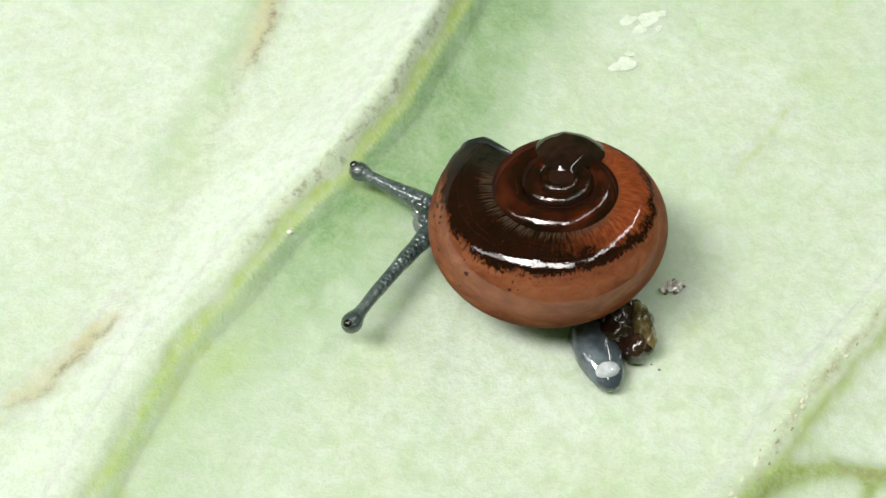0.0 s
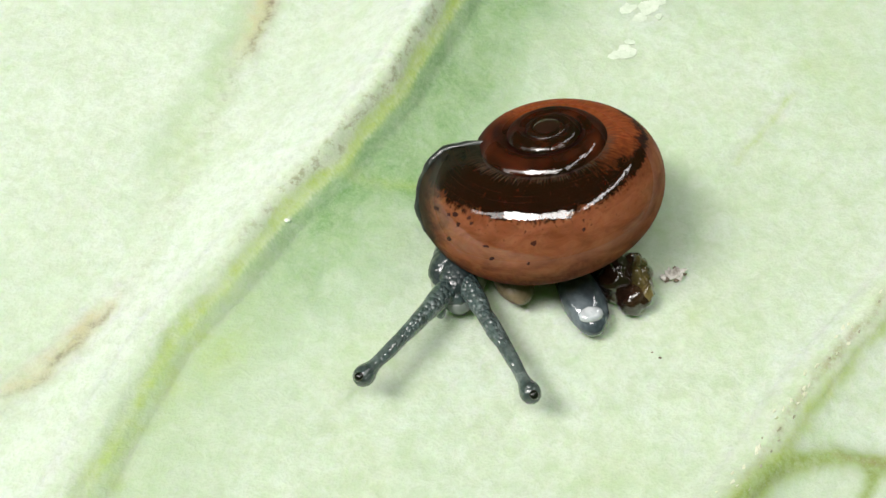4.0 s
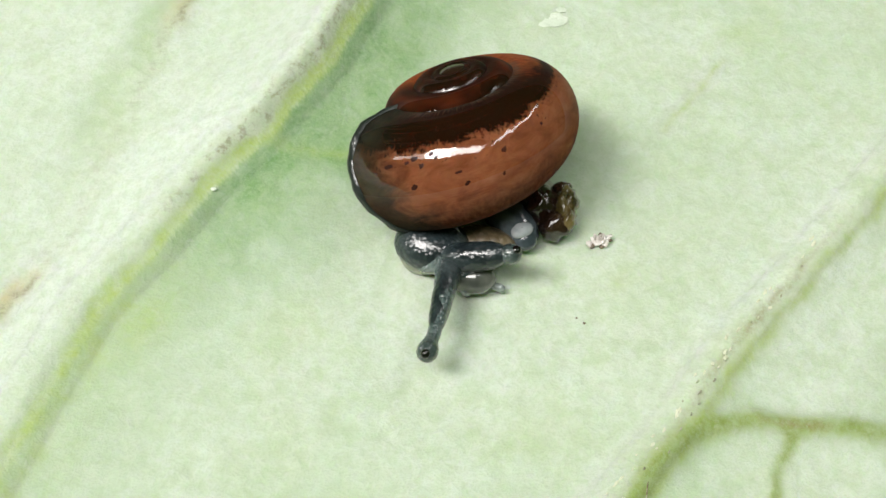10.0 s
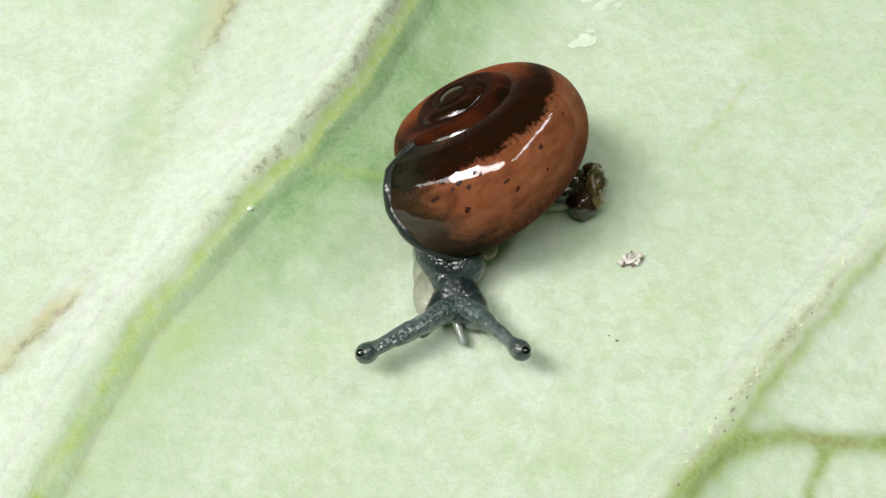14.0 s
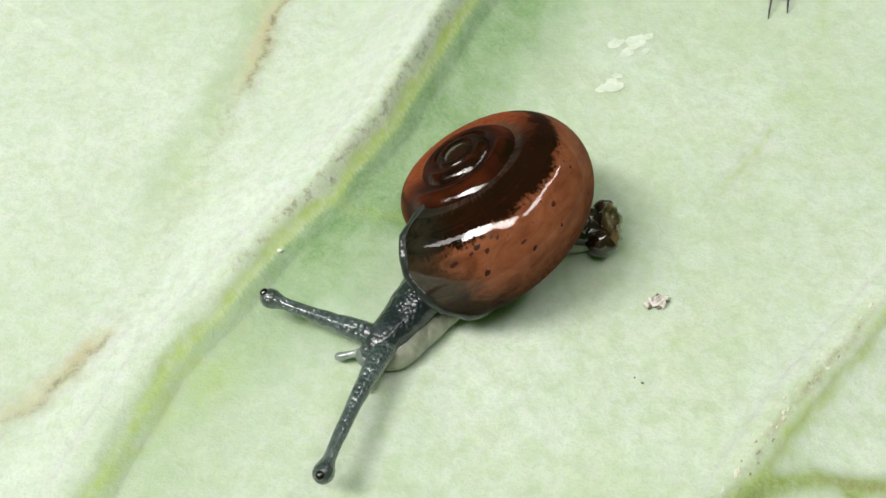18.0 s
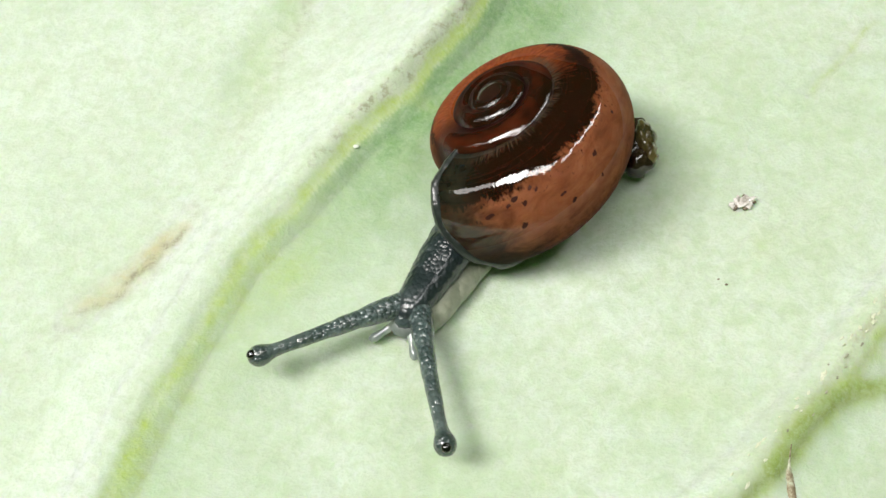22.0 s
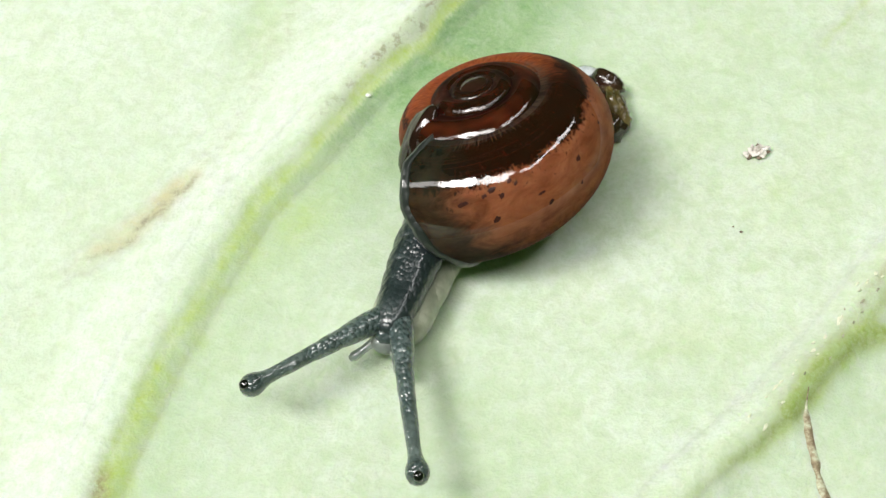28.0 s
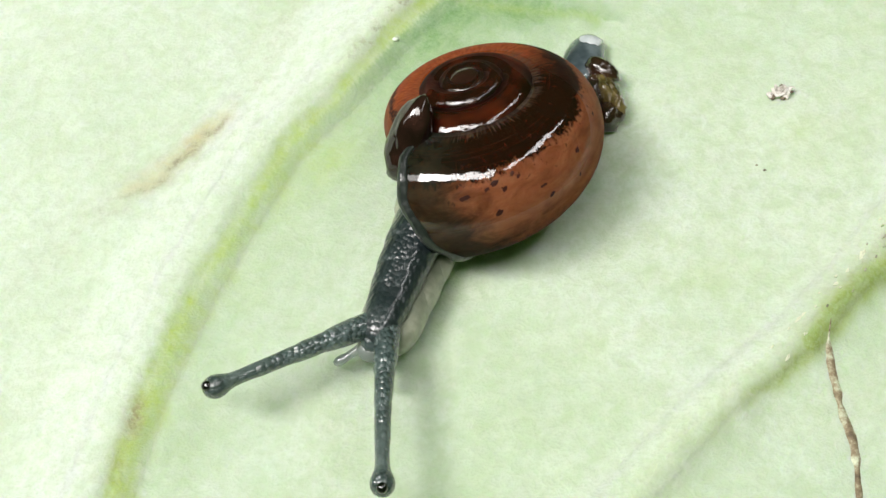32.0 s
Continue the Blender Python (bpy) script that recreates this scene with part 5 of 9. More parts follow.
    walk(moving["neck2"], [
        (0, pose(-0.001663, 0.001401, 0.001144, -41.7, 0.0, 12.3)),
        (1, pose(-0.001766, 0.000931, 0.001149, -38.2, 0.0, 23.0)),
        (2, pose(-0.001686, 0.000480, 0.001147, -39.7, 0.0, 40.6)),
        (4.5, pose(-0.001266, -0.000680, 0.001142, -22.5, -0.0, 98.0)),
        (5, pose(-0.001248, -0.000751, 0.001146, -23.1, -0.0, 99.3)),
        (6, pose(-0.001375, -0.001392, 0.000950, -13.3, -0.0, 152.1)),
        (7, pose(-0.001631, -0.001723, 0.000735, -6.5, -0.0, 169.2)),
        (8, pose(-0.001540, -0.001781, 0.000736, -6.6, -0.0, 174.4)),
        (9, pose(-0.001422, -0.001762, 0.000742, -8.1, -0.0, -175.2)),
        (10, pose(-0.001214, -0.001879, 0.000746, -8.9, -0.0, -169.4)),
        (11, pose(-0.001081, -0.002000, 0.000742, -8.2, -0.0, -169.5)),
        (12, pose(-0.000881, -0.002013, 0.000753, -10.6, -0.0, -161.8)),
        (13, pose(-0.000795, -0.002051, 0.000774, -12.0, -0.0, 178.0)),
        (13.5, pose(-0.000849, -0.002198, 0.000875, -13.7, -0.0, 169.0)),
        (15.5, pose(-0.000765, -0.002326, 0.001158, -34.0, -0.0, 158.5)),
        (16, pose(-0.000799, -0.002221, 0.001158, -39.0, -0.0, 134.5)),
        (17, pose(-0.001119, -0.002181, 0.001158, -26.3, -0.0, 115.1)),
        (18, pose(-0.001251, -0.002184, 0.001158, -23.5, -0.0, 119.2)),
        (19, pose(-0.001299, -0.002221, 0.001145, -19.9, -0.0, 122.1)),
        (20, pose(-0.001273, -0.002235, 0.001127, -17.3, -0.0, 122.5)),
        (21, pose(-0.001215, -0.002361, 0.001132, -17.0, -0.0, 130.7)),
        (22, pose(-0.001205, -0.002336, 0.001126, -17.0, -0.0, 129.9)),
        (23, pose(-0.001326, -0.002242, 0.001130, -17.9, -0.0, 125.4)),
        (24, pose(-0.001321, -0.002141, 0.001142, -22.2, -0.0, 120.1)),
        (24.5, pose(-0.001289, -0.002127, 0.001141, -23.9, -0.0, 121.8)),
        (26.5, pose(-0.001350, -0.002246, 0.001138, -20.2, -0.0, 133.1)),
        (27, pose(-0.001347, -0.002252, 0.001138, -20.2, -0.0, 135.1)),
        (28, pose(-0.001334, -0.002355, 0.001143, -19.0, -0.0, 139.2)),
        (29, pose(-0.001328, -0.002378, 0.001139, -18.1, -0.0, 140.5)),
        (30, pose(-0.001309, -0.002426, 0.001141, -17.7, -0.0, 143.9)),
        (31, pose(-0.001318, -0.002437, 0.001141, -17.2, -0.0, 140.0)),
        (32, pose(-0.001180, -0.002552, 0.001123, -14.8, -0.0, 143.7))])
    walk(moving["neck3"], [
        (0, pose(-0.001750, 0.001539, 0.000992, -39.7, 0.0, 53.9)),
        (1, pose(-0.001893, 0.001082, 0.000993, -35.2, 0.0, 58.4)),
        (2, pose(-0.001854, 0.000575, 0.000993, -34.3, 0.0, 80.0)),
        (4.5, pose(-0.001688, -0.000821, 0.000991, -15.4, -0.0, 116.5)),
        (5, pose(-0.001659, -0.000900, 0.000993, -16.0, -0.0, 118.1)),
        (6, pose(-0.001537, -0.001666, 0.000881, -9.0, -0.0, 158.7)),
        (7, pose(-0.001657, -0.001860, 0.000727, -6.5, -0.0, 169.2)),
        (8, pose(-0.001553, -0.001914, 0.000728, -6.6, -0.0, 174.4)),
        (9, pose(-0.001414, -0.001848, 0.000738, -8.1, -0.0, -175.2)),
        (10, pose(-0.001202, -0.001945, 0.000743, -8.9, -0.0, -169.4)),
        (11, pose(-0.001066, -0.002083, 0.000738, -8.2, -0.0, -169.5)),
        (12, pose(-0.000869, -0.002048, 0.000754, -10.6, -0.0, -161.8)),
        (13, pose(-0.000788, -0.002090, 0.000771, -11.5, -0.0, 178.4)),
        (13.5, pose(-0.000843, -0.002377, 0.000831, -9.9, -0.0, 173.1)),
        (15.5, pose(-0.000804, -0.002629, 0.000996, -22.1, -0.0, -177.9)),
        (16, pose(-0.000909, -0.002419, 0.000996, -30.1, -0.0, 164.4)),
        (17, pose(-0.001426, -0.002379, 0.000996, -21.0, -0.0, 129.7)),
        (18, pose(-0.001595, -0.002440, 0.000996, -17.7, -0.0, 132.8)),
        (19, pose(-0.001678, -0.002529, 0.000992, -14.9, -0.0, 134.8)),
        (20, pose(-0.001670, -0.002559, 0.000987, -13.5, -0.0, 134.5)),
        (21, pose(-0.001585, -0.002763, 0.000988, -12.8, -0.0, 142.7)),
        (22, pose(-0.001564, -0.002720, 0.000986, -13.0, -0.0, 142.4)),
        (23, pose(-0.001698, -0.002584, 0.000988, -13.7, -0.0, 138.3)),
        (24, pose(-0.001648, -0.002402, 0.000991, -17.3, -0.0, 135.6)),
        (24.5, pose(-0.001577, -0.002380, 0.000991, -18.6, -0.0, 139.2)),
        (26.5, pose(-0.001645, -0.002619, 0.000990, -14.7, -0.0, 148.3)),
        (27, pose(-0.001627, -0.002636, 0.000990, -14.6, -0.0, 150.4)),
        (28, pose(-0.001620, -0.002797, 0.000992, -13.4, -0.0, 153.0)),
        (29, pose(-0.001616, -0.002842, 0.000991, -12.8, -0.0, 153.9)),
        (30, pose(-0.001580, -0.002925, 0.000991, -12.3, -0.0, 157.0)),
        (31, pose(-0.001633, -0.002924, 0.000991, -12.2, -0.0, 152.5)),
        (32, pose(-0.001480, -0.003082, 0.000985, -11.0, -0.0, 155.6))])
    walk(moving["neck4"], [
        (0, pose(-0.001897, 0.001597, 0.000886, -26.7, 0.0, 79.1)),
        (1, pose(-0.002065, 0.001138, 0.000887, -24.9, 0.0, 83.8)),
        (2, pose(-0.002044, 0.000563, 0.000887, -23.5, -0.0, 104.7)),
        (4.5, pose(-0.002065, -0.001058, 0.000886, -11.4, -0.0, 127.4)),
        (5, pose(-0.002020, -0.001142, 0.000886, -11.7, -0.0, 129.4)),
        (6, pose(-0.001670, -0.001974, 0.000834, -7.2, -0.0, 161.9)),
        (7, pose(-0.001684, -0.001998, 0.000720, -6.5, -0.0, 169.2)),
        (8, pose(-0.001567, -0.002047, 0.000721, -6.6, -0.0, 174.4)),
        (9, pose(-0.001407, -0.001935, 0.000734, -8.1, -0.0, -175.2)),
        (10, pose(-0.001190, -0.002011, 0.000741, -8.9, -0.0, -169.4)),
        (11, pose(-0.001050, -0.002166, 0.000735, -8.2, -0.0, -169.5)),
        (12, pose(-0.000858, -0.002083, 0.000756, -10.6, -0.0, -161.8)),
        (13, pose(-0.000779, -0.002131, 0.000771, -11.3, -0.0, 178.5)),
        (13.5, pose(-0.000819, -0.002568, 0.000802, -8.3, -0.0, 174.3)),
        (15.5, pose(-0.000764, -0.002959, 0.000887, -14.7, -0.0, -169.5)),
        (16, pose(-0.000941, -0.002650, 0.000887, -20.2, -0.0, 177.2)),
        (17, pose(-0.001661, -0.002607, 0.000887, -15.6, -0.0, 137.6)),
        (18, pose(-0.001868, -0.002729, 0.000887, -13.1, -0.0, 139.6)),
        (19, pose(-0.001982, -0.002869, 0.000886, -11.3, -0.0, 141.0)),
        (20, pose(-0.001991, -0.002912, 0.000885, -10.5, -0.0, 140.4)),
        (21, pose(-0.001874, -0.003189, 0.000886, -9.8, -0.0, 148.3)),
        (22, pose(-0.001845, -0.003130, 0.000885, -10.1, -0.0, 148.3)),
        (23, pose(-0.001992, -0.002957, 0.000885, -10.6, -0.0, 144.5)),
        (24, pose(-0.001898, -0.002699, 0.000886, -13.0, -0.0, 143.5)),
        (24.5, pose(-0.001788, -0.002670, 0.000886, -13.9, -0.0, 148.0)),
        (26.5, pose(-0.001860, -0.003026, 0.000886, -10.9, -0.0, 155.2)),
        (27, pose(-0.001829, -0.003053, 0.000886, -10.8, -0.0, 157.3)),
        (28, pose(-0.001826, -0.003268, 0.000886, -9.9, -0.0, 159.1)),
        (29, pose(-0.001822, -0.003333, 0.000886, -9.5, -0.0, 159.8)),
        (30, pose(-0.001770, -0.003449, 0.000886, -9.1, -0.0, 162.6)),
        (31, pose(-0.001865, -0.003435, 0.000886, -9.1, -0.0, 158.0)),
        (32, pose(-0.001694, -0.003628, 0.000885, -8.5, -0.0, 160.9))])
    walk(moving["neck5"], [
        (0, pose(-0.002073, 0.001612, 0.000822, -13.3, 0.0, 89.3)),
        (1, pose(-0.002251, 0.001130, 0.000822, -13.0, -0.0, 100.2)),
        (2, pose(-0.002223, 0.000485, 0.000822, -12.6, -0.0, 122.2)),
        (4.5, pose(-0.002336, -0.001309, 0.000822, -7.9, -0.0, 140.3)),
        (5, pose(-0.002274, -0.001398, 0.000822, -8.1, -0.0, 142.8)),
        (6, pose(-0.001762, -0.002252, 0.000806, -6.0, -0.0, 165.2)),
        (7, pose(-0.001710, -0.002136, 0.000712, -6.5, -0.0, 169.2)),
        (8, pose(-0.001580, -0.002181, 0.000714, -6.6, -0.0, 174.4)),
        (9, pose(-0.001400, -0.002021, 0.000730, -8.1, -0.0, -175.2)),
        (10, pose(-0.001177, -0.002077, 0.000739, -8.9, -0.0, -169.4)),
        (11, pose(-0.001035, -0.002250, 0.000731, -8.2, -0.0, -169.5)),
        (12, pose(-0.000846, -0.002118, 0.000757, -10.6, -0.0, -161.8)),
        (13, pose(-0.000770, -0.002171, 0.000772, -11.2, -0.0, 178.4)),
        (13.5, pose(-0.000796, -0.002743, 0.000785, -7.3, -0.0, 174.3)),
        (15.5, pose(-0.000700, -0.003259, 0.000822, -8.9, -0.0, -167.4)),
        (16, pose(-0.000945, -0.002879, 0.000822, -11.2, -0.0, -179.9)),
        (17, pose(-0.001846, -0.002822, 0.000822, -9.7, -0.0, 140.2)),
        (18, pose(-0.002080, -0.002990, 0.000822, -8.4, -0.0, 141.9)),
        (19, pose(-0.002212, -0.003168, 0.000822, -7.6, -0.0, 143.5)),
        (20, pose(-0.002234, -0.003221, 0.000822, -7.3, -0.0, 142.7)),
        (21, pose(-0.002087, -0.003554, 0.000822, -6.9, -0.0, 150.7)),
        (22, pose(-0.002051, -0.003484, 0.000822, -7.1, -0.0, 150.9)),
        (23, pose(-0.002212, -0.003283, 0.000822, -7.3, -0.0, 147.1)),
        (24, pose(-0.002085, -0.002970, 0.000822, -8.5, -0.0, 146.8)),
        (24.5, pose(-0.001944, -0.002940, 0.000822, -8.9, -0.0, 151.4)),
        (26.5, pose(-0.002013, -0.003383, 0.000822, -7.4, -0.0, 158.1)),
        (27, pose(-0.001970, -0.003419, 0.000822, -7.3, -0.0, 160.1)),
        (28, pose(-0.001968, -0.003671, 0.000822, -6.8, -0.0, 161.5)),
        (29, pose(-0.001965, -0.003751, 0.000822, -6.6, -0.0, 162.3)),
        (30, pose(-0.001899, -0.003891, 0.000822, -6.4, -0.0, 164.7)),
        (31, pose(-0.002028, -0.003866, 0.000822, -6.4, -0.0, 160.1)),
        (32, pose(-0.001842, -0.004083, 0.000822, -6.2, -0.0, 162.9))])
    walk(moving["neck6"], [
        (0, pose(-0.002264, 0.001606, 0.000800, -0.0, -0.0, 94.2)),
        (1, pose(-0.002435, 0.001073, 0.000800, -0.0, -0.0, 113.9)),
        (2, pose(-0.002370, 0.000356, 0.000800, -0.0, -0.0, 140.1)),
        (4.5, pose(-0.002452, -0.001530, 0.000800, -0.0, -0.0, 172.6)),
        (5, pose(-0.002377, -0.001621, 0.000800, -0.0, -0.0, 175.7)),
        (6, pose(-0.001801, -0.002455, 0.000794, -3.6, -0.0, 174.6)),
        (7, pose(-0.001736, -0.002274, 0.000705, -6.5, -0.0, 169.2)),
        (8, pose(-0.001593, -0.002314, 0.000707, -6.6, -0.0, 174.4)),
        (9, pose(-0.001392, -0.002107, 0.000726, -8.1, -0.0, -175.2)),
        (10, pose(-0.001165, -0.002143, 0.000737, -8.9, -0.0, -169.4)),
        (11, pose(-0.001019, -0.002333, 0.000727, -8.2, -0.0, -169.5)),
        (12, pose(-0.000835, -0.002154, 0.000758, -10.6, -0.0, -161.8)),
        (13, pose(-0.000766, -0.002206, 0.000775, -11.0, -0.0, 178.1)),
        (13.5, pose(-0.000788, -0.002884, 0.000777, -5.7, -0.0, 172.9)),
        (15.5, pose(-0.000650, -0.003494, 0.000800, -0.0, -0.0, -169.1)),
        (16, pose(-0.000948, -0.003090, 0.000800, -0.0, -0.0, 177.5)),
        (17, pose(-0.001994, -0.002997, 0.000800, -0.0, -0.0, 139.0)),
        (18, pose(-0.002234, -0.003185, 0.000800, -0.0, -0.0, 140.8)),
        (19, pose(-0.002369, -0.003381, 0.000800, -0.0, -0.0, 143.6)),
        (20, pose(-0.002397, -0.003437, 0.000800, -0.0, -0.0, 142.9)),
        (21, pose(-0.002224, -0.003800, 0.000800, -0.0, -0.0, 151.0)),
        (22, pose(-0.002184, -0.003727, 0.000800, -0.0, -0.0, 151.6)),
        (23, pose(-0.002358, -0.003512, 0.000800, -0.0, -0.0, 147.6)),
        (24, pose(-0.002219, -0.003178, 0.000800, -0.0, -0.0, 147.4)),
        (24.5, pose(-0.002057, -0.003152, 0.000800, -0.0, -0.0, 151.9)),
        (26.5, pose(-0.002111, -0.003634, 0.000800, -0.0, -0.0, 159.2)),
        (27, pose(-0.002060, -0.003674, 0.000800, -0.0, -0.0, 160.9)),
        (28, pose(-0.002057, -0.003941, 0.000800, -0.0, -0.0, 161.8)),
        (29, pose(-0.002051, -0.004027, 0.000800, -0.0, -0.0, 162.9)),
        (30, pose(-0.001976, -0.004178, 0.000800, -0.0, -0.0, 164.8)),
        (31, pose(-0.002129, -0.004145, 0.000800, -0.0, -0.0, 160.1)),
        (32, pose(-0.001930, -0.004373, 0.000800, -0.0, -0.0, 162.5))])
    walk(moving["foot0"], [
        (0, pose(0.000852, -0.001075, 0.000254, 0.7, 0.0, 40.2)),
        (1, pose(0.000809, -0.000995, 0.000255, 0.8, 0.0, 39.7)),
        (2, pose(0.000819, -0.001025, 0.000256, 0.7, 0.0, 36.7)),
        (4.5, pose(0.000961, -0.000885, 0.000256, 0.7, 0.0, 40.7)),
        (5, pose(0.000955, -0.000823, 0.000256, 0.7, 0.0, 41.9)),
        (6, pose(0.001249, -0.001012, 0.000246, 0.3, 0.0, 39.5)),
        (7, pose(0.001081, -0.001208, 0.000240, 0.0, 0.0, 28.5)),
        (8, pose(0.001121, -0.001004, 0.000240, 0.0, 0.0, 34.7)),
        (9, pose(0.001241, -0.000937, 0.000240, 0.0, 0.0, 41.6)),
        (10, pose(0.001335, -0.000882, 0.000240, 0.0, 0.0, 46.0)),
        (11, pose(0.001221, -0.000739, 0.000240, 0.0, 0.0, 47.2)),
        (12, pose(0.001263, -0.000534, 0.000240, 0.0, 0.0, 57.0)),
        (13, pose(0.001402, -0.000504, 0.000240, 0.0, 0.0, 60.6)),
        (13.5, pose(0.001417, -0.000213, 0.000244, 0.2, 0.0, 70.1)),
        (15.5, pose(0.001792, 0.000053, 0.000253, 0.5, 0.0, 83.8)),
        (16, pose(0.001913, 0.000144, 0.000252, 0.5, 0.0, 85.9)),
        (17, pose(0.001826, 0.000052, 0.000252, 0.5, 0.0, 82.5)),
        (18, pose(0.001732, 0.000102, 0.000253, 0.5, 0.0, 85.2)),
        (19, pose(0.001721, 0.000128, 0.000254, 0.5, 0.0, 86.8)),
        (20, pose(0.001691, 0.000265, 0.000254, 0.5, -0.0, 91.9)),
        (21, pose(0.001638, 0.000310, 0.000254, 0.6, -0.0, 94.0)),
        (22, pose(0.001603, 0.000423, 0.000254, 0.6, -0.0, 98.5)),
        (23, pose(0.001629, 0.000775, 0.000254, 0.5, -0.0, 110.9)),
        (24, pose(0.001788, 0.001094, 0.000253, 0.5, -0.0, 117.9)),
        (24.5, pose(0.001933, 0.001138, 0.000252, 0.5, -0.0, 117.1)),
        (26.5, pose(0.001819, 0.001479, 0.000252, 0.4, -0.0, 127.7)),
        (27, pose(0.001865, 0.001514, 0.000252, 0.4, -0.0, 127.8)),
        (28, pose(0.001725, 0.001315, 0.000253, 0.5, -0.0, 125.6)),
        (29, pose(0.001806, 0.001460, 0.000253, 0.4, -0.0, 127.5)),
        (30, pose(0.001729, 0.001492, 0.000253, 0.4, -0.0, 129.7)),
        (31, pose(0.001718, 0.001369, 0.000253, 0.4, -0.0, 126.7)),
        (32, pose(0.001675, 0.001253, 0.000254, 0.5, -0.0, 124.1))])
    walk(moving["foot1"], [
        (0, pose(0.000512, -0.000664, 0.000262, 0.8, 0.0, 38.9)),
        (1, pose(0.000472, -0.000585, 0.000263, 0.8, 0.0, 39.3)),
        (2, pose(0.000482, -0.000585, 0.000263, 0.8, 0.0, 38.2)),
        (4.5, pose(0.000514, -0.000416, 0.000264, 0.8, 0.0, 47.2)),
        (5, pose(0.000503, -0.000374, 0.000265, 0.8, 0.0, 49.2)),
        (6, pose(0.000879, -0.000607, 0.000249, 0.3, 0.0, 44.8)),
        (7, pose(0.000786, -0.000735, 0.000240, 0.0, 0.0, 34.0)),
        (8, pose(0.000786, -0.000576, 0.000240, 0.0, 0.0, 41.1)),
        (9, pose(0.000875, -0.000565, 0.000240, 0.0, 0.0, 46.4)),
        (10, pose(0.000935, -0.000532, 0.000240, 0.0, 0.0, 50.3)),
        (11, pose(0.000808, -0.000391, 0.000240, 0.0, 0.0, 53.4)),
        (12, pose(0.000818, -0.000271, 0.000240, 0.0, 0.0, 62.7)),
        (13, pose(0.000920, -0.000257, 0.000241, 0.0, 0.0, 65.8)),
        (13.5, pose(0.000861, -0.000047, 0.000246, 0.2, 0.0, 77.6)),
        (15.5, pose(0.001084, 0.000102, 0.000260, 0.6, 0.0, 89.3)),
        (16, pose(0.001252, 0.000168, 0.000258, 0.6, -0.0, 90.4)),
        (17, pose(0.001139, 0.000112, 0.000259, 0.6, 0.0, 88.0)),
        (18, pose(0.001024, 0.000131, 0.000260, 0.6, -0.0, 90.9)),
        (19, pose(0.000987, 0.000140, 0.000261, 0.6, -0.0, 92.4)),
        (20, pose(0.000954, 0.000213, 0.000261, 0.6, -0.0, 97.0)),
        (21, pose(0.000886, 0.000229, 0.000262, 0.6, -0.0, 98.8)),
        (22, pose(0.000874, 0.000288, 0.000262, 0.6, -0.0, 102.9)),
        (23, pose(0.000943, 0.000494, 0.000261, 0.6, -0.0, 114.2)),
        (24, pose(0.001148, 0.000742, 0.000259, 0.5, -0.0, 120.0)),
        (24.5, pose(0.001282, 0.000793, 0.000258, 0.5, -0.0, 118.9)),
        (26.5, pose(0.001189, 0.000985, 0.000259, 0.5, -0.0, 128.5)),
        (27, pose(0.001227, 0.001014, 0.000259, 0.5, -0.0, 128.5)),
        (28, pose(0.001067, 0.000835, 0.000260, 0.5, -0.0, 126.8)),
        (29, pose(0.001142, 0.000943, 0.000259, 0.5, -0.0, 128.4)),
        (30, pose(0.001076, 0.000944, 0.000260, 0.5, -0.0, 130.4)),
        (31, pose(0.001047, 0.000859, 0.000260, 0.5, -0.0, 128.0)),
        (32, pose(0.000980, 0.000767, 0.000261, 0.5, -0.0, 126.1))])
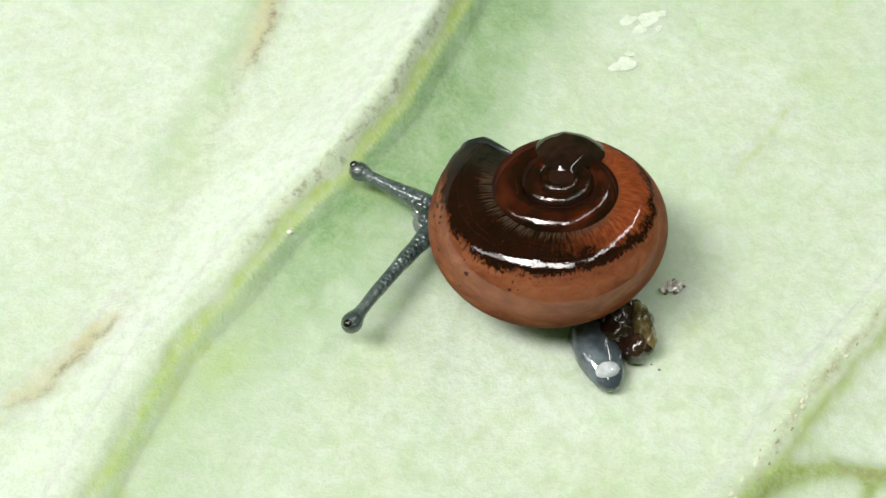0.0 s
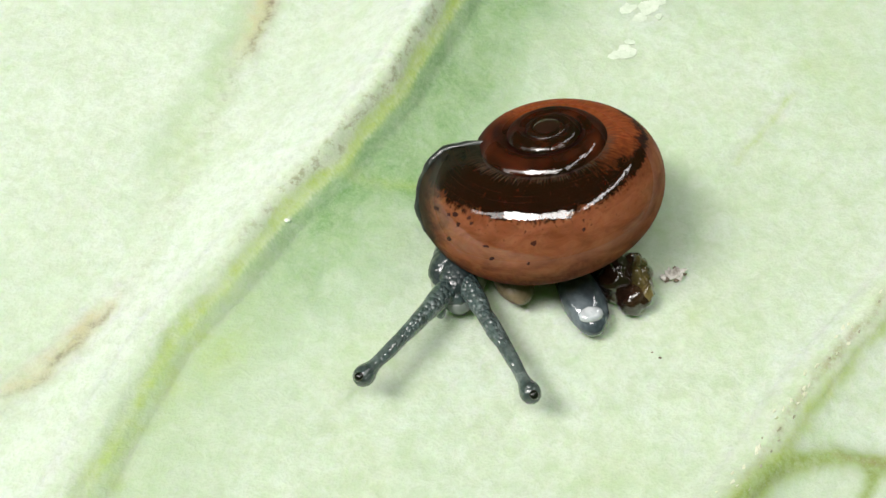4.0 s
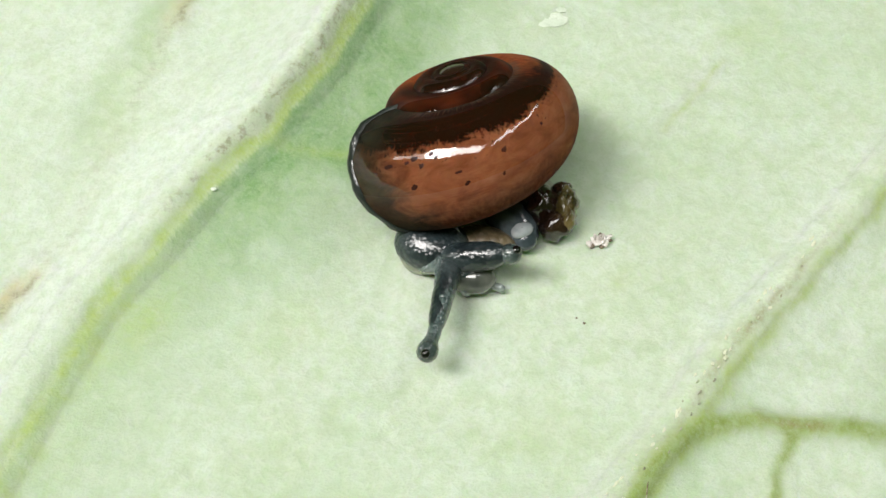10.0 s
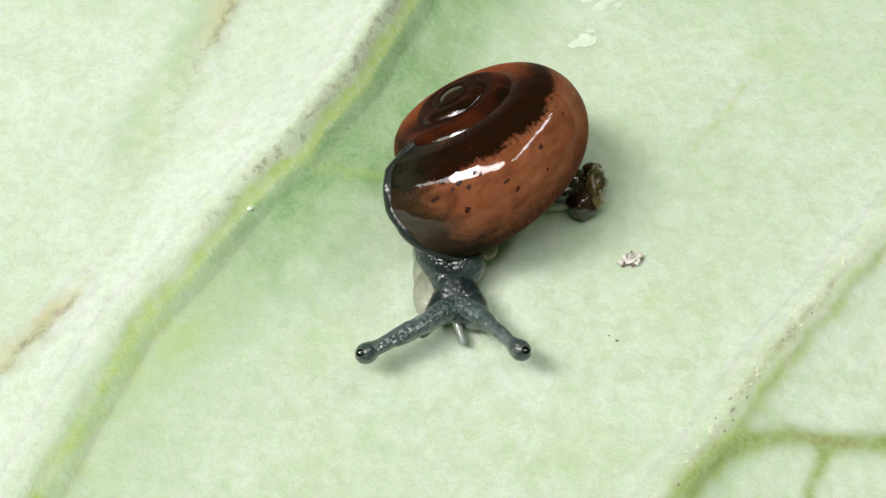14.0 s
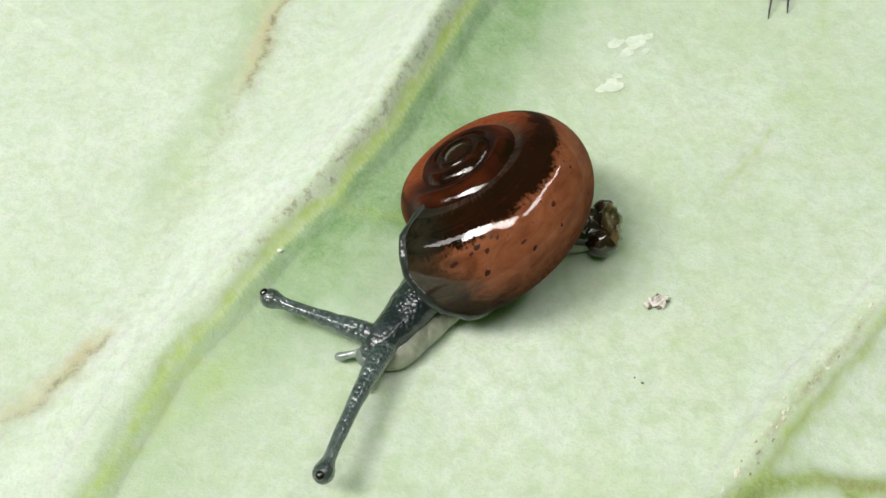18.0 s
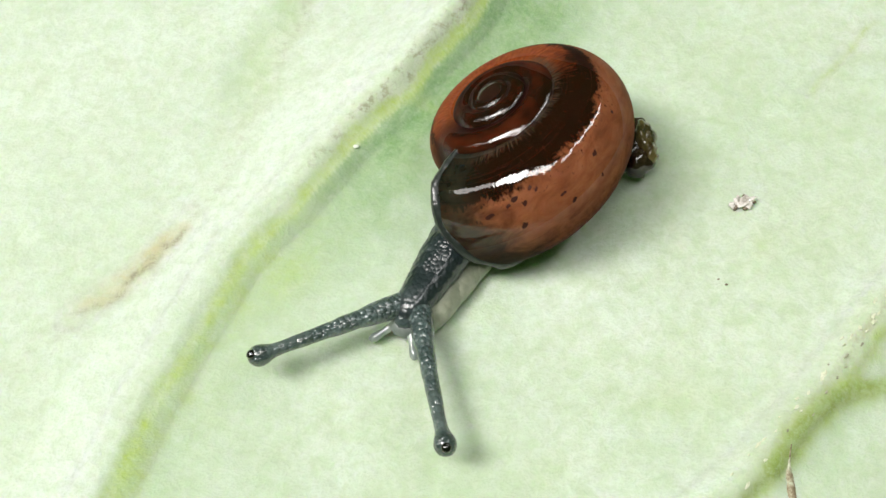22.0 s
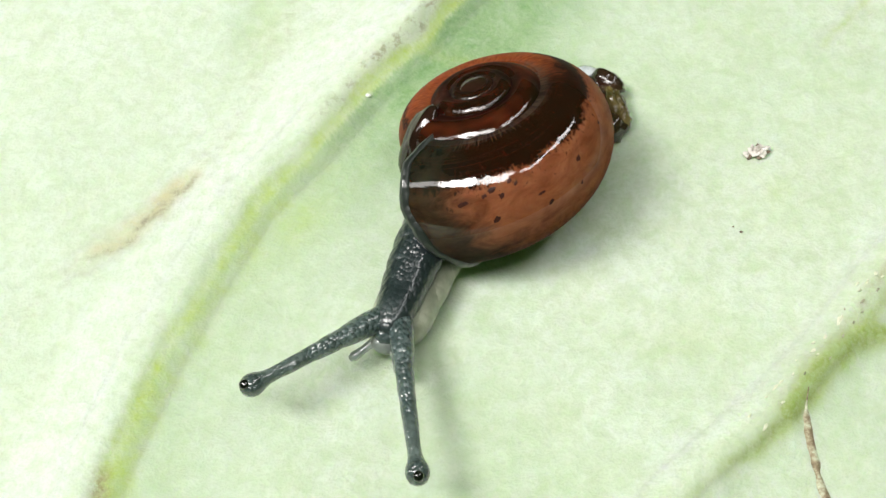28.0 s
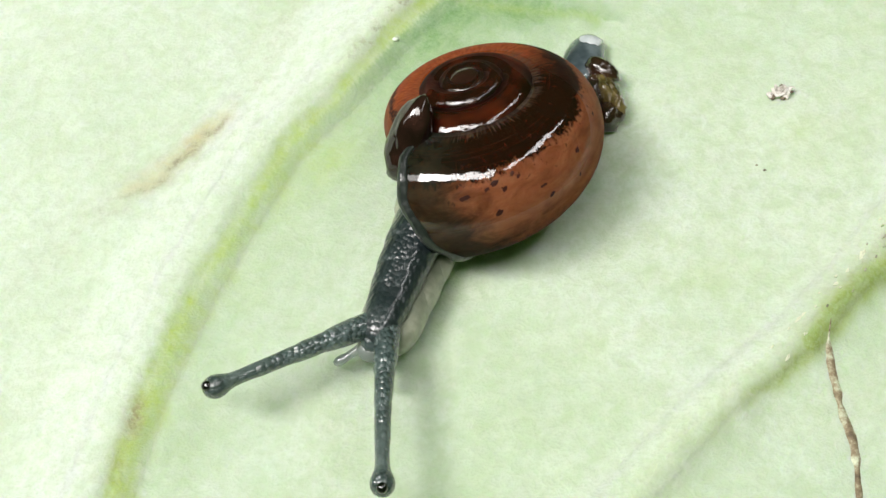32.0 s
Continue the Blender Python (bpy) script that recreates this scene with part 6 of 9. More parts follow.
    walk(moving["foot2"], [
        (0, pose(0.000182, -0.000244, 0.000269, 0.9, 0.0, 37.2)),
        (1, pose(0.000138, -0.000173, 0.000270, 0.9, 0.0, 38.7)),
        (2, pose(0.000132, -0.000155, 0.000271, 0.8, 0.0, 40.2)),
        (4.5, pose(0.000008, -0.000012, 0.000274, 0.9, 0.0, 55.5)),
        (5, pose(-0.000012, 0.000000, 0.000274, 0.9, 0.0, 58.3)),
        (6, pose(0.000466, -0.000247, 0.000252, 0.4, 0.0, 54.7)),
        (7, pose(0.000436, -0.000301, 0.000240, 0.0, 0.0, 45.6)),
        (8, pose(0.000393, -0.000204, 0.000240, 0.0, 0.0, 54.1)),
        (9, pose(0.000472, -0.000233, 0.000240, 0.0, 0.0, 55.9)),
        (10, pose(0.000504, -0.000221, 0.000240, 0.0, 0.0, 58.9)),
        (11, pose(0.000348, -0.000114, 0.000240, 0.0, 0.0, 65.7)),
        (12, pose(0.000341, -0.000074, 0.000240, 0.0, 0.0, 73.2)),
        (13, pose(0.000411, -0.000072, 0.000241, 0.0, 0.0, 75.2)),
        (13.5, pose(0.000286, 0.000021, 0.000249, 0.3, -0.0, 90.8)),
        (15.5, pose(0.000376, 0.000067, 0.000269, 0.7, -0.0, 97.5)),
        (16, pose(0.000593, 0.000125, 0.000266, 0.7, -0.0, 97.7)),
        (17, pose(0.000451, 0.000086, 0.000267, 0.8, -0.0, 97.3)),
        (18, pose(0.000319, 0.000072, 0.000269, 0.8, -0.0, 100.5)),
        (19, pose(0.000258, 0.000064, 0.000270, 0.8, -0.0, 102.1)),
        (20, pose(0.000228, 0.000076, 0.000270, 0.8, -0.0, 106.7)),
        (21, pose(0.000152, 0.000054, 0.000272, 0.8, -0.0, 109.5)),
        (22, pose(0.000166, 0.000072, 0.000271, 0.8, -0.0, 112.5)),
        (23, pose(0.000278, 0.000164, 0.000270, 0.7, -0.0, 119.5)),
        (24, pose(0.000525, 0.000361, 0.000266, 0.6, -0.0, 123.2)),
        (24.5, pose(0.000645, 0.000424, 0.000265, 0.6, -0.0, 121.6)),
        (26.5, pose(0.000567, 0.000481, 0.000266, 0.6, -0.0, 129.7)),
        (27, pose(0.000596, 0.000503, 0.000266, 0.6, -0.0, 129.6)),
        (28, pose(0.000421, 0.000340, 0.000268, 0.6, -0.0, 128.3)),
        (29, pose(0.000488, 0.000413, 0.000267, 0.6, -0.0, 129.8)),
        (30, pose(0.000431, 0.000386, 0.000268, 0.6, -0.0, 131.4)),
        (31, pose(0.000389, 0.000331, 0.000268, 0.6, -0.0, 129.7)),
        (32, pose(0.000305, 0.000253, 0.000269, 0.6, -0.0, 129.0))])
    walk(moving["foot3"], [
        (0, pose(-0.000132, 0.000187, 0.000278, 0.9, 0.0, 34.8)),
        (1, pose(-0.000191, 0.000243, 0.000279, 1.0, 0.0, 38.0)),
        (2, pose(-0.000235, 0.000261, 0.000279, 0.9, 0.0, 42.6)),
        (4.5, pose(-0.000554, 0.000309, 0.000284, 0.9, 0.0, 66.4)),
        (5, pose(-0.000583, 0.000280, 0.000284, 0.9, 0.0, 70.3)),
        (6, pose(-0.000022, -0.000004, 0.000257, 0.6, 0.0, 74.7)),
        (7, pose(-0.000028, -0.000005, 0.000240, 0.0, 0.0, 74.8)),
        (8, pose(-0.000099, 0.000011, 0.000240, 0.0, 0.0, 85.3)),
        (9, pose(0.000003, -0.000012, 0.000240, 0.0, 0.0, 76.0)),
        (10, pose(0.000018, -0.000014, 0.000240, 0.0, 0.0, 76.8)),
        (11, pose(-0.000171, -0.000007, 0.000240, 0.0, -0.0, 97.1)),
        (12, pose(-0.000166, -0.000012, 0.000240, 0.0, -0.0, 98.1)),
        (13, pose(-0.000125, -0.000006, 0.000241, 0.1, -0.0, 96.4)),
        (13.5, pose(-0.000270, -0.000111, 0.000252, 0.4, -0.0, 118.7)),
        (15.5, pose(-0.000305, -0.000119, 0.000279, 0.9, -0.0, 114.4)),
        (16, pose(-0.000049, -0.000026, 0.000275, 0.9, -0.0, 110.3)),
        (17, pose(-0.000210, -0.000091, 0.000278, 1.0, -0.0, 116.7)),
        (18, pose(-0.000343, -0.000167, 0.000280, 1.1, -0.0, 122.9)),
        (19, pose(-0.000419, -0.000205, 0.000282, 1.1, -0.0, 125.7)),
        (20, pose(-0.000433, -0.000245, 0.000282, 1.1, -0.0, 129.3)),
        (21, pose(-0.000503, -0.000313, 0.000284, 1.1, -0.0, 132.2)),
        (22, pose(-0.000469, -0.000305, 0.000283, 1.1, -0.0, 132.3)),
        (23, pose(-0.000335, -0.000252, 0.000280, 0.9, -0.0, 130.2)),
        (24, pose(-0.000072, -0.000060, 0.000275, 0.8, -0.0, 128.1)),
        (24.5, pose(0.000031, 0.000018, 0.000274, 0.7, -0.0, 125.8)),
        (26.5, pose(-0.000041, -0.000039, 0.000275, 0.7, -0.0, 131.6)),
        (27, pose(-0.000022, -0.000022, 0.000274, 0.7, -0.0, 131.2)),
        (28, pose(-0.000206, -0.000178, 0.000277, 0.8, -0.0, 131.4)),
        (29, pose(-0.000151, -0.000135, 0.000276, 0.7, -0.0, 132.0)),
        (30, pose(-0.000200, -0.000187, 0.000277, 0.7, -0.0, 133.5)),
        (31, pose(-0.000244, -0.000225, 0.000278, 0.8, -0.0, 133.3)),
        (32, pose(-0.000329, -0.000311, 0.000280, 0.8, -0.0, 135.0))])
    walk(moving["foot4"], [
        (0, pose(-0.000424, 0.000633, 0.000287, 1.1, 0.0, 31.6)),
        (1, pose(-0.000515, 0.000663, 0.000288, 1.0, 0.0, 37.1)),
        (2, pose(-0.000619, 0.000661, 0.000288, 1.0, 0.0, 45.4)),
        (4.5, pose(-0.001173, 0.000497, 0.000295, 1.0, 0.0, 80.3)),
        (5, pose(-0.001203, 0.000422, 0.000295, 1.0, 0.0, 84.5)),
        (6, pose(-0.000554, -0.000024, 0.000263, 0.6, -0.0, 112.7)),
        (7, pose(-0.000554, -0.000084, 0.000240, 0.0, -0.0, 123.5)),
        (8, pose(-0.000597, -0.000158, 0.000240, 0.0, -0.0, 129.7)),
        (9, pose(-0.000497, -0.000066, 0.000240, 0.0, -0.0, 119.9)),
        (10, pose(-0.000489, -0.000082, 0.000240, 0.0, -0.0, 123.3)),
        (11, pose(-0.000600, -0.000299, 0.000240, 0.0, -0.0, 144.8)),
        (12, pose(-0.000585, -0.000281, 0.000240, 0.0, -0.0, 144.2)),
        (13, pose(-0.000591, -0.000250, 0.000242, 0.1, -0.0, 140.1)),
        (13.5, pose(-0.000655, -0.000526, 0.000256, 0.3, -0.0, 153.1)),
        (15.5, pose(-0.000839, -0.000566, 0.000292, 1.1, -0.0, 146.6)),
        (16, pose(-0.000605, -0.000369, 0.000286, 1.1, -0.0, 136.2)),
        (17, pose(-0.000682, -0.000570, 0.000291, 1.1, -0.0, 154.5)),
        (18, pose(-0.000779, -0.000702, 0.000294, 1.1, -0.0, 162.4)),
        (19, pose(-0.000823, -0.000793, 0.000297, 1.1, -0.0, 166.1)),
        (20, pose(-0.000797, -0.000865, 0.000297, 1.2, -0.0, 170.0)),
        (21, pose(-0.000827, -0.000973, 0.000300, 1.1, -0.0, 175.8)),
        (22, pose(-0.000815, -0.000941, 0.000299, 1.2, -0.0, 171.7)),
        (23, pose(-0.000806, -0.000817, 0.000294, 1.3, -0.0, 156.6)),
        (24, pose(-0.000608, -0.000554, 0.000286, 1.0, -0.0, 139.4)),
        (24.5, pose(-0.000539, -0.000446, 0.000284, 0.9, -0.0, 134.2)),
        (26.5, pose(-0.000622, -0.000589, 0.000286, 1.0, -0.0, 136.2)),
        (27, pose(-0.000617, -0.000573, 0.000285, 0.9, -0.0, 135.1)),
        (28, pose(-0.000786, -0.000748, 0.000290, 1.1, -0.0, 139.0)),
        (29, pose(-0.000754, -0.000723, 0.000289, 1.1, -0.0, 138.2)),
        (30, pose(-0.000797, -0.000796, 0.000290, 1.1, -0.0, 139.0)),
        (31, pose(-0.000816, -0.000843, 0.000292, 1.2, -0.0, 144.0)),
        (32, pose(-0.000855, -0.000972, 0.000295, 1.3, -0.0, 154.0))])
    walk(moving["foot5"], [
        (0, pose(-0.000686, 0.001098, 0.000297, 1.2, 0.0, 27.0)),
        (1, pose(-0.000830, 0.001090, 0.000298, 1.2, 0.0, 35.9)),
        (2, pose(-0.001026, 0.001037, 0.000298, 1.1, 0.0, 49.1)),
        (4.5, pose(-0.001818, 0.000520, 0.000306, 1.0, -0.0, 108.9)),
        (5, pose(-0.001838, 0.000400, 0.000305, 1.0, -0.0, 106.7)),
        (6, pose(-0.000970, -0.000367, 0.000269, 0.5, -0.0, 142.9)),
        (7, pose(-0.000934, -0.000484, 0.000240, 0.0, -0.0, 146.6)),
        (8, pose(-0.000926, -0.000585, 0.000240, 0.0, -0.0, 151.3)),
        (9, pose(-0.000838, -0.000447, 0.000240, 0.0, -0.0, 151.7)),
        (10, pose(-0.000795, -0.000501, 0.000240, 0.0, -0.0, 158.5)),
        (11, pose(-0.000809, -0.000792, 0.000240, 0.0, -0.0, 165.4)),
        (12, pose(-0.000759, -0.000762, 0.000240, 0.0, -0.0, 170.7)),
        (13, pose(-0.000788, -0.000748, 0.000242, 0.0, -0.0, 170.8)),
        (13.5, pose(-0.000811, -0.001082, 0.000259, 0.3, -0.0, 173.4)),
        (15.5, pose(-0.001037, -0.001236, 0.000305, 0.9, -0.0, 177.3)),
        (16, pose(-0.000889, -0.000949, 0.000299, 1.0, -0.0, 171.2)),
        (17, pose(-0.000769, -0.001244, 0.000303, 0.9, -0.0, -174.6)),
        (18, pose(-0.000810, -0.001402, 0.000307, 0.8, -0.0, 171.8)),
        (19, pose(-0.000880, -0.001501, 0.000308, 0.6, -0.0, 154.6)),
        (20, pose(-0.000873, -0.001563, 0.000309, 0.4, -0.0, 147.4)),
        (21, pose(-0.000946, -0.001687, 0.000310, 0.3, -0.0, 151.2)),
        (22, pose(-0.000931, -0.001643, 0.000309, 0.4, -0.0, 151.3)),
        (23, pose(-0.000975, -0.001516, 0.000309, 0.5, -0.0, 151.1)),
        (24, pose(-0.000938, -0.001190, 0.000303, 1.5, -0.0, 169.2)),
        (24.5, pose(-0.000954, -0.001044, 0.000299, 1.6, -0.0, 164.6)),
        (26.5, pose(-0.001069, -0.001238, 0.000307, 1.3, -0.0, 158.2)),
        (27, pose(-0.001092, -0.001218, 0.000307, 1.4, -0.0, 157.8)),
        (28, pose(-0.001148, -0.001463, 0.000309, 0.6, -0.0, 162.5)),
        (29, pose(-0.001145, -0.001451, 0.000309, 0.6, -0.0, 163.2)),
        (30, pose(-0.001177, -0.001543, 0.000309, 0.3, -0.0, 165.2)),
        (31, pose(-0.001133, -0.001613, 0.000309, 0.3, -0.0, 160.7)),
        (32, pose(-0.001057, -0.001787, 0.000310, 0.3, -0.0, 163.5))])
    walk(moving["foot6"], [
        (0, pose(-0.000956, 0.001508, 0.000309, 1.0, 0.0, 74.3)),
        (1, pose(-0.001171, 0.001417, 0.000309, 1.0, -0.0, 94.6)),
        (2, pose(-0.001448, 0.001295, 0.000309, 1.1, -0.0, 116.3)),
        (4.5, pose(-0.002046, -0.000017, 0.000312, 0.5, -0.0, 166.8)),
        (5, pose(-0.002060, -0.000111, 0.000312, 0.5, -0.0, 170.1)),
        (6, pose(-0.001238, -0.000843, 0.000273, 0.4, -0.0, 155.5)),
        (7, pose(-0.001198, -0.000975, 0.000240, 0.0, -0.0, 156.4)),
        (8, pose(-0.001152, -0.001078, 0.000240, 0.0, -0.0, 159.0)),
        (9, pose(-0.001026, -0.000933, 0.000240, 0.0, -0.0, 163.1)),
        (10, pose(-0.000928, -0.001014, 0.000240, 0.0, -0.0, 169.7)),
        (11, pose(-0.000898, -0.001323, 0.000240, 0.0, -0.0, 173.7)),
        (12, pose(-0.000787, -0.001277, 0.000240, 0.0, -0.0, -178.6)),
        (13, pose(-0.000830, -0.001289, 0.000243, 0.0, -0.0, 175.4)),
        (13.5, pose(-0.000860, -0.001659, 0.000261, 0.2, -0.0, 169.1)),
        (15.5, pose(-0.000924, -0.001931, 0.000312, 0.5, -0.0, -166.3)),
        (16, pose(-0.000887, -0.001607, 0.000309, 0.7, -0.0, -177.9)),
        (17, pose(-0.000941, -0.001852, 0.000311, 0.5, -0.0, 141.3)),
        (18, pose(-0.001188, -0.001981, 0.000312, 0.4, -0.0, 142.7)),
        (19, pose(-0.001311, -0.002096, 0.000313, 0.3, -0.0, 144.0)),
        (20, pose(-0.001316, -0.002156, 0.000314, 0.3, -0.0, 143.3)),
        (21, pose(-0.001311, -0.002350, 0.000314, 0.3, -0.0, 151.2)),
        (22, pose(-0.001287, -0.002294, 0.000314, 0.3, -0.0, 151.3)),
        (23, pose(-0.001372, -0.002143, 0.000314, 0.3, -0.0, 147.6)),
        (24, pose(-0.001239, -0.001832, 0.000312, 0.4, -0.0, 147.4)),
        (24.5, pose(-0.001188, -0.001723, 0.000311, 0.5, -0.0, 152.1)),
        (26.5, pose(-0.001360, -0.001984, 0.000313, 0.3, -0.0, 158.6)),
        (27, pose(-0.001360, -0.001983, 0.000313, 0.3, -0.0, 160.6)),
        (28, pose(-0.001399, -0.002238, 0.000314, 0.3, -0.0, 162.0)),
        (29, pose(-0.001396, -0.002255, 0.000314, 0.3, -0.0, 162.7)),
        (30, pose(-0.001395, -0.002368, 0.000314, 0.3, -0.0, 165.2)),
        (31, pose(-0.001412, -0.002409, 0.000314, 0.3, -0.0, 160.7)),
        (32, pose(-0.001298, -0.002600, 0.000314, 0.2, -0.0, 163.5))])
    walk(moving["foot7"], [
        (0, pose(-0.001489, 0.001519, 0.000315, 0.5, 0.0, 88.9)),
        (1, pose(-0.001675, 0.001251, 0.000315, 0.5, -0.0, 108.2)),
        (2, pose(-0.001806, 0.000871, 0.000315, 0.5, -0.0, 139.8)),
        (4.5, pose(-0.002194, -0.000648, 0.000316, 0.3, -0.0, 166.8)),
        (5, pose(-0.002169, -0.000739, 0.000316, 0.3, -0.0, 170.1)),
        (6, pose(-0.001436, -0.001354, 0.000277, 0.4, -0.0, 160.2)),
        (7, pose(-0.001425, -0.001485, 0.000240, 0.0, -0.0, 155.2)),
        (8, pose(-0.001344, -0.001586, 0.000240, 0.0, -0.0, 159.5)),
        (9, pose(-0.001164, -0.001436, 0.000240, 0.0, -0.0, 165.3)),
        (10, pose(-0.001009, -0.001539, 0.000240, 0.0, -0.0, 171.5)),
        (11, pose(-0.000943, -0.001860, 0.000240, 0.0, -0.0, 175.3)),
        (12, pose(-0.000774, -0.001794, 0.000240, 0.0, -0.0, -178.6)),
        (13, pose(-0.000874, -0.001830, 0.000243, 0.0, -0.0, 175.4)),
        (13.5, pose(-0.000974, -0.002228, 0.000263, 0.1, -0.0, 168.7)),
        (15.5, pose(-0.000756, -0.002621, 0.000316, 0.3, -0.0, -166.3)),
        (16, pose(-0.000867, -0.002269, 0.000315, 0.4, -0.0, -178.3)),
        (17, pose(-0.001373, -0.002390, 0.000316, 0.3, -0.0, 141.3)),
        (18, pose(-0.001618, -0.002545, 0.000316, 0.3, -0.0, 142.7)),
        (19, pose(-0.001742, -0.002690, 0.000317, 0.3, -0.0, 144.0)),
        (20, pose(-0.001758, -0.002749, 0.000317, 0.2, -0.0, 143.3)),
        (21, pose(-0.001676, -0.003013, 0.000317, 0.2, -0.0, 151.2)),
        (22, pose(-0.001643, -0.002944, 0.000317, 0.2, -0.0, 151.3)),
        (23, pose(-0.001770, -0.002770, 0.000317, 0.2, -0.0, 147.6)),
        (24, pose(-0.001633, -0.002447, 0.000316, 0.3, -0.0, 147.4)),
        (24.5, pose(-0.001532, -0.002374, 0.000316, 0.3, -0.0, 152.1)),
        (26.5, pose(-0.001652, -0.002729, 0.000317, 0.2, -0.0, 158.6)),
        (27, pose(-0.001629, -0.002749, 0.000317, 0.2, -0.0, 160.6)),
        (28, pose(-0.001650, -0.003012, 0.000317, 0.2, -0.0, 162.0)),
        (29, pose(-0.001646, -0.003059, 0.000317, 0.2, -0.0, 162.7)),
        (30, pose(-0.001612, -0.003193, 0.000317, 0.2, -0.0, 165.2)),
        (31, pose(-0.001691, -0.003204, 0.000317, 0.2, -0.0, 160.7)),
        (32, pose(-0.001540, -0.003414, 0.000317, 0.2, -0.0, 163.5))])
    walk(moving["foot8"], [
        (0, pose(-0.002023, 0.001529, 0.000320, 0.5, 0.0, 88.9)),
        (1, pose(-0.002179, 0.001085, 0.000320, 0.5, -0.0, 108.2)),
        (2, pose(-0.002164, 0.000447, 0.000320, 0.5, -0.0, 139.8)),
        (4.5, pose(-0.002342, -0.001279, 0.000320, 0.3, -0.0, 166.8)),
        (5, pose(-0.002278, -0.001368, 0.000320, 0.3, -0.0, 170.1)),
        (6, pose(-0.001622, -0.001871, 0.000280, 0.3, -0.0, 160.2)),
        (7, pose(-0.001659, -0.001991, 0.000240, 0.0, -0.0, 155.2)),
        (8, pose(-0.001534, -0.002095, 0.000240, 0.0, -0.0, 159.5)),
        (9, pose(-0.001297, -0.001941, 0.000240, 0.0, -0.0, 165.3)),
        (10, pose(-0.001087, -0.002065, 0.000240, 0.0, -0.0, 171.5)),
        (11, pose(-0.000987, -0.002398, 0.000240, 0.0, -0.0, 175.3)),
        (12, pose(-0.000762, -0.002311, 0.000240, 0.0, -0.0, -178.6)),
        (13, pose(-0.000917, -0.002371, 0.000243, 0.0, -0.0, 175.4)),
        (13.5, pose(-0.001089, -0.002798, 0.000264, 0.1, -0.0, 168.7)),
        (15.5, pose(-0.000588, -0.003311, 0.000320, 0.3, -0.0, -166.3)),
        (16, pose(-0.000847, -0.002930, 0.000320, 0.4, -0.0, -178.3)),
        (17, pose(-0.001804, -0.002928, 0.000320, 0.3, -0.0, 141.3)),
        (18, pose(-0.002047, -0.003109, 0.000320, 0.3, -0.0, 142.7)),
        (19, pose(-0.002173, -0.003284, 0.000320, 0.3, -0.0, 144.0)),
        (20, pose(-0.002200, -0.003342, 0.000320, 0.2, -0.0, 143.3)),
        (21, pose(-0.002041, -0.003676, 0.000320, 0.2, -0.0, 151.2)),
        (22, pose(-0.001999, -0.003594, 0.000320, 0.2, -0.0, 151.3)),
        (23, pose(-0.002167, -0.003397, 0.000320, 0.2, -0.0, 147.6)),
        (24, pose(-0.002027, -0.003063, 0.000320, 0.3, -0.0, 147.4)),
        (24.5, pose(-0.001876, -0.003025, 0.000320, 0.3, -0.0, 152.1)),
        (26.5, pose(-0.001944, -0.003475, 0.000320, 0.2, -0.0, 158.6)),
        (27, pose(-0.001898, -0.003514, 0.000320, 0.2, -0.0, 160.6)),
        (28, pose(-0.001901, -0.003786, 0.000320, 0.2, -0.0, 162.0)),
        (29, pose(-0.001896, -0.003862, 0.000320, 0.2, -0.0, 162.7)),
        (30, pose(-0.001829, -0.004018, 0.000320, 0.2, -0.0, 165.2)),
        (31, pose(-0.001970, -0.004000, 0.000320, 0.2, -0.0, 160.7)),
        (32, pose(-0.001781, -0.004227, 0.000320, 0.2, -0.0, 163.5))])
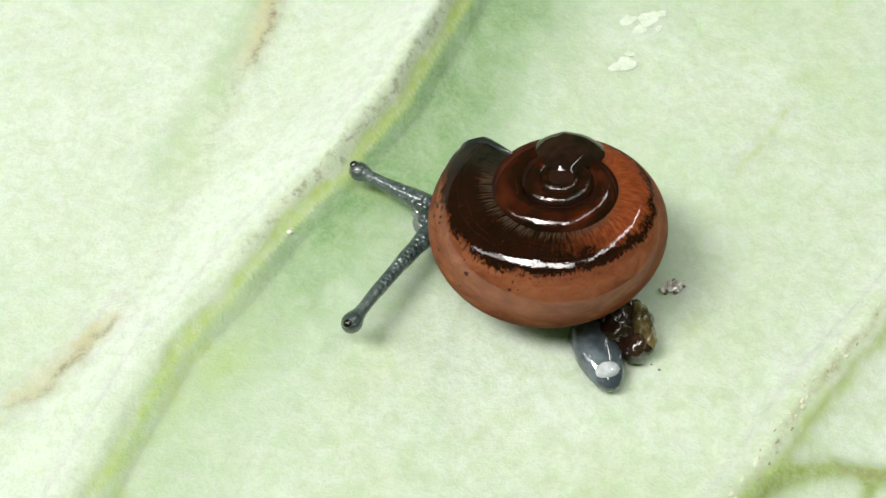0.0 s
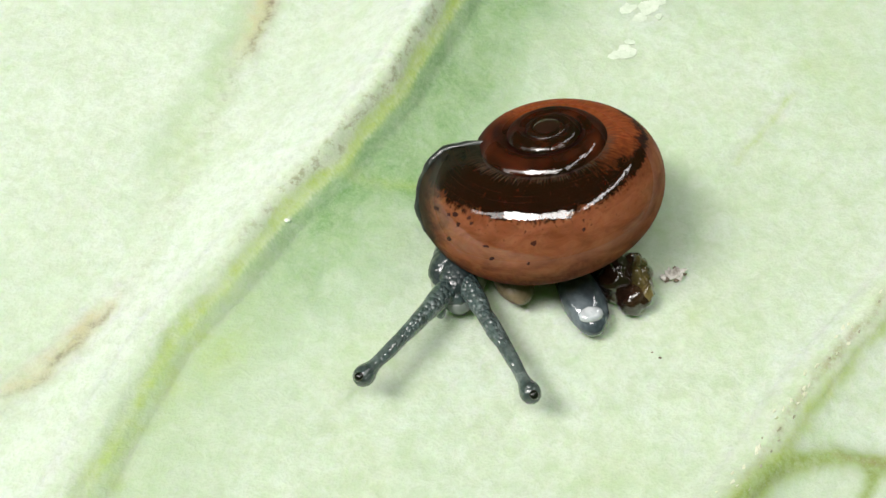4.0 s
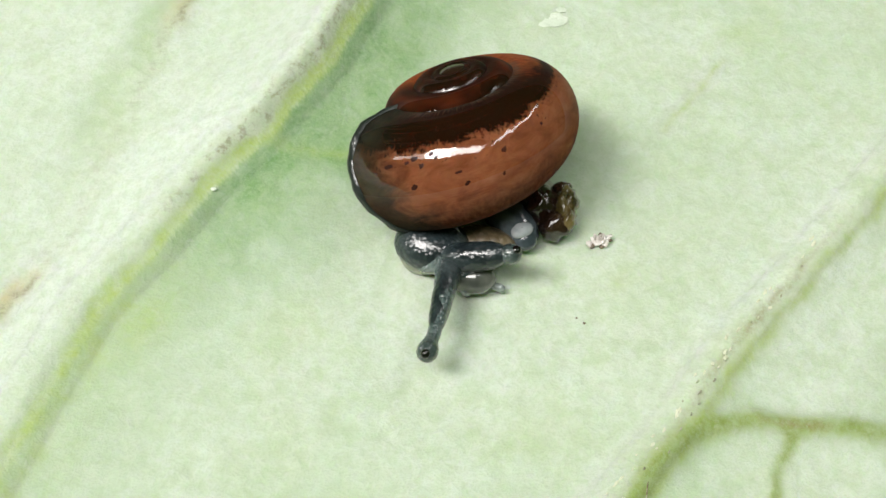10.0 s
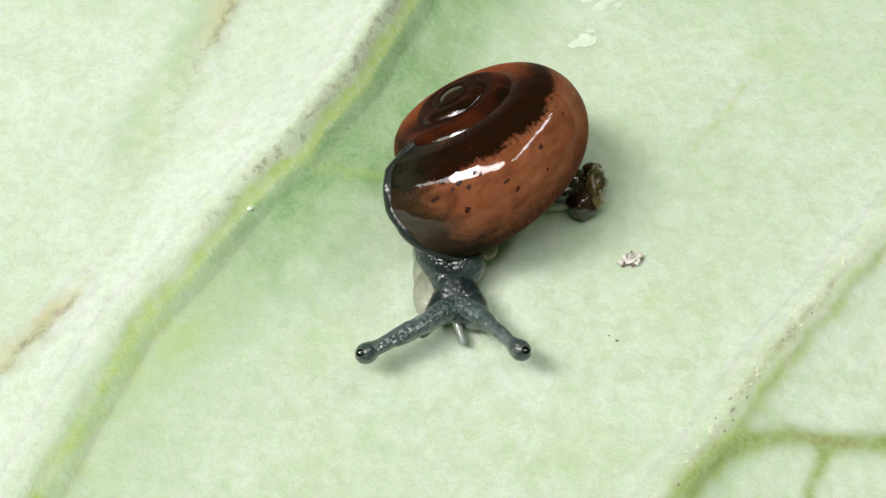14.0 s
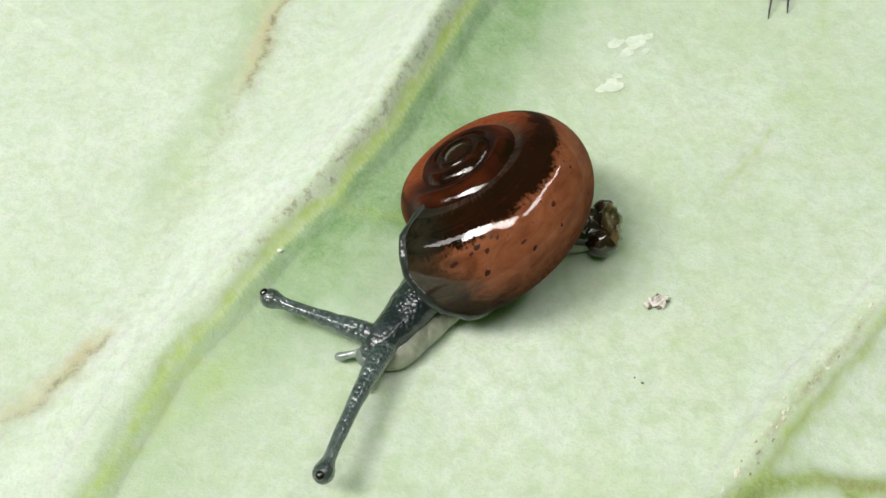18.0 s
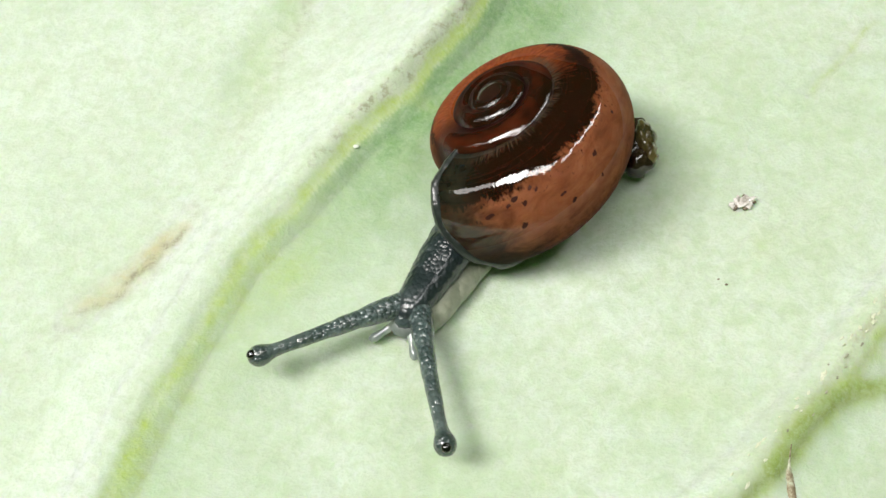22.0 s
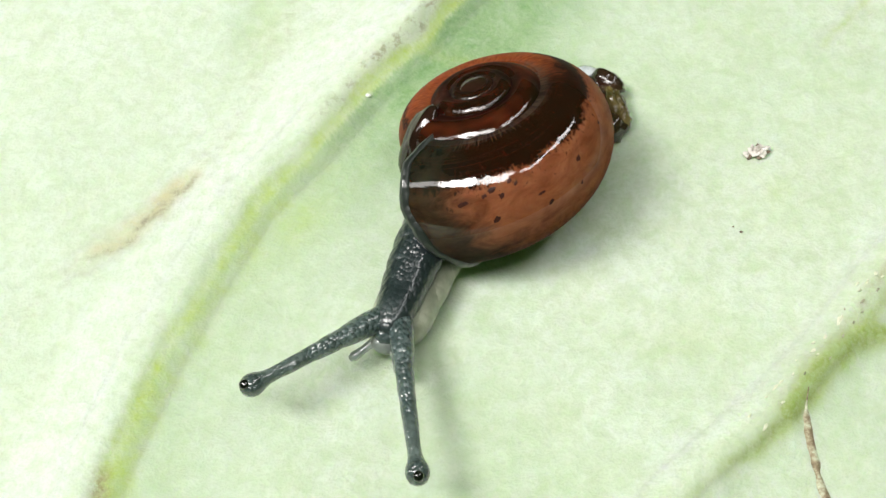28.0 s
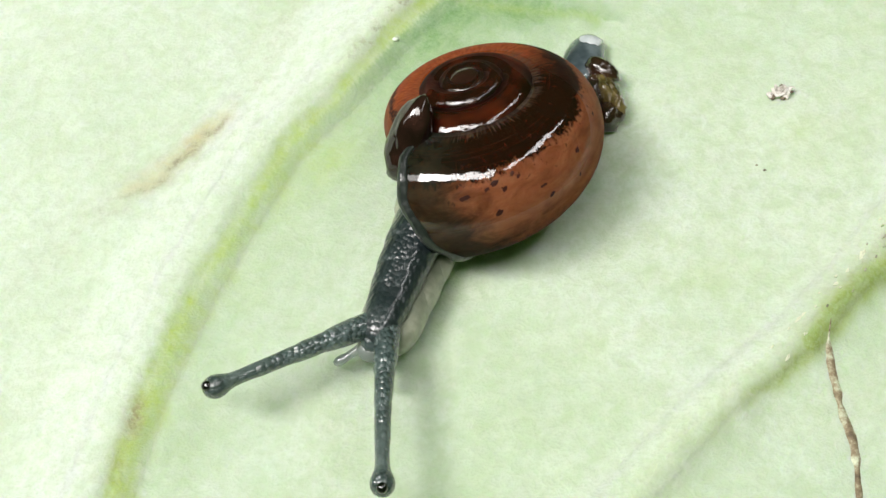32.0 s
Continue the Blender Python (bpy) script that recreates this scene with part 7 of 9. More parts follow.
    walk(moving["fold0"], [
        (0, pose(-0.001883, 0.000653, 0.001100, 0.0, -0.0, 114.9)),
        (1, pose(-0.001947, 0.000341, 0.001100, 0.0, -0.0, 136.7)),
        (2, pose(-0.001990, 0.000012, 0.001100, 0.0, -0.0, 141.3)),
        (4.5, pose(-0.001782, -0.001013, 0.001100, 0.0, -0.0, -148.4)),
        (5, pose(-0.001737, -0.001128, 0.001100, 0.0, -0.0, -147.5)),
        (6, pose(-0.001835, -0.002226, 0.000805, 0.0, -0.0, -113.3)),
        (7, pose(-0.001875, -0.003006, 0.000620, 0.0, -0.0, -97.4)),
        (8, pose(-0.001666, -0.003055, 0.000620, 0.0, -0.0, -97.7)),
        (9, pose(-0.001330, -0.002847, 0.000620, 0.0, -0.0, -98.9)),
        (10, pose(-0.001029, -0.002871, 0.000620, 0.0, -0.0, -103.5)),
        (11, pose(-0.000884, -0.003063, 0.000620, 0.0, -0.0, -89.2)),
        (12, pose(-0.000605, -0.002854, 0.000620, 0.0, -0.0, -87.5)),
        (13, pose(-0.000827, -0.002867, 0.000634, 0.0, -0.0, -112.3)),
        (13.5, pose(-0.000972, -0.003009, 0.000726, 0.0, -0.0, -115.1)),
        (15.5, pose(-0.000106, -0.002141, 0.001100, 0.0, -0.0, 172.4)),
        (16, pose(-0.000066, -0.002143, 0.001100, 0.0, -0.0, 156.4)),
        (17, pose(-0.000174, -0.002136, 0.001100, 0.0, -0.0, 125.7)),
        (18, pose(-0.000285, -0.002117, 0.001100, 0.0, -0.0, 127.2)),
        (19, pose(-0.000287, -0.002106, 0.001100, 0.0, -0.0, 140.6)),
        (20, pose(-0.000239, -0.002099, 0.001100, 0.0, -0.0, 139.8)),
        (21, pose(-0.000196, -0.002114, 0.001100, 0.0, -0.0, 149.5)),
        (22, pose(-0.000196, -0.002111, 0.001100, 0.0, -0.0, 154.4)),
        (23, pose(-0.000307, -0.002095, 0.001100, 0.0, -0.0, 146.9)),
        (24, pose(-0.000335, -0.002087, 0.001100, 0.0, -0.0, 147.5)),
        (24.5, pose(-0.000350, -0.002087, 0.001100, 0.0, -0.0, 150.2)),
        (26.5, pose(-0.000411, -0.002084, 0.001100, 0.0, -0.0, 163.8)),
        (27, pose(-0.000426, -0.002082, 0.001100, 0.0, -0.0, 163.2)),
        (28, pose(-0.000401, -0.002101, 0.001100, 0.0, -0.0, 159.5)),
        (29, pose(-0.000391, -0.002099, 0.001100, 0.0, -0.0, 164.8)),
        (30, pose(-0.000385, -0.002102, 0.001100, 0.0, -0.0, 160.6)),
        (31, pose(-0.000340, -0.002112, 0.001100, 0.0, -0.0, 154.2)),
        (32, pose(-0.000200, -0.002132, 0.001100, 0.0, -0.0, 153.4))])
    walk(moving["fold1"], [
        (0, pose(-0.001883, 0.000653, 0.001100, 0.0, -0.0, 114.9)),
        (1, pose(-0.001947, 0.000341, 0.001100, 0.0, -0.0, 136.7)),
        (2, pose(-0.001990, 0.000012, 0.001100, 0.0, -0.0, 141.3)),
        (4.5, pose(-0.001782, -0.001013, 0.001100, 0.0, -0.0, -148.4)),
        (5, pose(-0.001737, -0.001128, 0.001100, 0.0, -0.0, -147.5)),
        (6, pose(-0.001621, -0.001359, 0.001100, 0.0, -0.0, -113.3)),
        (7, pose(-0.001061, -0.003697, 0.000460, 0.0, -0.0, -97.4)),
        (8, pose(-0.000815, -0.003763, 0.000460, 0.0, -0.0, -97.7)),
        (9, pose(-0.000428, -0.003585, 0.000460, 0.0, -0.0, -98.9)),
        (10, pose(-0.000086, -0.003694, 0.000460, 0.0, -0.0, -103.5)),
        (11, pose(0.000119, -0.003639, 0.000460, 0.0, -0.0, -89.2)),
        (12, pose(0.000456, -0.003397, 0.000460, 0.0, -0.0, -87.5)),
        (13, pose(-0.000012, -0.003696, 0.000517, 0.0, -0.0, -112.3)),
        (13.5, pose(-0.000604, -0.002782, 0.000887, 0.0, -0.0, -115.1)),
        (15.5, pose(-0.000106, -0.002141, 0.001100, 0.0, -0.0, 172.4)),
        (16, pose(-0.000066, -0.002143, 0.001100, 0.0, -0.0, 156.4)),
        (17, pose(-0.000174, -0.002136, 0.001100, 0.0, -0.0, 125.7)),
        (18, pose(-0.000285, -0.002117, 0.001100, 0.0, -0.0, 127.2)),
        (19, pose(-0.000287, -0.002106, 0.001100, 0.0, -0.0, 140.6)),
        (20, pose(-0.000239, -0.002099, 0.001100, 0.0, -0.0, 139.8)),
        (21, pose(-0.000196, -0.002114, 0.001100, 0.0, -0.0, 149.5)),
        (22, pose(-0.000196, -0.002111, 0.001100, 0.0, -0.0, 154.4)),
        (23, pose(-0.000307, -0.002095, 0.001100, 0.0, -0.0, 146.9)),
        (24, pose(-0.000335, -0.002087, 0.001100, 0.0, -0.0, 147.5)),
        (24.5, pose(-0.000350, -0.002087, 0.001100, 0.0, -0.0, 150.2)),
        (26.5, pose(-0.000411, -0.002084, 0.001100, 0.0, -0.0, 163.8)),
        (27, pose(-0.000426, -0.002082, 0.001100, 0.0, -0.0, 163.2)),
        (28, pose(-0.000401, -0.002101, 0.001100, 0.0, -0.0, 159.5)),
        (29, pose(-0.000391, -0.002099, 0.001100, 0.0, -0.0, 164.8)),
        (30, pose(-0.000385, -0.002102, 0.001100, 0.0, -0.0, 160.6)),
        (31, pose(-0.000340, -0.002112, 0.001100, 0.0, -0.0, 154.2)),
        (32, pose(-0.000200, -0.002132, 0.001100, 0.0, -0.0, 153.4))])
    walk(moving["fold2"], [
        (0, pose(-0.001883, 0.000653, 0.001100, 0.0, -0.0, 114.9)),
        (1, pose(-0.001947, 0.000341, 0.001100, 0.0, -0.0, 136.7)),
        (2, pose(-0.001990, 0.000012, 0.001100, 0.0, -0.0, 141.3)),
        (4.5, pose(-0.000950, -0.002150, 0.000480, 0.0, -0.0, -135.0)),
        (5, pose(-0.000850, -0.002200, 0.000480, 0.0, -0.0, -110.0)),
        (6, pose(-0.000520, -0.002350, 0.000480, 0.0, -0.0, -104.0)),
        (7, pose(-0.000150, -0.002750, 0.000480, 0.0, -0.0, -97.4)),
        (8, pose(-0.000100, -0.002800, 0.000480, 0.0, -0.0, -97.7)),
        (9, pose(0.000066, -0.002531, 0.000480, 0.0, -0.0, -98.9)),
        (10, pose(0.000311, -0.002753, 0.000480, 0.0, -0.0, -103.5)),
        (11, pose(0.000445, -0.002658, 0.000480, 0.0, -0.0, -89.2)),
        (12, pose(0.000809, -0.002348, 0.000480, 0.0, -0.0, -87.5)),
        (13, pose(0.000400, -0.002676, 0.000535, 0.0, -0.0, -112.3)),
        (13.5, pose(-0.000391, -0.002584, 0.000893, 0.0, -0.0, -115.1)),
        (15.5, pose(-0.000106, -0.002141, 0.001100, 0.0, -0.0, 172.4)),
        (16, pose(-0.000066, -0.002143, 0.001100, 0.0, -0.0, 156.4)),
        (17, pose(-0.000174, -0.002136, 0.001100, 0.0, -0.0, 125.7)),
        (18, pose(-0.000285, -0.002117, 0.001100, 0.0, -0.0, 127.2)),
        (19, pose(-0.000287, -0.002106, 0.001100, 0.0, -0.0, 140.6)),
        (20, pose(-0.000239, -0.002099, 0.001100, 0.0, -0.0, 139.8)),
        (21, pose(-0.000196, -0.002114, 0.001100, 0.0, -0.0, 149.5)),
        (22, pose(-0.000196, -0.002111, 0.001100, 0.0, -0.0, 154.4)),
        (23, pose(-0.000307, -0.002095, 0.001100, 0.0, -0.0, 146.9)),
        (24, pose(-0.000335, -0.002087, 0.001100, 0.0, -0.0, 147.5)),
        (24.5, pose(-0.000350, -0.002087, 0.001100, 0.0, -0.0, 150.2)),
        (26.5, pose(-0.000411, -0.002084, 0.001100, 0.0, -0.0, 163.8)),
        (27, pose(-0.000426, -0.002082, 0.001100, 0.0, -0.0, 163.2)),
        (28, pose(-0.000401, -0.002101, 0.001100, 0.0, -0.0, 159.5)),
        (29, pose(-0.000391, -0.002099, 0.001100, 0.0, -0.0, 164.8)),
        (30, pose(-0.000385, -0.002102, 0.001100, 0.0, -0.0, 160.6)),
        (31, pose(-0.000340, -0.002112, 0.001100, 0.0, -0.0, 154.2)),
        (32, pose(-0.000200, -0.002132, 0.001100, 0.0, -0.0, 153.4))])
    walk(moving["tail"], [
        (0, pose(0.001105, -0.003545, 0.000420, 0.0, -0.0, -162.7)),
        (1, pose(0.000905, -0.003576, 0.000420, 0.0, -0.0, -165.8)),
        (2, pose(0.000677, -0.003601, 0.000420, 0.0, -0.0, -169.4)),
        (4.5, pose(0.000899, -0.003394, 0.000420, 0.0, -0.0, -165.2)),
        (5, pose(0.000851, -0.003324, 0.000420, 0.0, -0.0, -165.6)),
        (6, pose(0.000944, -0.003567, 0.000420, 0.0, -0.0, -165.2)),
        (7, pose(0.000961, -0.003746, 0.000420, 0.0, -0.0, -165.6)),
        (8, pose(0.001041, -0.003502, 0.000420, 0.0, -0.0, -163.4)),
        (9, pose(0.001242, -0.002971, 0.000420, 0.0, -0.0, -157.3)),
        (10, pose(0.001484, -0.002828, 0.000420, 0.0, -0.0, -152.3)),
        (11, pose(0.001317, -0.002061, 0.000420, 0.0, -0.0, -147.4)),
        (12, pose(0.001541, -0.001442, 0.000420, 0.0, -0.0, -133.1)),
        (13, pose(0.001531, -0.001306, 0.000420, 0.0, -0.0, -129.2)),
        (13.5, pose(0.001580, -0.000886, 0.000420, 0.0, -0.0, -119.2)),
        (15.5, pose(0.002269, -0.000410, 0.000420, 0.0, -0.0, -103.6)),
        (16, pose(0.002417, -0.000321, 0.000420, 0.0, -0.0, -101.3)),
        (17, pose(0.002334, -0.000425, 0.000420, 0.0, -0.0, -103.6)),
        (18, pose(0.002302, -0.000408, 0.000420, 0.0, -0.0, -103.5)),
        (19, pose(0.002373, -0.000153, 0.000420, 0.0, -0.0, -98.1)),
        (20, pose(0.002378, 0.000313, 0.000420, 0.0, -0.0, -88.7)),
        (21, pose(0.002302, 0.000423, 0.000420, 0.0, -0.0, -86.4)),
        (22, pose(0.002216, 0.000779, 0.000420, 0.0, -0.0, -78.8)),
        (23, pose(0.002378, 0.001435, 0.000420, 0.0, -0.0, -64.7)),
        (24, pose(0.002586, 0.001976, 0.000420, 0.0, -0.0, -55.3)),
        (24.5, pose(0.002795, 0.002080, 0.000420, 0.0, -0.0, -54.7)),
        (26.5, pose(0.002488, 0.003217, 0.000420, 0.0, -0.0, -19.2)),
        (27, pose(0.002650, 0.003495, 0.000420, 0.0, -0.0, -18.2)),
        (28, pose(0.002797, 0.003562, 0.000420, 0.0, -0.0, -18.9)),
        (29, pose(0.003031, 0.003840, 0.000420, 0.0, -0.0, -18.6)),
        (30, pose(0.002989, 0.004116, 0.000420, 0.0, -0.0, -16.0)),
        (31, pose(0.002898, 0.004270, 0.000420, 0.0, -0.0, -14.0)),
        (32, pose(0.003075, 0.004202, 0.000420, 0.0, -0.0, -16.1))])
    walk(moving["hind"], [
        (0, pose(0.001253, -0.001500, 0.000550, 0.0, 0.0, 39.9)),
        (1, pose(0.001185, -0.001433, 0.000550, 0.0, 0.0, 39.6)),
        (2, pose(0.001169, -0.001551, 0.000550, 0.0, 0.0, 37.0)),
        (4.5, pose(0.001415, -0.001599, 0.000550, 0.0, 0.0, 41.5)),
        (5, pose(0.001398, -0.001516, 0.000550, 0.0, 0.0, 42.7)),
        (6, pose(0.001550, -0.001565, 0.000550, 0.0, 0.0, 44.7)),
        (7, pose(0.001280, -0.001830, 0.000550, 0.0, 0.0, 35.0)),
        (8, pose(0.001358, -0.001578, 0.000550, 0.0, 0.0, 40.7)),
        (9, pose(0.001531, -0.001428, 0.000550, 0.0, 0.0, 47.0)),
        (10, pose(0.001683, -0.001359, 0.000550, 0.0, 0.0, 51.1)),
        (11, pose(0.001574, -0.001234, 0.000550, 0.0, 0.0, 51.9)),
        (12, pose(0.001660, -0.000926, 0.000550, 0.0, 0.0, 60.8)),
        (13, pose(0.001874, -0.000896, 0.000550, 0.0, 0.0, 64.5)),
        (13.5, pose(0.002009, -0.000590, 0.000550, 0.0, 0.0, 73.6)),
        (15.5, pose(0.002750, -0.000187, 0.000550, 0.0, 0.0, 86.1)),
        (16, pose(0.002774, -0.000035, 0.000550, 0.0, 0.0, 89.3)),
        (17, pose(0.002734, -0.000205, 0.000550, 0.0, 0.0, 85.7)),
        (18, pose(0.002693, -0.000116, 0.000550, 0.0, 0.0, 87.5)),
        (19, pose(0.002744, -0.000063, 0.000550, 0.0, 0.0, 88.7)),
        (20, pose(0.002740, 0.000168, 0.000550, 0.0, -0.0, 93.5)),
        (21, pose(0.002727, 0.000252, 0.000550, 0.0, -0.0, 95.3)),
        (22, pose(0.002658, 0.000454, 0.000550, 0.0, -0.0, 99.7)),
        (23, pose(0.002645, 0.001065, 0.000550, 0.0, -0.0, 111.9)),
        (24, pose(0.002726, 0.001520, 0.000550, 0.0, -0.0, 119.1)),
        (24.5, pose(0.002885, 0.001563, 0.000550, 0.0, -0.0, 118.5)),
        (26.5, pose(0.002774, 0.002183, 0.000550, 0.0, -0.0, 128.2)),
        (27, pose(0.002836, 0.002238, 0.000550, 0.0, -0.0, 128.3)),
        (28, pose(0.002735, 0.001993, 0.000550, 0.0, -0.0, 126.1)),
        (29, pose(0.002838, 0.002217, 0.000550, 0.0, -0.0, 128.0)),
        (30, pose(0.002749, 0.002307, 0.000550, 0.0, -0.0, 130.0)),
        (31, pose(0.002770, 0.002104, 0.000550, 0.0, -0.0, 127.2)),
        (32, pose(0.002780, 0.001929, 0.000550, 0.0, -0.0, 124.8))])
    walk(moving["dropping"], [
        (0, pose(0.001650, -0.001976, 0.000550, 0.0, 0.0, 0.0)),
        (1, pose(0.001580, -0.001911, 0.000550, 0.0, 0.0, -1.2)),
        (2, pose(0.001542, -0.002047, 0.000550, 0.0, 0.0, -2.5)),
        (4.5, pose(0.001826, -0.002063, 0.000550, 0.0, 0.0, -5.6)),
        (5, pose(0.001818, -0.001972, 0.000550, 0.0, 0.0, -6.2)),
        (6, pose(0.001986, -0.002006, 0.000550, 0.0, 0.0, -7.5)),
        (7, pose(0.001636, -0.002339, 0.000550, 0.0, 0.0, -8.8)),
        (8, pose(0.001762, -0.002047, 0.000550, 0.0, 0.0, -10.0)),
        (9, pose(0.001985, -0.001851, 0.000550, 0.0, 0.0, -13.8)),
        (10, pose(0.002165, -0.001748, 0.000550, 0.0, 0.0, -17.5)),
        (11, pose(0.002062, -0.001617, 0.000550, 0.0, 0.0, -21.2)),
        (12, pose(0.002201, -0.001228, 0.000550, 0.0, 0.0, -25.0)),
        (13, pose(0.002433, -0.001163, 0.000550, 0.0, 0.0, -22.2)),
        (13.5, pose(0.002604, -0.000765, 0.000550, 0.0, 0.0, -20.9)),
        (15.5, pose(0.003221, -0.000231, 0.000625, 0.0, 0.0, -15.4)),
        (16, pose(0.003190, -0.000047, 0.000650, 0.0, 0.0, -14.0)),
        (17, pose(0.003124, -0.000259, 0.000650, 0.0, 0.0, -12.0)),
        (18, pose(0.003061, -0.000154, 0.000650, 0.0, 0.0, -10.0)),
        (19, pose(0.003088, -0.000093, 0.000650, 0.0, 0.0, -8.0)),
        (20, pose(0.003059, 0.000186, 0.000650, 0.0, 0.0, -6.0)),
        (21, pose(0.003045, 0.000289, 0.000650, 0.0, 0.0, -4.0)),
        (22, pose(0.002938, 0.000488, 0.000650, 0.0, 0.0, -2.0)),
        (23, pose(0.002918, 0.001176, 0.000617, 0.0, 0.0, 0.0)),
        (24, pose(0.002994, 0.001652, 0.000583, 0.0, 0.0, 2.0)),
        (24.5, pose(0.003189, 0.001645, 0.000567, 0.0, 0.0, 2.8)),
        (26.5, pose(0.003062, 0.002177, 0.000550, 0.0, 0.0, 5.8)),
        (27, pose(0.003127, 0.002189, 0.000550, 0.0, 0.0, 6.5)),
        (28, pose(0.003046, 0.001839, 0.000550, 0.0, 0.0, 8.0)),
        (29, pose(0.003136, 0.002079, 0.000550, 0.0, 0.0, 9.0)),
        (30, pose(0.003034, 0.002185, 0.000550, 0.0, 0.0, 10.0)),
        (31, pose(0.003074, 0.001959, 0.000550, 0.0, 0.0, 11.0)),
        (32, pose(0.003099, 0.001763, 0.000550, 0.0, 0.0, 12.0))])
    walk(moving["late_lump"], [
        (0, pose(0.000950, -0.001276, 0.000550, 0.0, 0.0, 0.0)),
        (1, pose(0.000880, -0.001211, 0.000550, 0.0, 0.0, 0.0)),
        (2, pose(0.000842, -0.001347, 0.000550, 0.0, 0.0, 0.0)),
        (4.5, pose(0.001126, -0.001363, 0.000550, 0.0, 0.0, 0.0)),
        (5, pose(0.001118, -0.001272, 0.000550, 0.0, 0.0, 0.0)),
        (6, pose(0.001286, -0.001306, 0.000550, 0.0, 0.0, 0.0)),
        (7, pose(0.000936, -0.001639, 0.000550, 0.0, 0.0, 0.0)),
        (8, pose(0.001062, -0.001347, 0.000550, 0.0, 0.0, 0.0)),
        (9, pose(0.001285, -0.001151, 0.000550, 0.0, 0.0, 0.0)),
        (10, pose(0.001465, -0.001048, 0.000550, 0.0, 0.0, 0.0)),
        (11, pose(0.001362, -0.000917, 0.000550, 0.0, 0.0, 0.0)),
        (12, pose(0.001501, -0.000528, 0.000550, 0.0, 0.0, 0.0)),
        (13, pose(0.001733, -0.000463, 0.000550, 0.0, 0.0, 0.0)),
        (13.5, pose(0.001904, -0.000065, 0.000550, 0.0, 0.0, 0.0)),
        (15.5, pose(0.002521, 0.000469, 0.000625, 0.0, 0.0, 0.0)),
        (16, pose(0.002290, 0.000203, 0.000650, 0.0, 0.0, 0.0)),
        (17, pose(0.002224, -0.000009, 0.000650, 0.0, 0.0, 0.0)),
        (18, pose(0.002161, 0.000096, 0.000650, 0.0, 0.0, 0.0)),
        (19, pose(0.002188, 0.000157, 0.000650, 0.0, 0.0, 0.0)),
        (20, pose(0.002159, 0.000436, 0.000650, 0.0, 0.0, 0.0)),
        (21, pose(0.002145, 0.000539, 0.000650, 0.0, 0.0, 0.0)),
        (22, pose(0.002038, 0.000738, 0.000650, 0.0, 0.0, 0.0)),
        (23, pose(0.002018, 0.001426, 0.000617, 0.0, 0.0, 0.0)),
        (24, pose(0.002292, 0.002035, 0.000623, 0.0, 0.0, -5.0)),
        (24.5, pose(0.002683, 0.002159, 0.000646, 0.0, 0.0, -9.8)),
        (26.5, pose(0.003162, 0.003097, 0.000750, 0.0, 0.0, -25.0)),
        (27, pose(0.003227, 0.003109, 0.000750, 0.0, 0.0, -25.0)),
        (28, pose(0.003146, 0.002759, 0.000750, 0.0, 0.0, -25.0)),
        (29, pose(0.003236, 0.002999, 0.000750, 0.0, 0.0, -25.0)),
        (30, pose(0.003134, 0.003105, 0.000750, 0.0, 0.0, -25.0)),
        (31, pose(0.003174, 0.002879, 0.000750, 0.0, 0.0, -25.0)),
        (32, pose(0.003199, 0.002683, 0.000750, 0.0, 0.0, -25.0))])
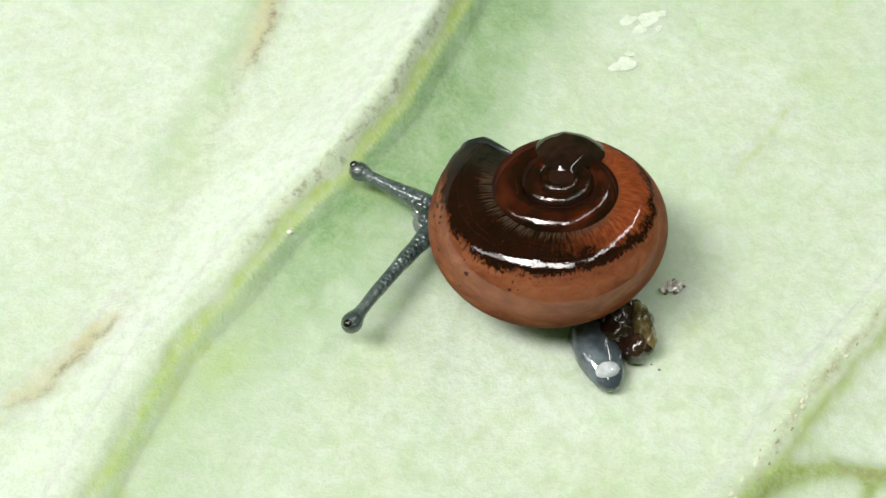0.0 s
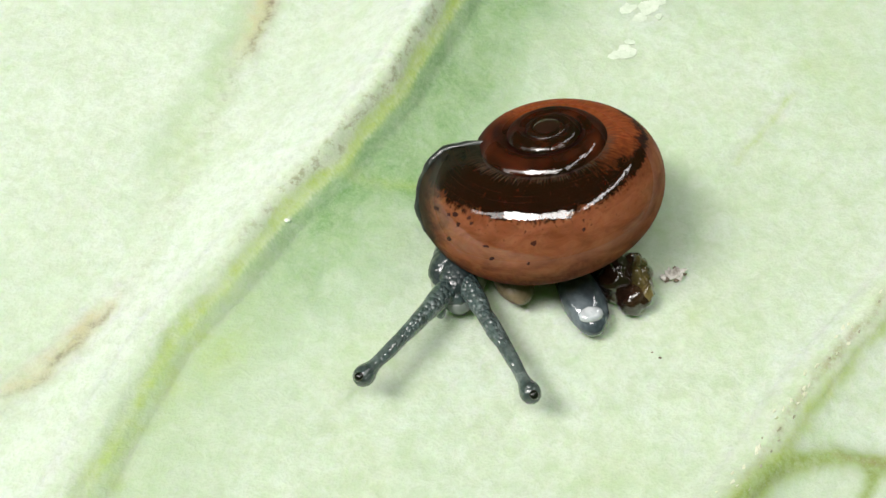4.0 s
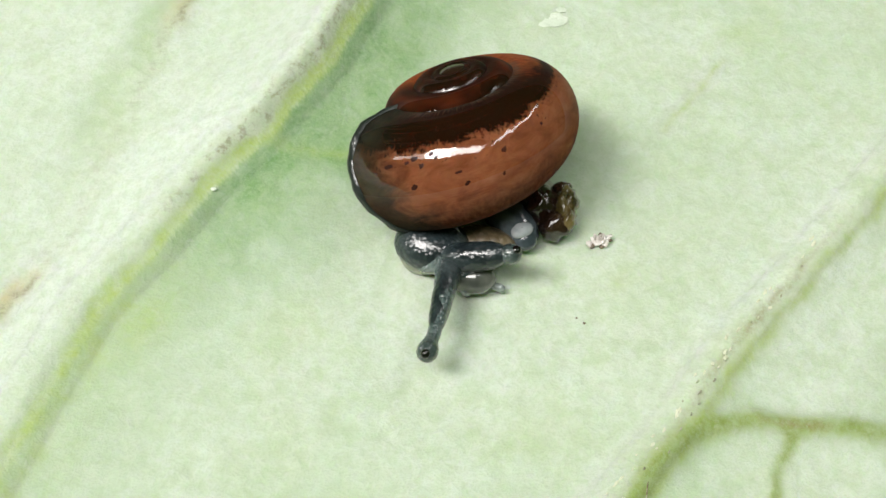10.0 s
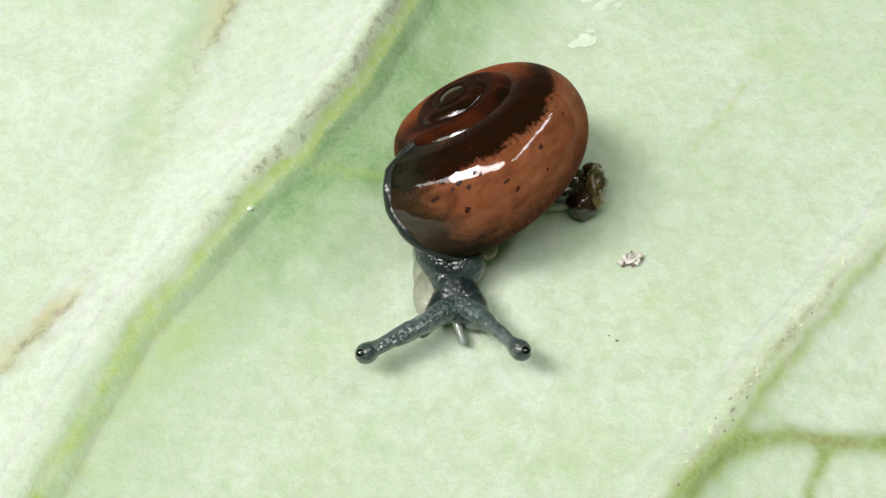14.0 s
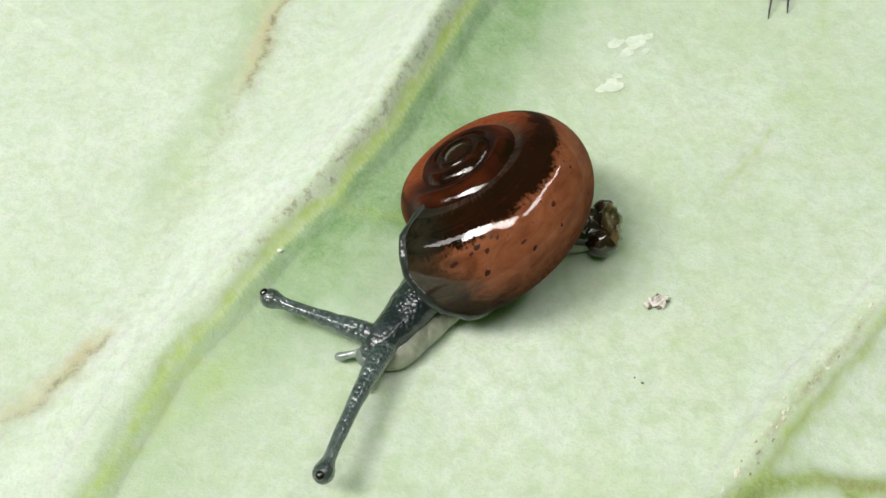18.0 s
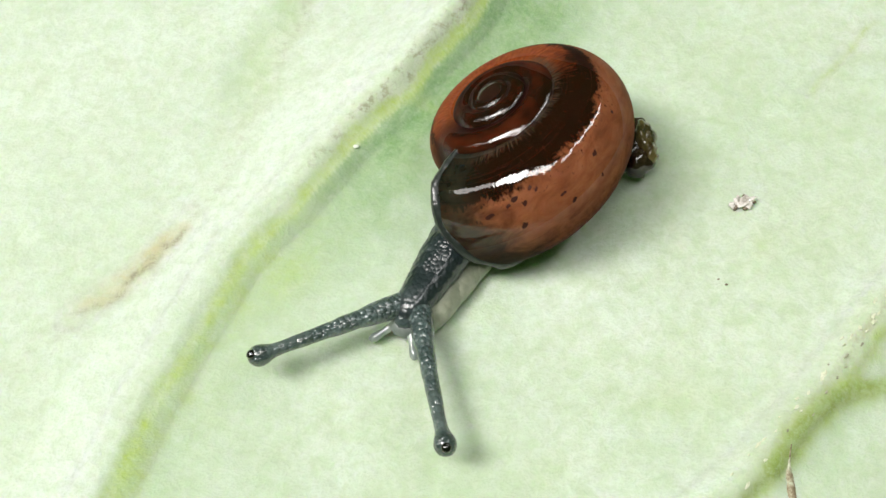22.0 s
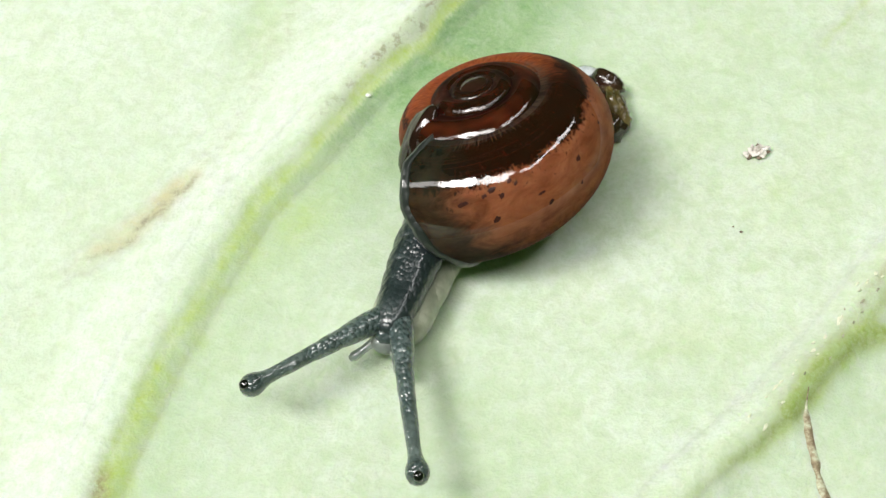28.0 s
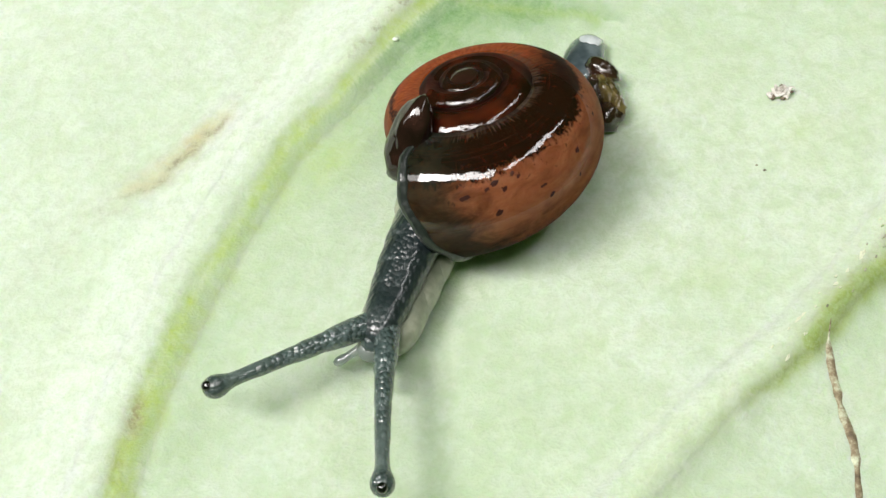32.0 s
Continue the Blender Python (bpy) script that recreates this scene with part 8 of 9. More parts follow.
    walk(moving["tent_a0"], [
        (0, pose(-0.003438, 0.001798, 0.000832, 73.5, -0.0, -110.4)),
        (1, pose(-0.003643, 0.000775, 0.000832, 76.1, -0.0, -75.0)),
        (2, pose(-0.003412, -0.000294, 0.000832, 78.3, -0.0, -66.6)),
        (4.5, pose(-0.002858, -0.002803, 0.000832, 78.9, -0.0, -29.1)),
        (5, pose(-0.002739, -0.002902, 0.000832, 78.9, -0.0, -29.3)),
        (6, pose(-0.002177, -0.003917, 0.000886, 75.8, -0.0, -16.4)),
        (7, pose(-0.001724, -0.004198, 0.000941, 74.1, -0.0, -0.7)),
        (8, pose(-0.001472, -0.004237, 0.000941, 71.8, -0.0, -1.9)),
        (9, pose(-0.001107, -0.004064, 0.000941, 73.5, -0.0, -11.5)),
        (10, pose(-0.000747, -0.004161, 0.000941, 75.9, -0.0, -6.1)),
        (11, pose(-0.000488, -0.004239, 0.000941, 74.6, -0.0, -6.1)),
        (12, pose(-0.000105, -0.003999, 0.000941, 73.3, 0.0, 1.0)),
        (13, pose(-0.000616, -0.004203, 0.000937, 75.0, -0.0, -16.7)),
        (13.5, pose(-0.001069, -0.004478, 0.000908, 72.7, -0.0, -42.5)),
        (15.5, pose(-0.001015, -0.004546, 0.000832, 78.9, -0.0, -48.8)),
        (16, pose(-0.001578, -0.003974, 0.000832, 79.2, -0.0, -70.6)),
        (17, pose(-0.003002, -0.003324, 0.000832, 77.5, -0.0, -113.2)),
        (18, pose(-0.003217, -0.003583, 0.000832, 76.4, -0.0, -104.5)),
        (19, pose(-0.003338, -0.003958, 0.000832, 75.7, -0.0, -83.7)),
        (20, pose(-0.003444, -0.004050, 0.000832, 78.9, -0.0, -77.3)),
        (21, pose(-0.003185, -0.004604, 0.000832, 79.7, -0.0, -63.6)),
        (22, pose(-0.003121, -0.004573, 0.000832, 79.4, -0.0, -60.2)),
        (23, pose(-0.003317, -0.004258, 0.000832, 78.2, -0.0, -64.1)),
        (24, pose(-0.003192, -0.003931, 0.000832, 78.7, -0.0, -64.0)),
        (24.5, pose(-0.002959, -0.003973, 0.000832, 78.5, -0.0, -58.5)),
        (26.5, pose(-0.002862, -0.004605, 0.000832, 77.8, -0.0, -45.0)),
        (27, pose(-0.002782, -0.004643, 0.000832, 77.4, -0.0, -45.0)),
        (28, pose(-0.002820, -0.004894, 0.000832, 78.7, -0.0, -51.3)),
        (29, pose(-0.002780, -0.005018, 0.000832, 78.5, -0.0, -48.4)),
        (30, pose(-0.002724, -0.005149, 0.000832, 79.3, -0.0, -53.7)),
        (31, pose(-0.002945, -0.005026, 0.000832, 78.8, -0.0, -60.0)),
        (32, pose(-0.002729, -0.005284, 0.000832, 79.5, -0.0, -57.9))])
    walk(moving["tent_a1"], [
        (0, pose(-0.003928, 0.001998, 0.000967, 77.9, -0.0, -113.8)),
        (1, pose(-0.004259, 0.000622, 0.000967, 79.8, -0.0, -77.0)),
        (2, pose(-0.004112, -0.000585, 0.000967, 81.5, -0.0, -68.2)),
        (4.5, pose(-0.003268, -0.003500, 0.000967, 82.1, -0.0, -31.7)),
        (5, pose(-0.003155, -0.003602, 0.000967, 82.2, -0.0, -32.0)),
        (6, pose(-0.002362, -0.004467, 0.001008, 80.5, -0.0, -20.5)),
        (7, pose(-0.001752, -0.004666, 0.001049, 79.9, -0.0, -5.8)),
        (8, pose(-0.001508, -0.004643, 0.001049, 78.4, -0.0, -7.8)),
        (9, pose(-0.001220, -0.004504, 0.001049, 79.6, -0.0, -16.8)),
        (10, pose(-0.000825, -0.004687, 0.001049, 81.0, -0.0, -10.6)),
        (11, pose(-0.000563, -0.004724, 0.001049, 80.4, -0.0, -11.0)),
        (12, pose(-0.000120, -0.004448, 0.001049, 79.5, -0.0, -4.4)),
        (13, pose(-0.000782, -0.004678, 0.001045, 80.4, -0.0, -21.5)),
        (13.5, pose(-0.001397, -0.004805, 0.001024, 78.9, -0.0, -47.4)),
        (15.5, pose(-0.001630, -0.005063, 0.000967, 82.0, -0.0, -50.9)),
        (16, pose(-0.002368, -0.004234, 0.000967, 82.3, -0.0, -72.8)),
        (17, pose(-0.003653, -0.003024, 0.000967, 81.1, -0.0, -116.1)),
        (18, pose(-0.003844, -0.003402, 0.000967, 80.2, -0.0, -107.5)),
        (19, pose(-0.003953, -0.004010, 0.000967, 79.6, -0.0, -86.5)),
        (20, pose(-0.004230, -0.004213, 0.000967, 82.0, -0.0, -79.2)),
        (21, pose(-0.003963, -0.004978, 0.000967, 82.6, -0.0, -65.1)),
        (22, pose(-0.003862, -0.004982, 0.000967, 82.4, -0.0, -61.9)),
        (23, pose(-0.004001, -0.004578, 0.000967, 81.5, -0.0, -65.7)),
        (24, pose(-0.003904, -0.004265, 0.000967, 81.8, -0.0, -65.7)),
        (24.5, pose(-0.003621, -0.004366, 0.000967, 81.6, -0.0, -60.0)),
        (26.5, pose(-0.003383, -0.005112, 0.000967, 81.1, -0.0, -46.6)),
        (27, pose(-0.003285, -0.005130, 0.000967, 80.8, -0.0, -46.7)),
        (28, pose(-0.003442, -0.005378, 0.000967, 81.8, -0.0, -52.9)),
        (29, pose(-0.003364, -0.005520, 0.000967, 81.6, -0.0, -50.1)),
        (30, pose(-0.003405, -0.005634, 0.000967, 82.3, -0.0, -55.3)),
        (31, pose(-0.003639, -0.005412, 0.000967, 81.9, -0.0, -61.8)),
        (32, pose(-0.003454, -0.005726, 0.000967, 82.4, -0.0, -59.4))])
    walk(moving["tent_a2"], [
        (0, pose(-0.004434, 0.002237, 0.001066, 81.9, -0.0, -116.7)),
        (1, pose(-0.004915, 0.000482, 0.001066, 83.2, -0.0, -78.9)),
        (2, pose(-0.004863, -0.000875, 0.001066, 84.4, -0.0, -69.5)),
        (4.5, pose(-0.003745, -0.004239, 0.001066, 84.9, -0.0, -33.9)),
        (5, pose(-0.003639, -0.004344, 0.001066, 84.9, -0.0, -34.2)),
        (6, pose(-0.002605, -0.005062, 0.001092, 84.4, -0.0, -23.9)),
        (7, pose(-0.001824, -0.005182, 0.001118, 84.8, -0.0, -9.9)),
        (8, pose(-0.001588, -0.005090, 0.001118, 84.0, -0.0, -12.5)),
        (9, pose(-0.001386, -0.004987, 0.001118, 84.7, -0.0, -21.0)),
        (10, pose(-0.000953, -0.005263, 0.001118, 85.4, -0.0, -14.3)),
        (11, pose(-0.000687, -0.005264, 0.001118, 85.1, -0.0, -14.8)),
        (12, pose(-0.000178, -0.004950, 0.001118, 84.6, -0.0, -8.6)),
        (13, pose(-0.001004, -0.005190, 0.001116, 85.0, -0.0, -25.4)),
        (13.5, pose(-0.001801, -0.005150, 0.001102, 84.0, -0.0, -51.2)),
        (15.5, pose(-0.002307, -0.005598, 0.001066, 84.8, -0.0, -52.6)),
        (16, pose(-0.003230, -0.004485, 0.001066, 85.0, -0.0, -74.6)),
        (17, pose(-0.004343, -0.002666, 0.001066, 84.2, -0.0, -118.6)),
        (18, pose(-0.004506, -0.003176, 0.001066, 83.6, -0.0, -110.1)),
        (19, pose(-0.004609, -0.004035, 0.001066, 83.1, -0.0, -89.0)),
        (20, pose(-0.005077, -0.004363, 0.001066, 84.8, -0.0, -80.8)),
        (21, pose(-0.004808, -0.005358, 0.001066, 85.1, -0.0, -66.5)),
        (22, pose(-0.004666, -0.005399, 0.001066, 85.0, -0.0, -63.3)),
        (23, pose(-0.004739, -0.004899, 0.001066, 84.4, -0.0, -67.2)),
        (24, pose(-0.004673, -0.004601, 0.001066, 84.6, -0.0, -67.1)),
        (24.5, pose(-0.004337, -0.004767, 0.001066, 84.5, -0.0, -61.4)),
        (26.5, pose(-0.003950, -0.005635, 0.001066, 84.1, -0.0, -48.1)),
        (27, pose(-0.003832, -0.005632, 0.001066, 83.9, -0.0, -48.2)),
        (28, pose(-0.004118, -0.005876, 0.001066, 84.6, -0.0, -54.3)),
        (29, pose(-0.004002, -0.006038, 0.001066, 84.5, -0.0, -51.7)),
        (30, pose(-0.004148, -0.006134, 0.001066, 85.0, -0.0, -56.8)),
        (31, pose(-0.004392, -0.005803, 0.001066, 84.7, -0.0, -63.3)),
        (32, pose(-0.004242, -0.006181, 0.001066, 85.0, -0.0, -60.7))])
    walk(moving["tent_a3"], [
        (0, pose(-0.005252, 0.002687, 0.001150, 87.1, -0.0, -120.4)),
        (1, pose(-0.006010, 0.000292, 0.001150, 87.6, -0.0, -81.2)),
        (2, pose(-0.006132, -0.001326, 0.001150, 88.0, -0.0, -71.2)),
        (4.5, pose(-0.004620, -0.005468, 0.001150, 88.2, -0.0, -36.6)),
        (5, pose(-0.004527, -0.005581, 0.001150, 88.3, -0.0, -36.8)),
        (6, pose(-0.003100, -0.006073, 0.001150, 89.0, -0.0, -27.7)),
        (7, pose(-0.002024, -0.006074, 0.001150, 90.4, -0.0, -14.6)),
        (8, pose(-0.001804, -0.005860, 0.001150, 90.5, -0.0, -17.9)),
        (9, pose(-0.001750, -0.005819, 0.001150, 90.4, -0.0, -25.6)),
        (10, pose(-0.001249, -0.006251, 0.001150, 90.4, -0.0, -18.4)),
        (11, pose(-0.000979, -0.006210, 0.001150, 90.4, -0.0, -18.9)),
        (12, pose(-0.000354, -0.005830, 0.001150, 90.4, -0.0, -13.3)),
        (13, pose(-0.001463, -0.006058, 0.001150, 90.3, -0.0, -29.7)),
        (13.5, pose(-0.002573, -0.005722, 0.001150, 89.5, -0.0, -55.1)),
        (15.5, pose(-0.003482, -0.006458, 0.001150, 88.2, -0.0, -54.7)),
        (16, pose(-0.004707, -0.004856, 0.001150, 88.3, -0.0, -76.9)),
        (17, pose(-0.005489, -0.001997, 0.001150, 88.0, -0.0, -121.6)),
        (18, pose(-0.005606, -0.002736, 0.001150, 87.8, -0.0, -113.2)),
        (19, pose(-0.005710, -0.004022, 0.001150, 87.6, -0.0, -92.0)),
        (20, pose(-0.006510, -0.004567, 0.001150, 88.2, -0.0, -82.7)),
        (21, pose(-0.006247, -0.005957, 0.001150, 88.3, -0.0, -68.1)),
        (22, pose(-0.006042, -0.006061, 0.001150, 88.3, -0.0, -65.1)),
        (23, pose(-0.005989, -0.005398, 0.001150, 88.0, -0.0, -69.1)),
        (24, pose(-0.005979, -0.005126, 0.001150, 88.1, -0.0, -68.9)),
        (24.5, pose(-0.005551, -0.005403, 0.001150, 88.1, -0.0, -63.1)),
        (26.5, pose(-0.004922, -0.006477, 0.001150, 87.9, -0.0, -49.9)),
        (27, pose(-0.004767, -0.006438, 0.001150, 87.8, -0.0, -50.1)),
        (28, pose(-0.005274, -0.006676, 0.001150, 88.1, -0.0, -56.1)),
        (29, pose(-0.005099, -0.006872, 0.001150, 88.1, -0.0, -53.6)),
        (30, pose(-0.005422, -0.006938, 0.001150, 88.2, -0.0, -58.5)),
        (31, pose(-0.005677, -0.006421, 0.001150, 88.1, -0.0, -65.2)),
        (32, pose(-0.005587, -0.006908, 0.001150, 88.3, -0.0, -62.3))])
    walk(moving["tent_b0"], [
        (0, pose(-0.003259, 0.000962, 0.000832, 80.5, -0.0, -36.0)),
        (1, pose(-0.003168, 0.000087, 0.000832, 81.6, -0.0, -17.5)),
        (2, pose(-0.002864, -0.000865, 0.000832, 80.9, -0.0, -17.0)),
        (4.5, pose(-0.002119, -0.002588, 0.000832, 79.8, 0.0, 26.4)),
        (5, pose(-0.002024, -0.002638, 0.000832, 78.4, 0.0, 26.2)),
        (6, pose(-0.001741, -0.003386, 0.000878, 71.2, 0.0, 51.8)),
        (7, pose(-0.001484, -0.003588, 0.000924, 64.7, 0.0, 70.7)),
        (8, pose(-0.001258, -0.003637, 0.000924, 59.6, 0.0, 72.6)),
        (9, pose(-0.000836, -0.003402, 0.000924, 61.0, -0.0, 91.8)),
        (10, pose(-0.000437, -0.003502, 0.000924, 63.3, 0.0, 80.9)),
        (11, pose(-0.000295, -0.003550, 0.000924, 63.7, -0.0, 92.8)),
        (12, pose(0.000068, -0.003310, 0.000924, 66.0, -0.0, 97.0)),
        (13, pose(-0.000198, -0.003576, 0.000921, 63.5, 0.0, 84.7)),
        (13.5, pose(-0.000580, -0.004014, 0.000896, 66.9, 0.0, 55.3)),
        (15.5, pose(-0.000135, -0.004699, 0.000832, 79.1, 0.0, 25.5)),
        (16, pose(-0.000755, -0.004459, 0.000832, 80.8, 0.0, 7.3)),
        (17, pose(-0.002576, -0.004219, 0.000832, 80.7, -0.0, -18.6)),
        (18, pose(-0.002803, -0.004387, 0.000832, 80.1, -0.0, -22.0)),
        (19, pose(-0.002784, -0.004607, 0.000832, 80.1, -0.0, -11.6)),
        (20, pose(-0.002821, -0.004680, 0.000832, 80.6, -0.0, -10.8)),
        (21, pose(-0.002434, -0.005053, 0.000832, 79.7, 0.0, 1.6)),
        (22, pose(-0.002319, -0.004963, 0.000832, 79.7, 0.0, 9.3)),
        (23, pose(-0.002668, -0.004743, 0.000832, 79.7, -0.0, -6.5)),
        (24, pose(-0.002505, -0.004395, 0.000832, 79.3, -0.0, -2.9)),
        (24.5, pose(-0.002283, -0.004381, 0.000832, 78.9, -0.0, -3.1)),
        (26.5, pose(-0.002112, -0.004842, 0.000832, 78.6, 0.0, 12.3)),
        (27, pose(-0.002068, -0.004932, 0.000832, 79.6, 0.0, 6.9)),
        (28, pose(-0.002077, -0.005237, 0.000832, 80.2, 0.0, 5.0)),
        (29, pose(-0.001990, -0.005318, 0.000832, 80.5, 0.0, 12.0)),
        (30, pose(-0.001923, -0.005486, 0.000832, 80.4, 0.0, 9.4)),
        (31, pose(-0.002210, -0.005448, 0.000832, 80.1, 0.0, 1.7)),
        (32, pose(-0.001999, -0.005683, 0.000832, 79.9, -0.0, -0.6))])
    walk(moving["tent_b1"], [
        (0, pose(-0.003804, 0.000192, 0.000967, 83.2, -0.0, -34.7)),
        (1, pose(-0.003480, -0.000932, 0.000967, 84.0, -0.0, -16.5)),
        (2, pose(-0.003146, -0.001812, 0.000967, 83.5, -0.0, -16.1)),
        (4.5, pose(-0.001732, -0.003373, 0.000967, 82.6, 0.0, 26.2)),
        (5, pose(-0.001689, -0.003325, 0.000967, 81.5, 0.0, 25.9)),
        (6, pose(-0.001496, -0.003582, 0.000977, 73.6, 0.0, 51.0)),
        (7, pose(-0.001393, -0.003620, 0.000969, 65.6, 0.0, 70.4)),
        (8, pose(-0.001185, -0.003660, 0.000969, 60.5, 0.0, 72.3)),
        (9, pose(-0.000755, -0.003399, 0.000969, 61.9, -0.0, 92.1)),
        (10, pose(-0.000348, -0.003516, 0.000969, 64.2, 0.0, 81.0)),
        (11, pose(-0.000203, -0.003545, 0.000969, 64.6, -0.0, 92.8)),
        (12, pose(0.000169, -0.003297, 0.000969, 66.9, -0.0, 97.1)),
        (13, pose(-0.000097, -0.003585, 0.000970, 64.6, 0.0, 85.3)),
        (13.5, pose(-0.000419, -0.004126, 0.000976, 68.8, 0.0, 54.8)),
        (15.5, pose(0.000229, -0.005434, 0.000967, 82.2, 0.0, 27.1)),
        (16, pose(-0.000620, -0.005429, 0.000967, 83.4, 0.0, 8.5)),
        (17, pose(-0.002873, -0.005142, 0.000967, 83.4, -0.0, -17.2)),
        (18, pose(-0.003130, -0.005227, 0.000967, 82.9, -0.0, -20.6)),
        (19, pose(-0.002956, -0.005491, 0.000967, 82.9, -0.0, -10.4)),
        (20, pose(-0.002988, -0.005618, 0.000967, 83.3, -0.0, -9.5)),
        (21, pose(-0.002399, -0.005924, 0.000967, 82.6, 0.0, 3.1)),
        (22, pose(-0.002167, -0.005814, 0.000967, 82.6, 0.0, 10.9)),
        (23, pose(-0.002756, -0.005602, 0.000967, 82.5, -0.0, -5.2)),
        (24, pose(-0.002536, -0.005227, 0.000967, 82.3, -0.0, -1.4)),
        (24.5, pose(-0.002317, -0.005186, 0.000967, 82.0, -0.0, -1.8)),
        (26.5, pose(-0.001936, -0.005598, 0.000967, 81.7, 0.0, 13.9)),
        (27, pose(-0.001957, -0.005784, 0.000967, 82.5, 0.0, 8.0)),
        (28, pose(-0.001989, -0.006141, 0.000967, 82.9, 0.0, 6.1)),
        (29, pose(-0.001783, -0.006242, 0.000967, 83.2, 0.0, 13.2)),
        (30, pose(-0.001761, -0.006402, 0.000967, 83.1, 0.0, 10.6)),
        (31, pose(-0.002173, -0.006350, 0.000967, 82.9, 0.0, 3.0)),
        (32, pose(-0.001999, -0.006569, 0.000967, 82.7, 0.0, 0.6))])
    walk(moving["tent_b2"], [
        (0, pose(-0.004372, -0.000647, 0.001066, 85.5, -0.0, -33.6)),
        (1, pose(-0.003797, -0.002035, 0.001066, 86.1, -0.0, -15.6)),
        (2, pose(-0.003433, -0.002832, 0.001066, 85.7, -0.0, -15.3)),
        (4.5, pose(-0.001323, -0.004210, 0.001066, 85.1, 0.0, 25.9)),
        (5, pose(-0.001339, -0.004052, 0.001066, 84.4, 0.0, 25.5)),
        (6, pose(-0.001248, -0.003785, 0.001064, 76.0, 0.0, 50.2)),
        (7, pose(-0.001302, -0.003653, 0.001012, 66.5, 0.0, 70.1)),
        (8, pose(-0.001111, -0.003684, 0.001012, 61.4, 0.0, 72.0)),
        (9, pose(-0.000673, -0.003396, 0.001012, 62.8, -0.0, 92.4)),
        (10, pose(-0.000259, -0.003530, 0.001012, 65.2, 0.0, 81.2)),
        (11, pose(-0.000111, -0.003541, 0.001012, 65.5, -0.0, 92.9)),
        (12, pose(0.000271, -0.003284, 0.001012, 67.8, -0.0, 97.2)),
        (13, pose(0.000005, -0.003593, 0.001018, 65.7, 0.0, 85.8)),
        (13.5, pose(-0.000258, -0.004240, 0.001049, 70.7, 0.0, 54.4)),
        (15.5, pose(0.000638, -0.006209, 0.001066, 84.8, 0.0, 28.5)),
        (16, pose(-0.000453, -0.006469, 0.001066, 85.7, 0.0, 9.7)),
        (17, pose(-0.003170, -0.006143, 0.001066, 85.7, -0.0, -15.9)),
        (18, pose(-0.003460, -0.006135, 0.001066, 85.3, -0.0, -19.4)),
        (19, pose(-0.003120, -0.006441, 0.001066, 85.3, -0.0, -9.3)),
        (20, pose(-0.003147, -0.006629, 0.001066, 85.6, -0.0, -8.4)),
        (21, pose(-0.002338, -0.006855, 0.001066, 85.2, 0.0, 4.4)),
        (22, pose(-0.001979, -0.006722, 0.001066, 85.1, 0.0, 12.4)),
        (23, pose(-0.002831, -0.006522, 0.001066, 85.1, -0.0, -4.1)),
        (24, pose(-0.002548, -0.006116, 0.001066, 84.9, -0.0, -0.1)),
        (24.5, pose(-0.002334, -0.006044, 0.001066, 84.7, -0.0, -0.6)),
        (26.5, pose(-0.001728, -0.006399, 0.001066, 84.5, 0.0, 15.2)),
        (27, pose(-0.001821, -0.006691, 0.001066, 85.1, 0.0, 9.0)),
        (28, pose(-0.001876, -0.007107, 0.001066, 85.4, 0.0, 7.1)),
        (29, pose(-0.001542, -0.007229, 0.001066, 85.6, 0.0, 14.2)),
        (30, pose(-0.001567, -0.007381, 0.001066, 85.5, 0.0, 11.7)),
        (31, pose(-0.002114, -0.007316, 0.001066, 85.3, 0.0, 4.0)),
        (32, pose(-0.001980, -0.007517, 0.001066, 85.2, 0.0, 1.7))])
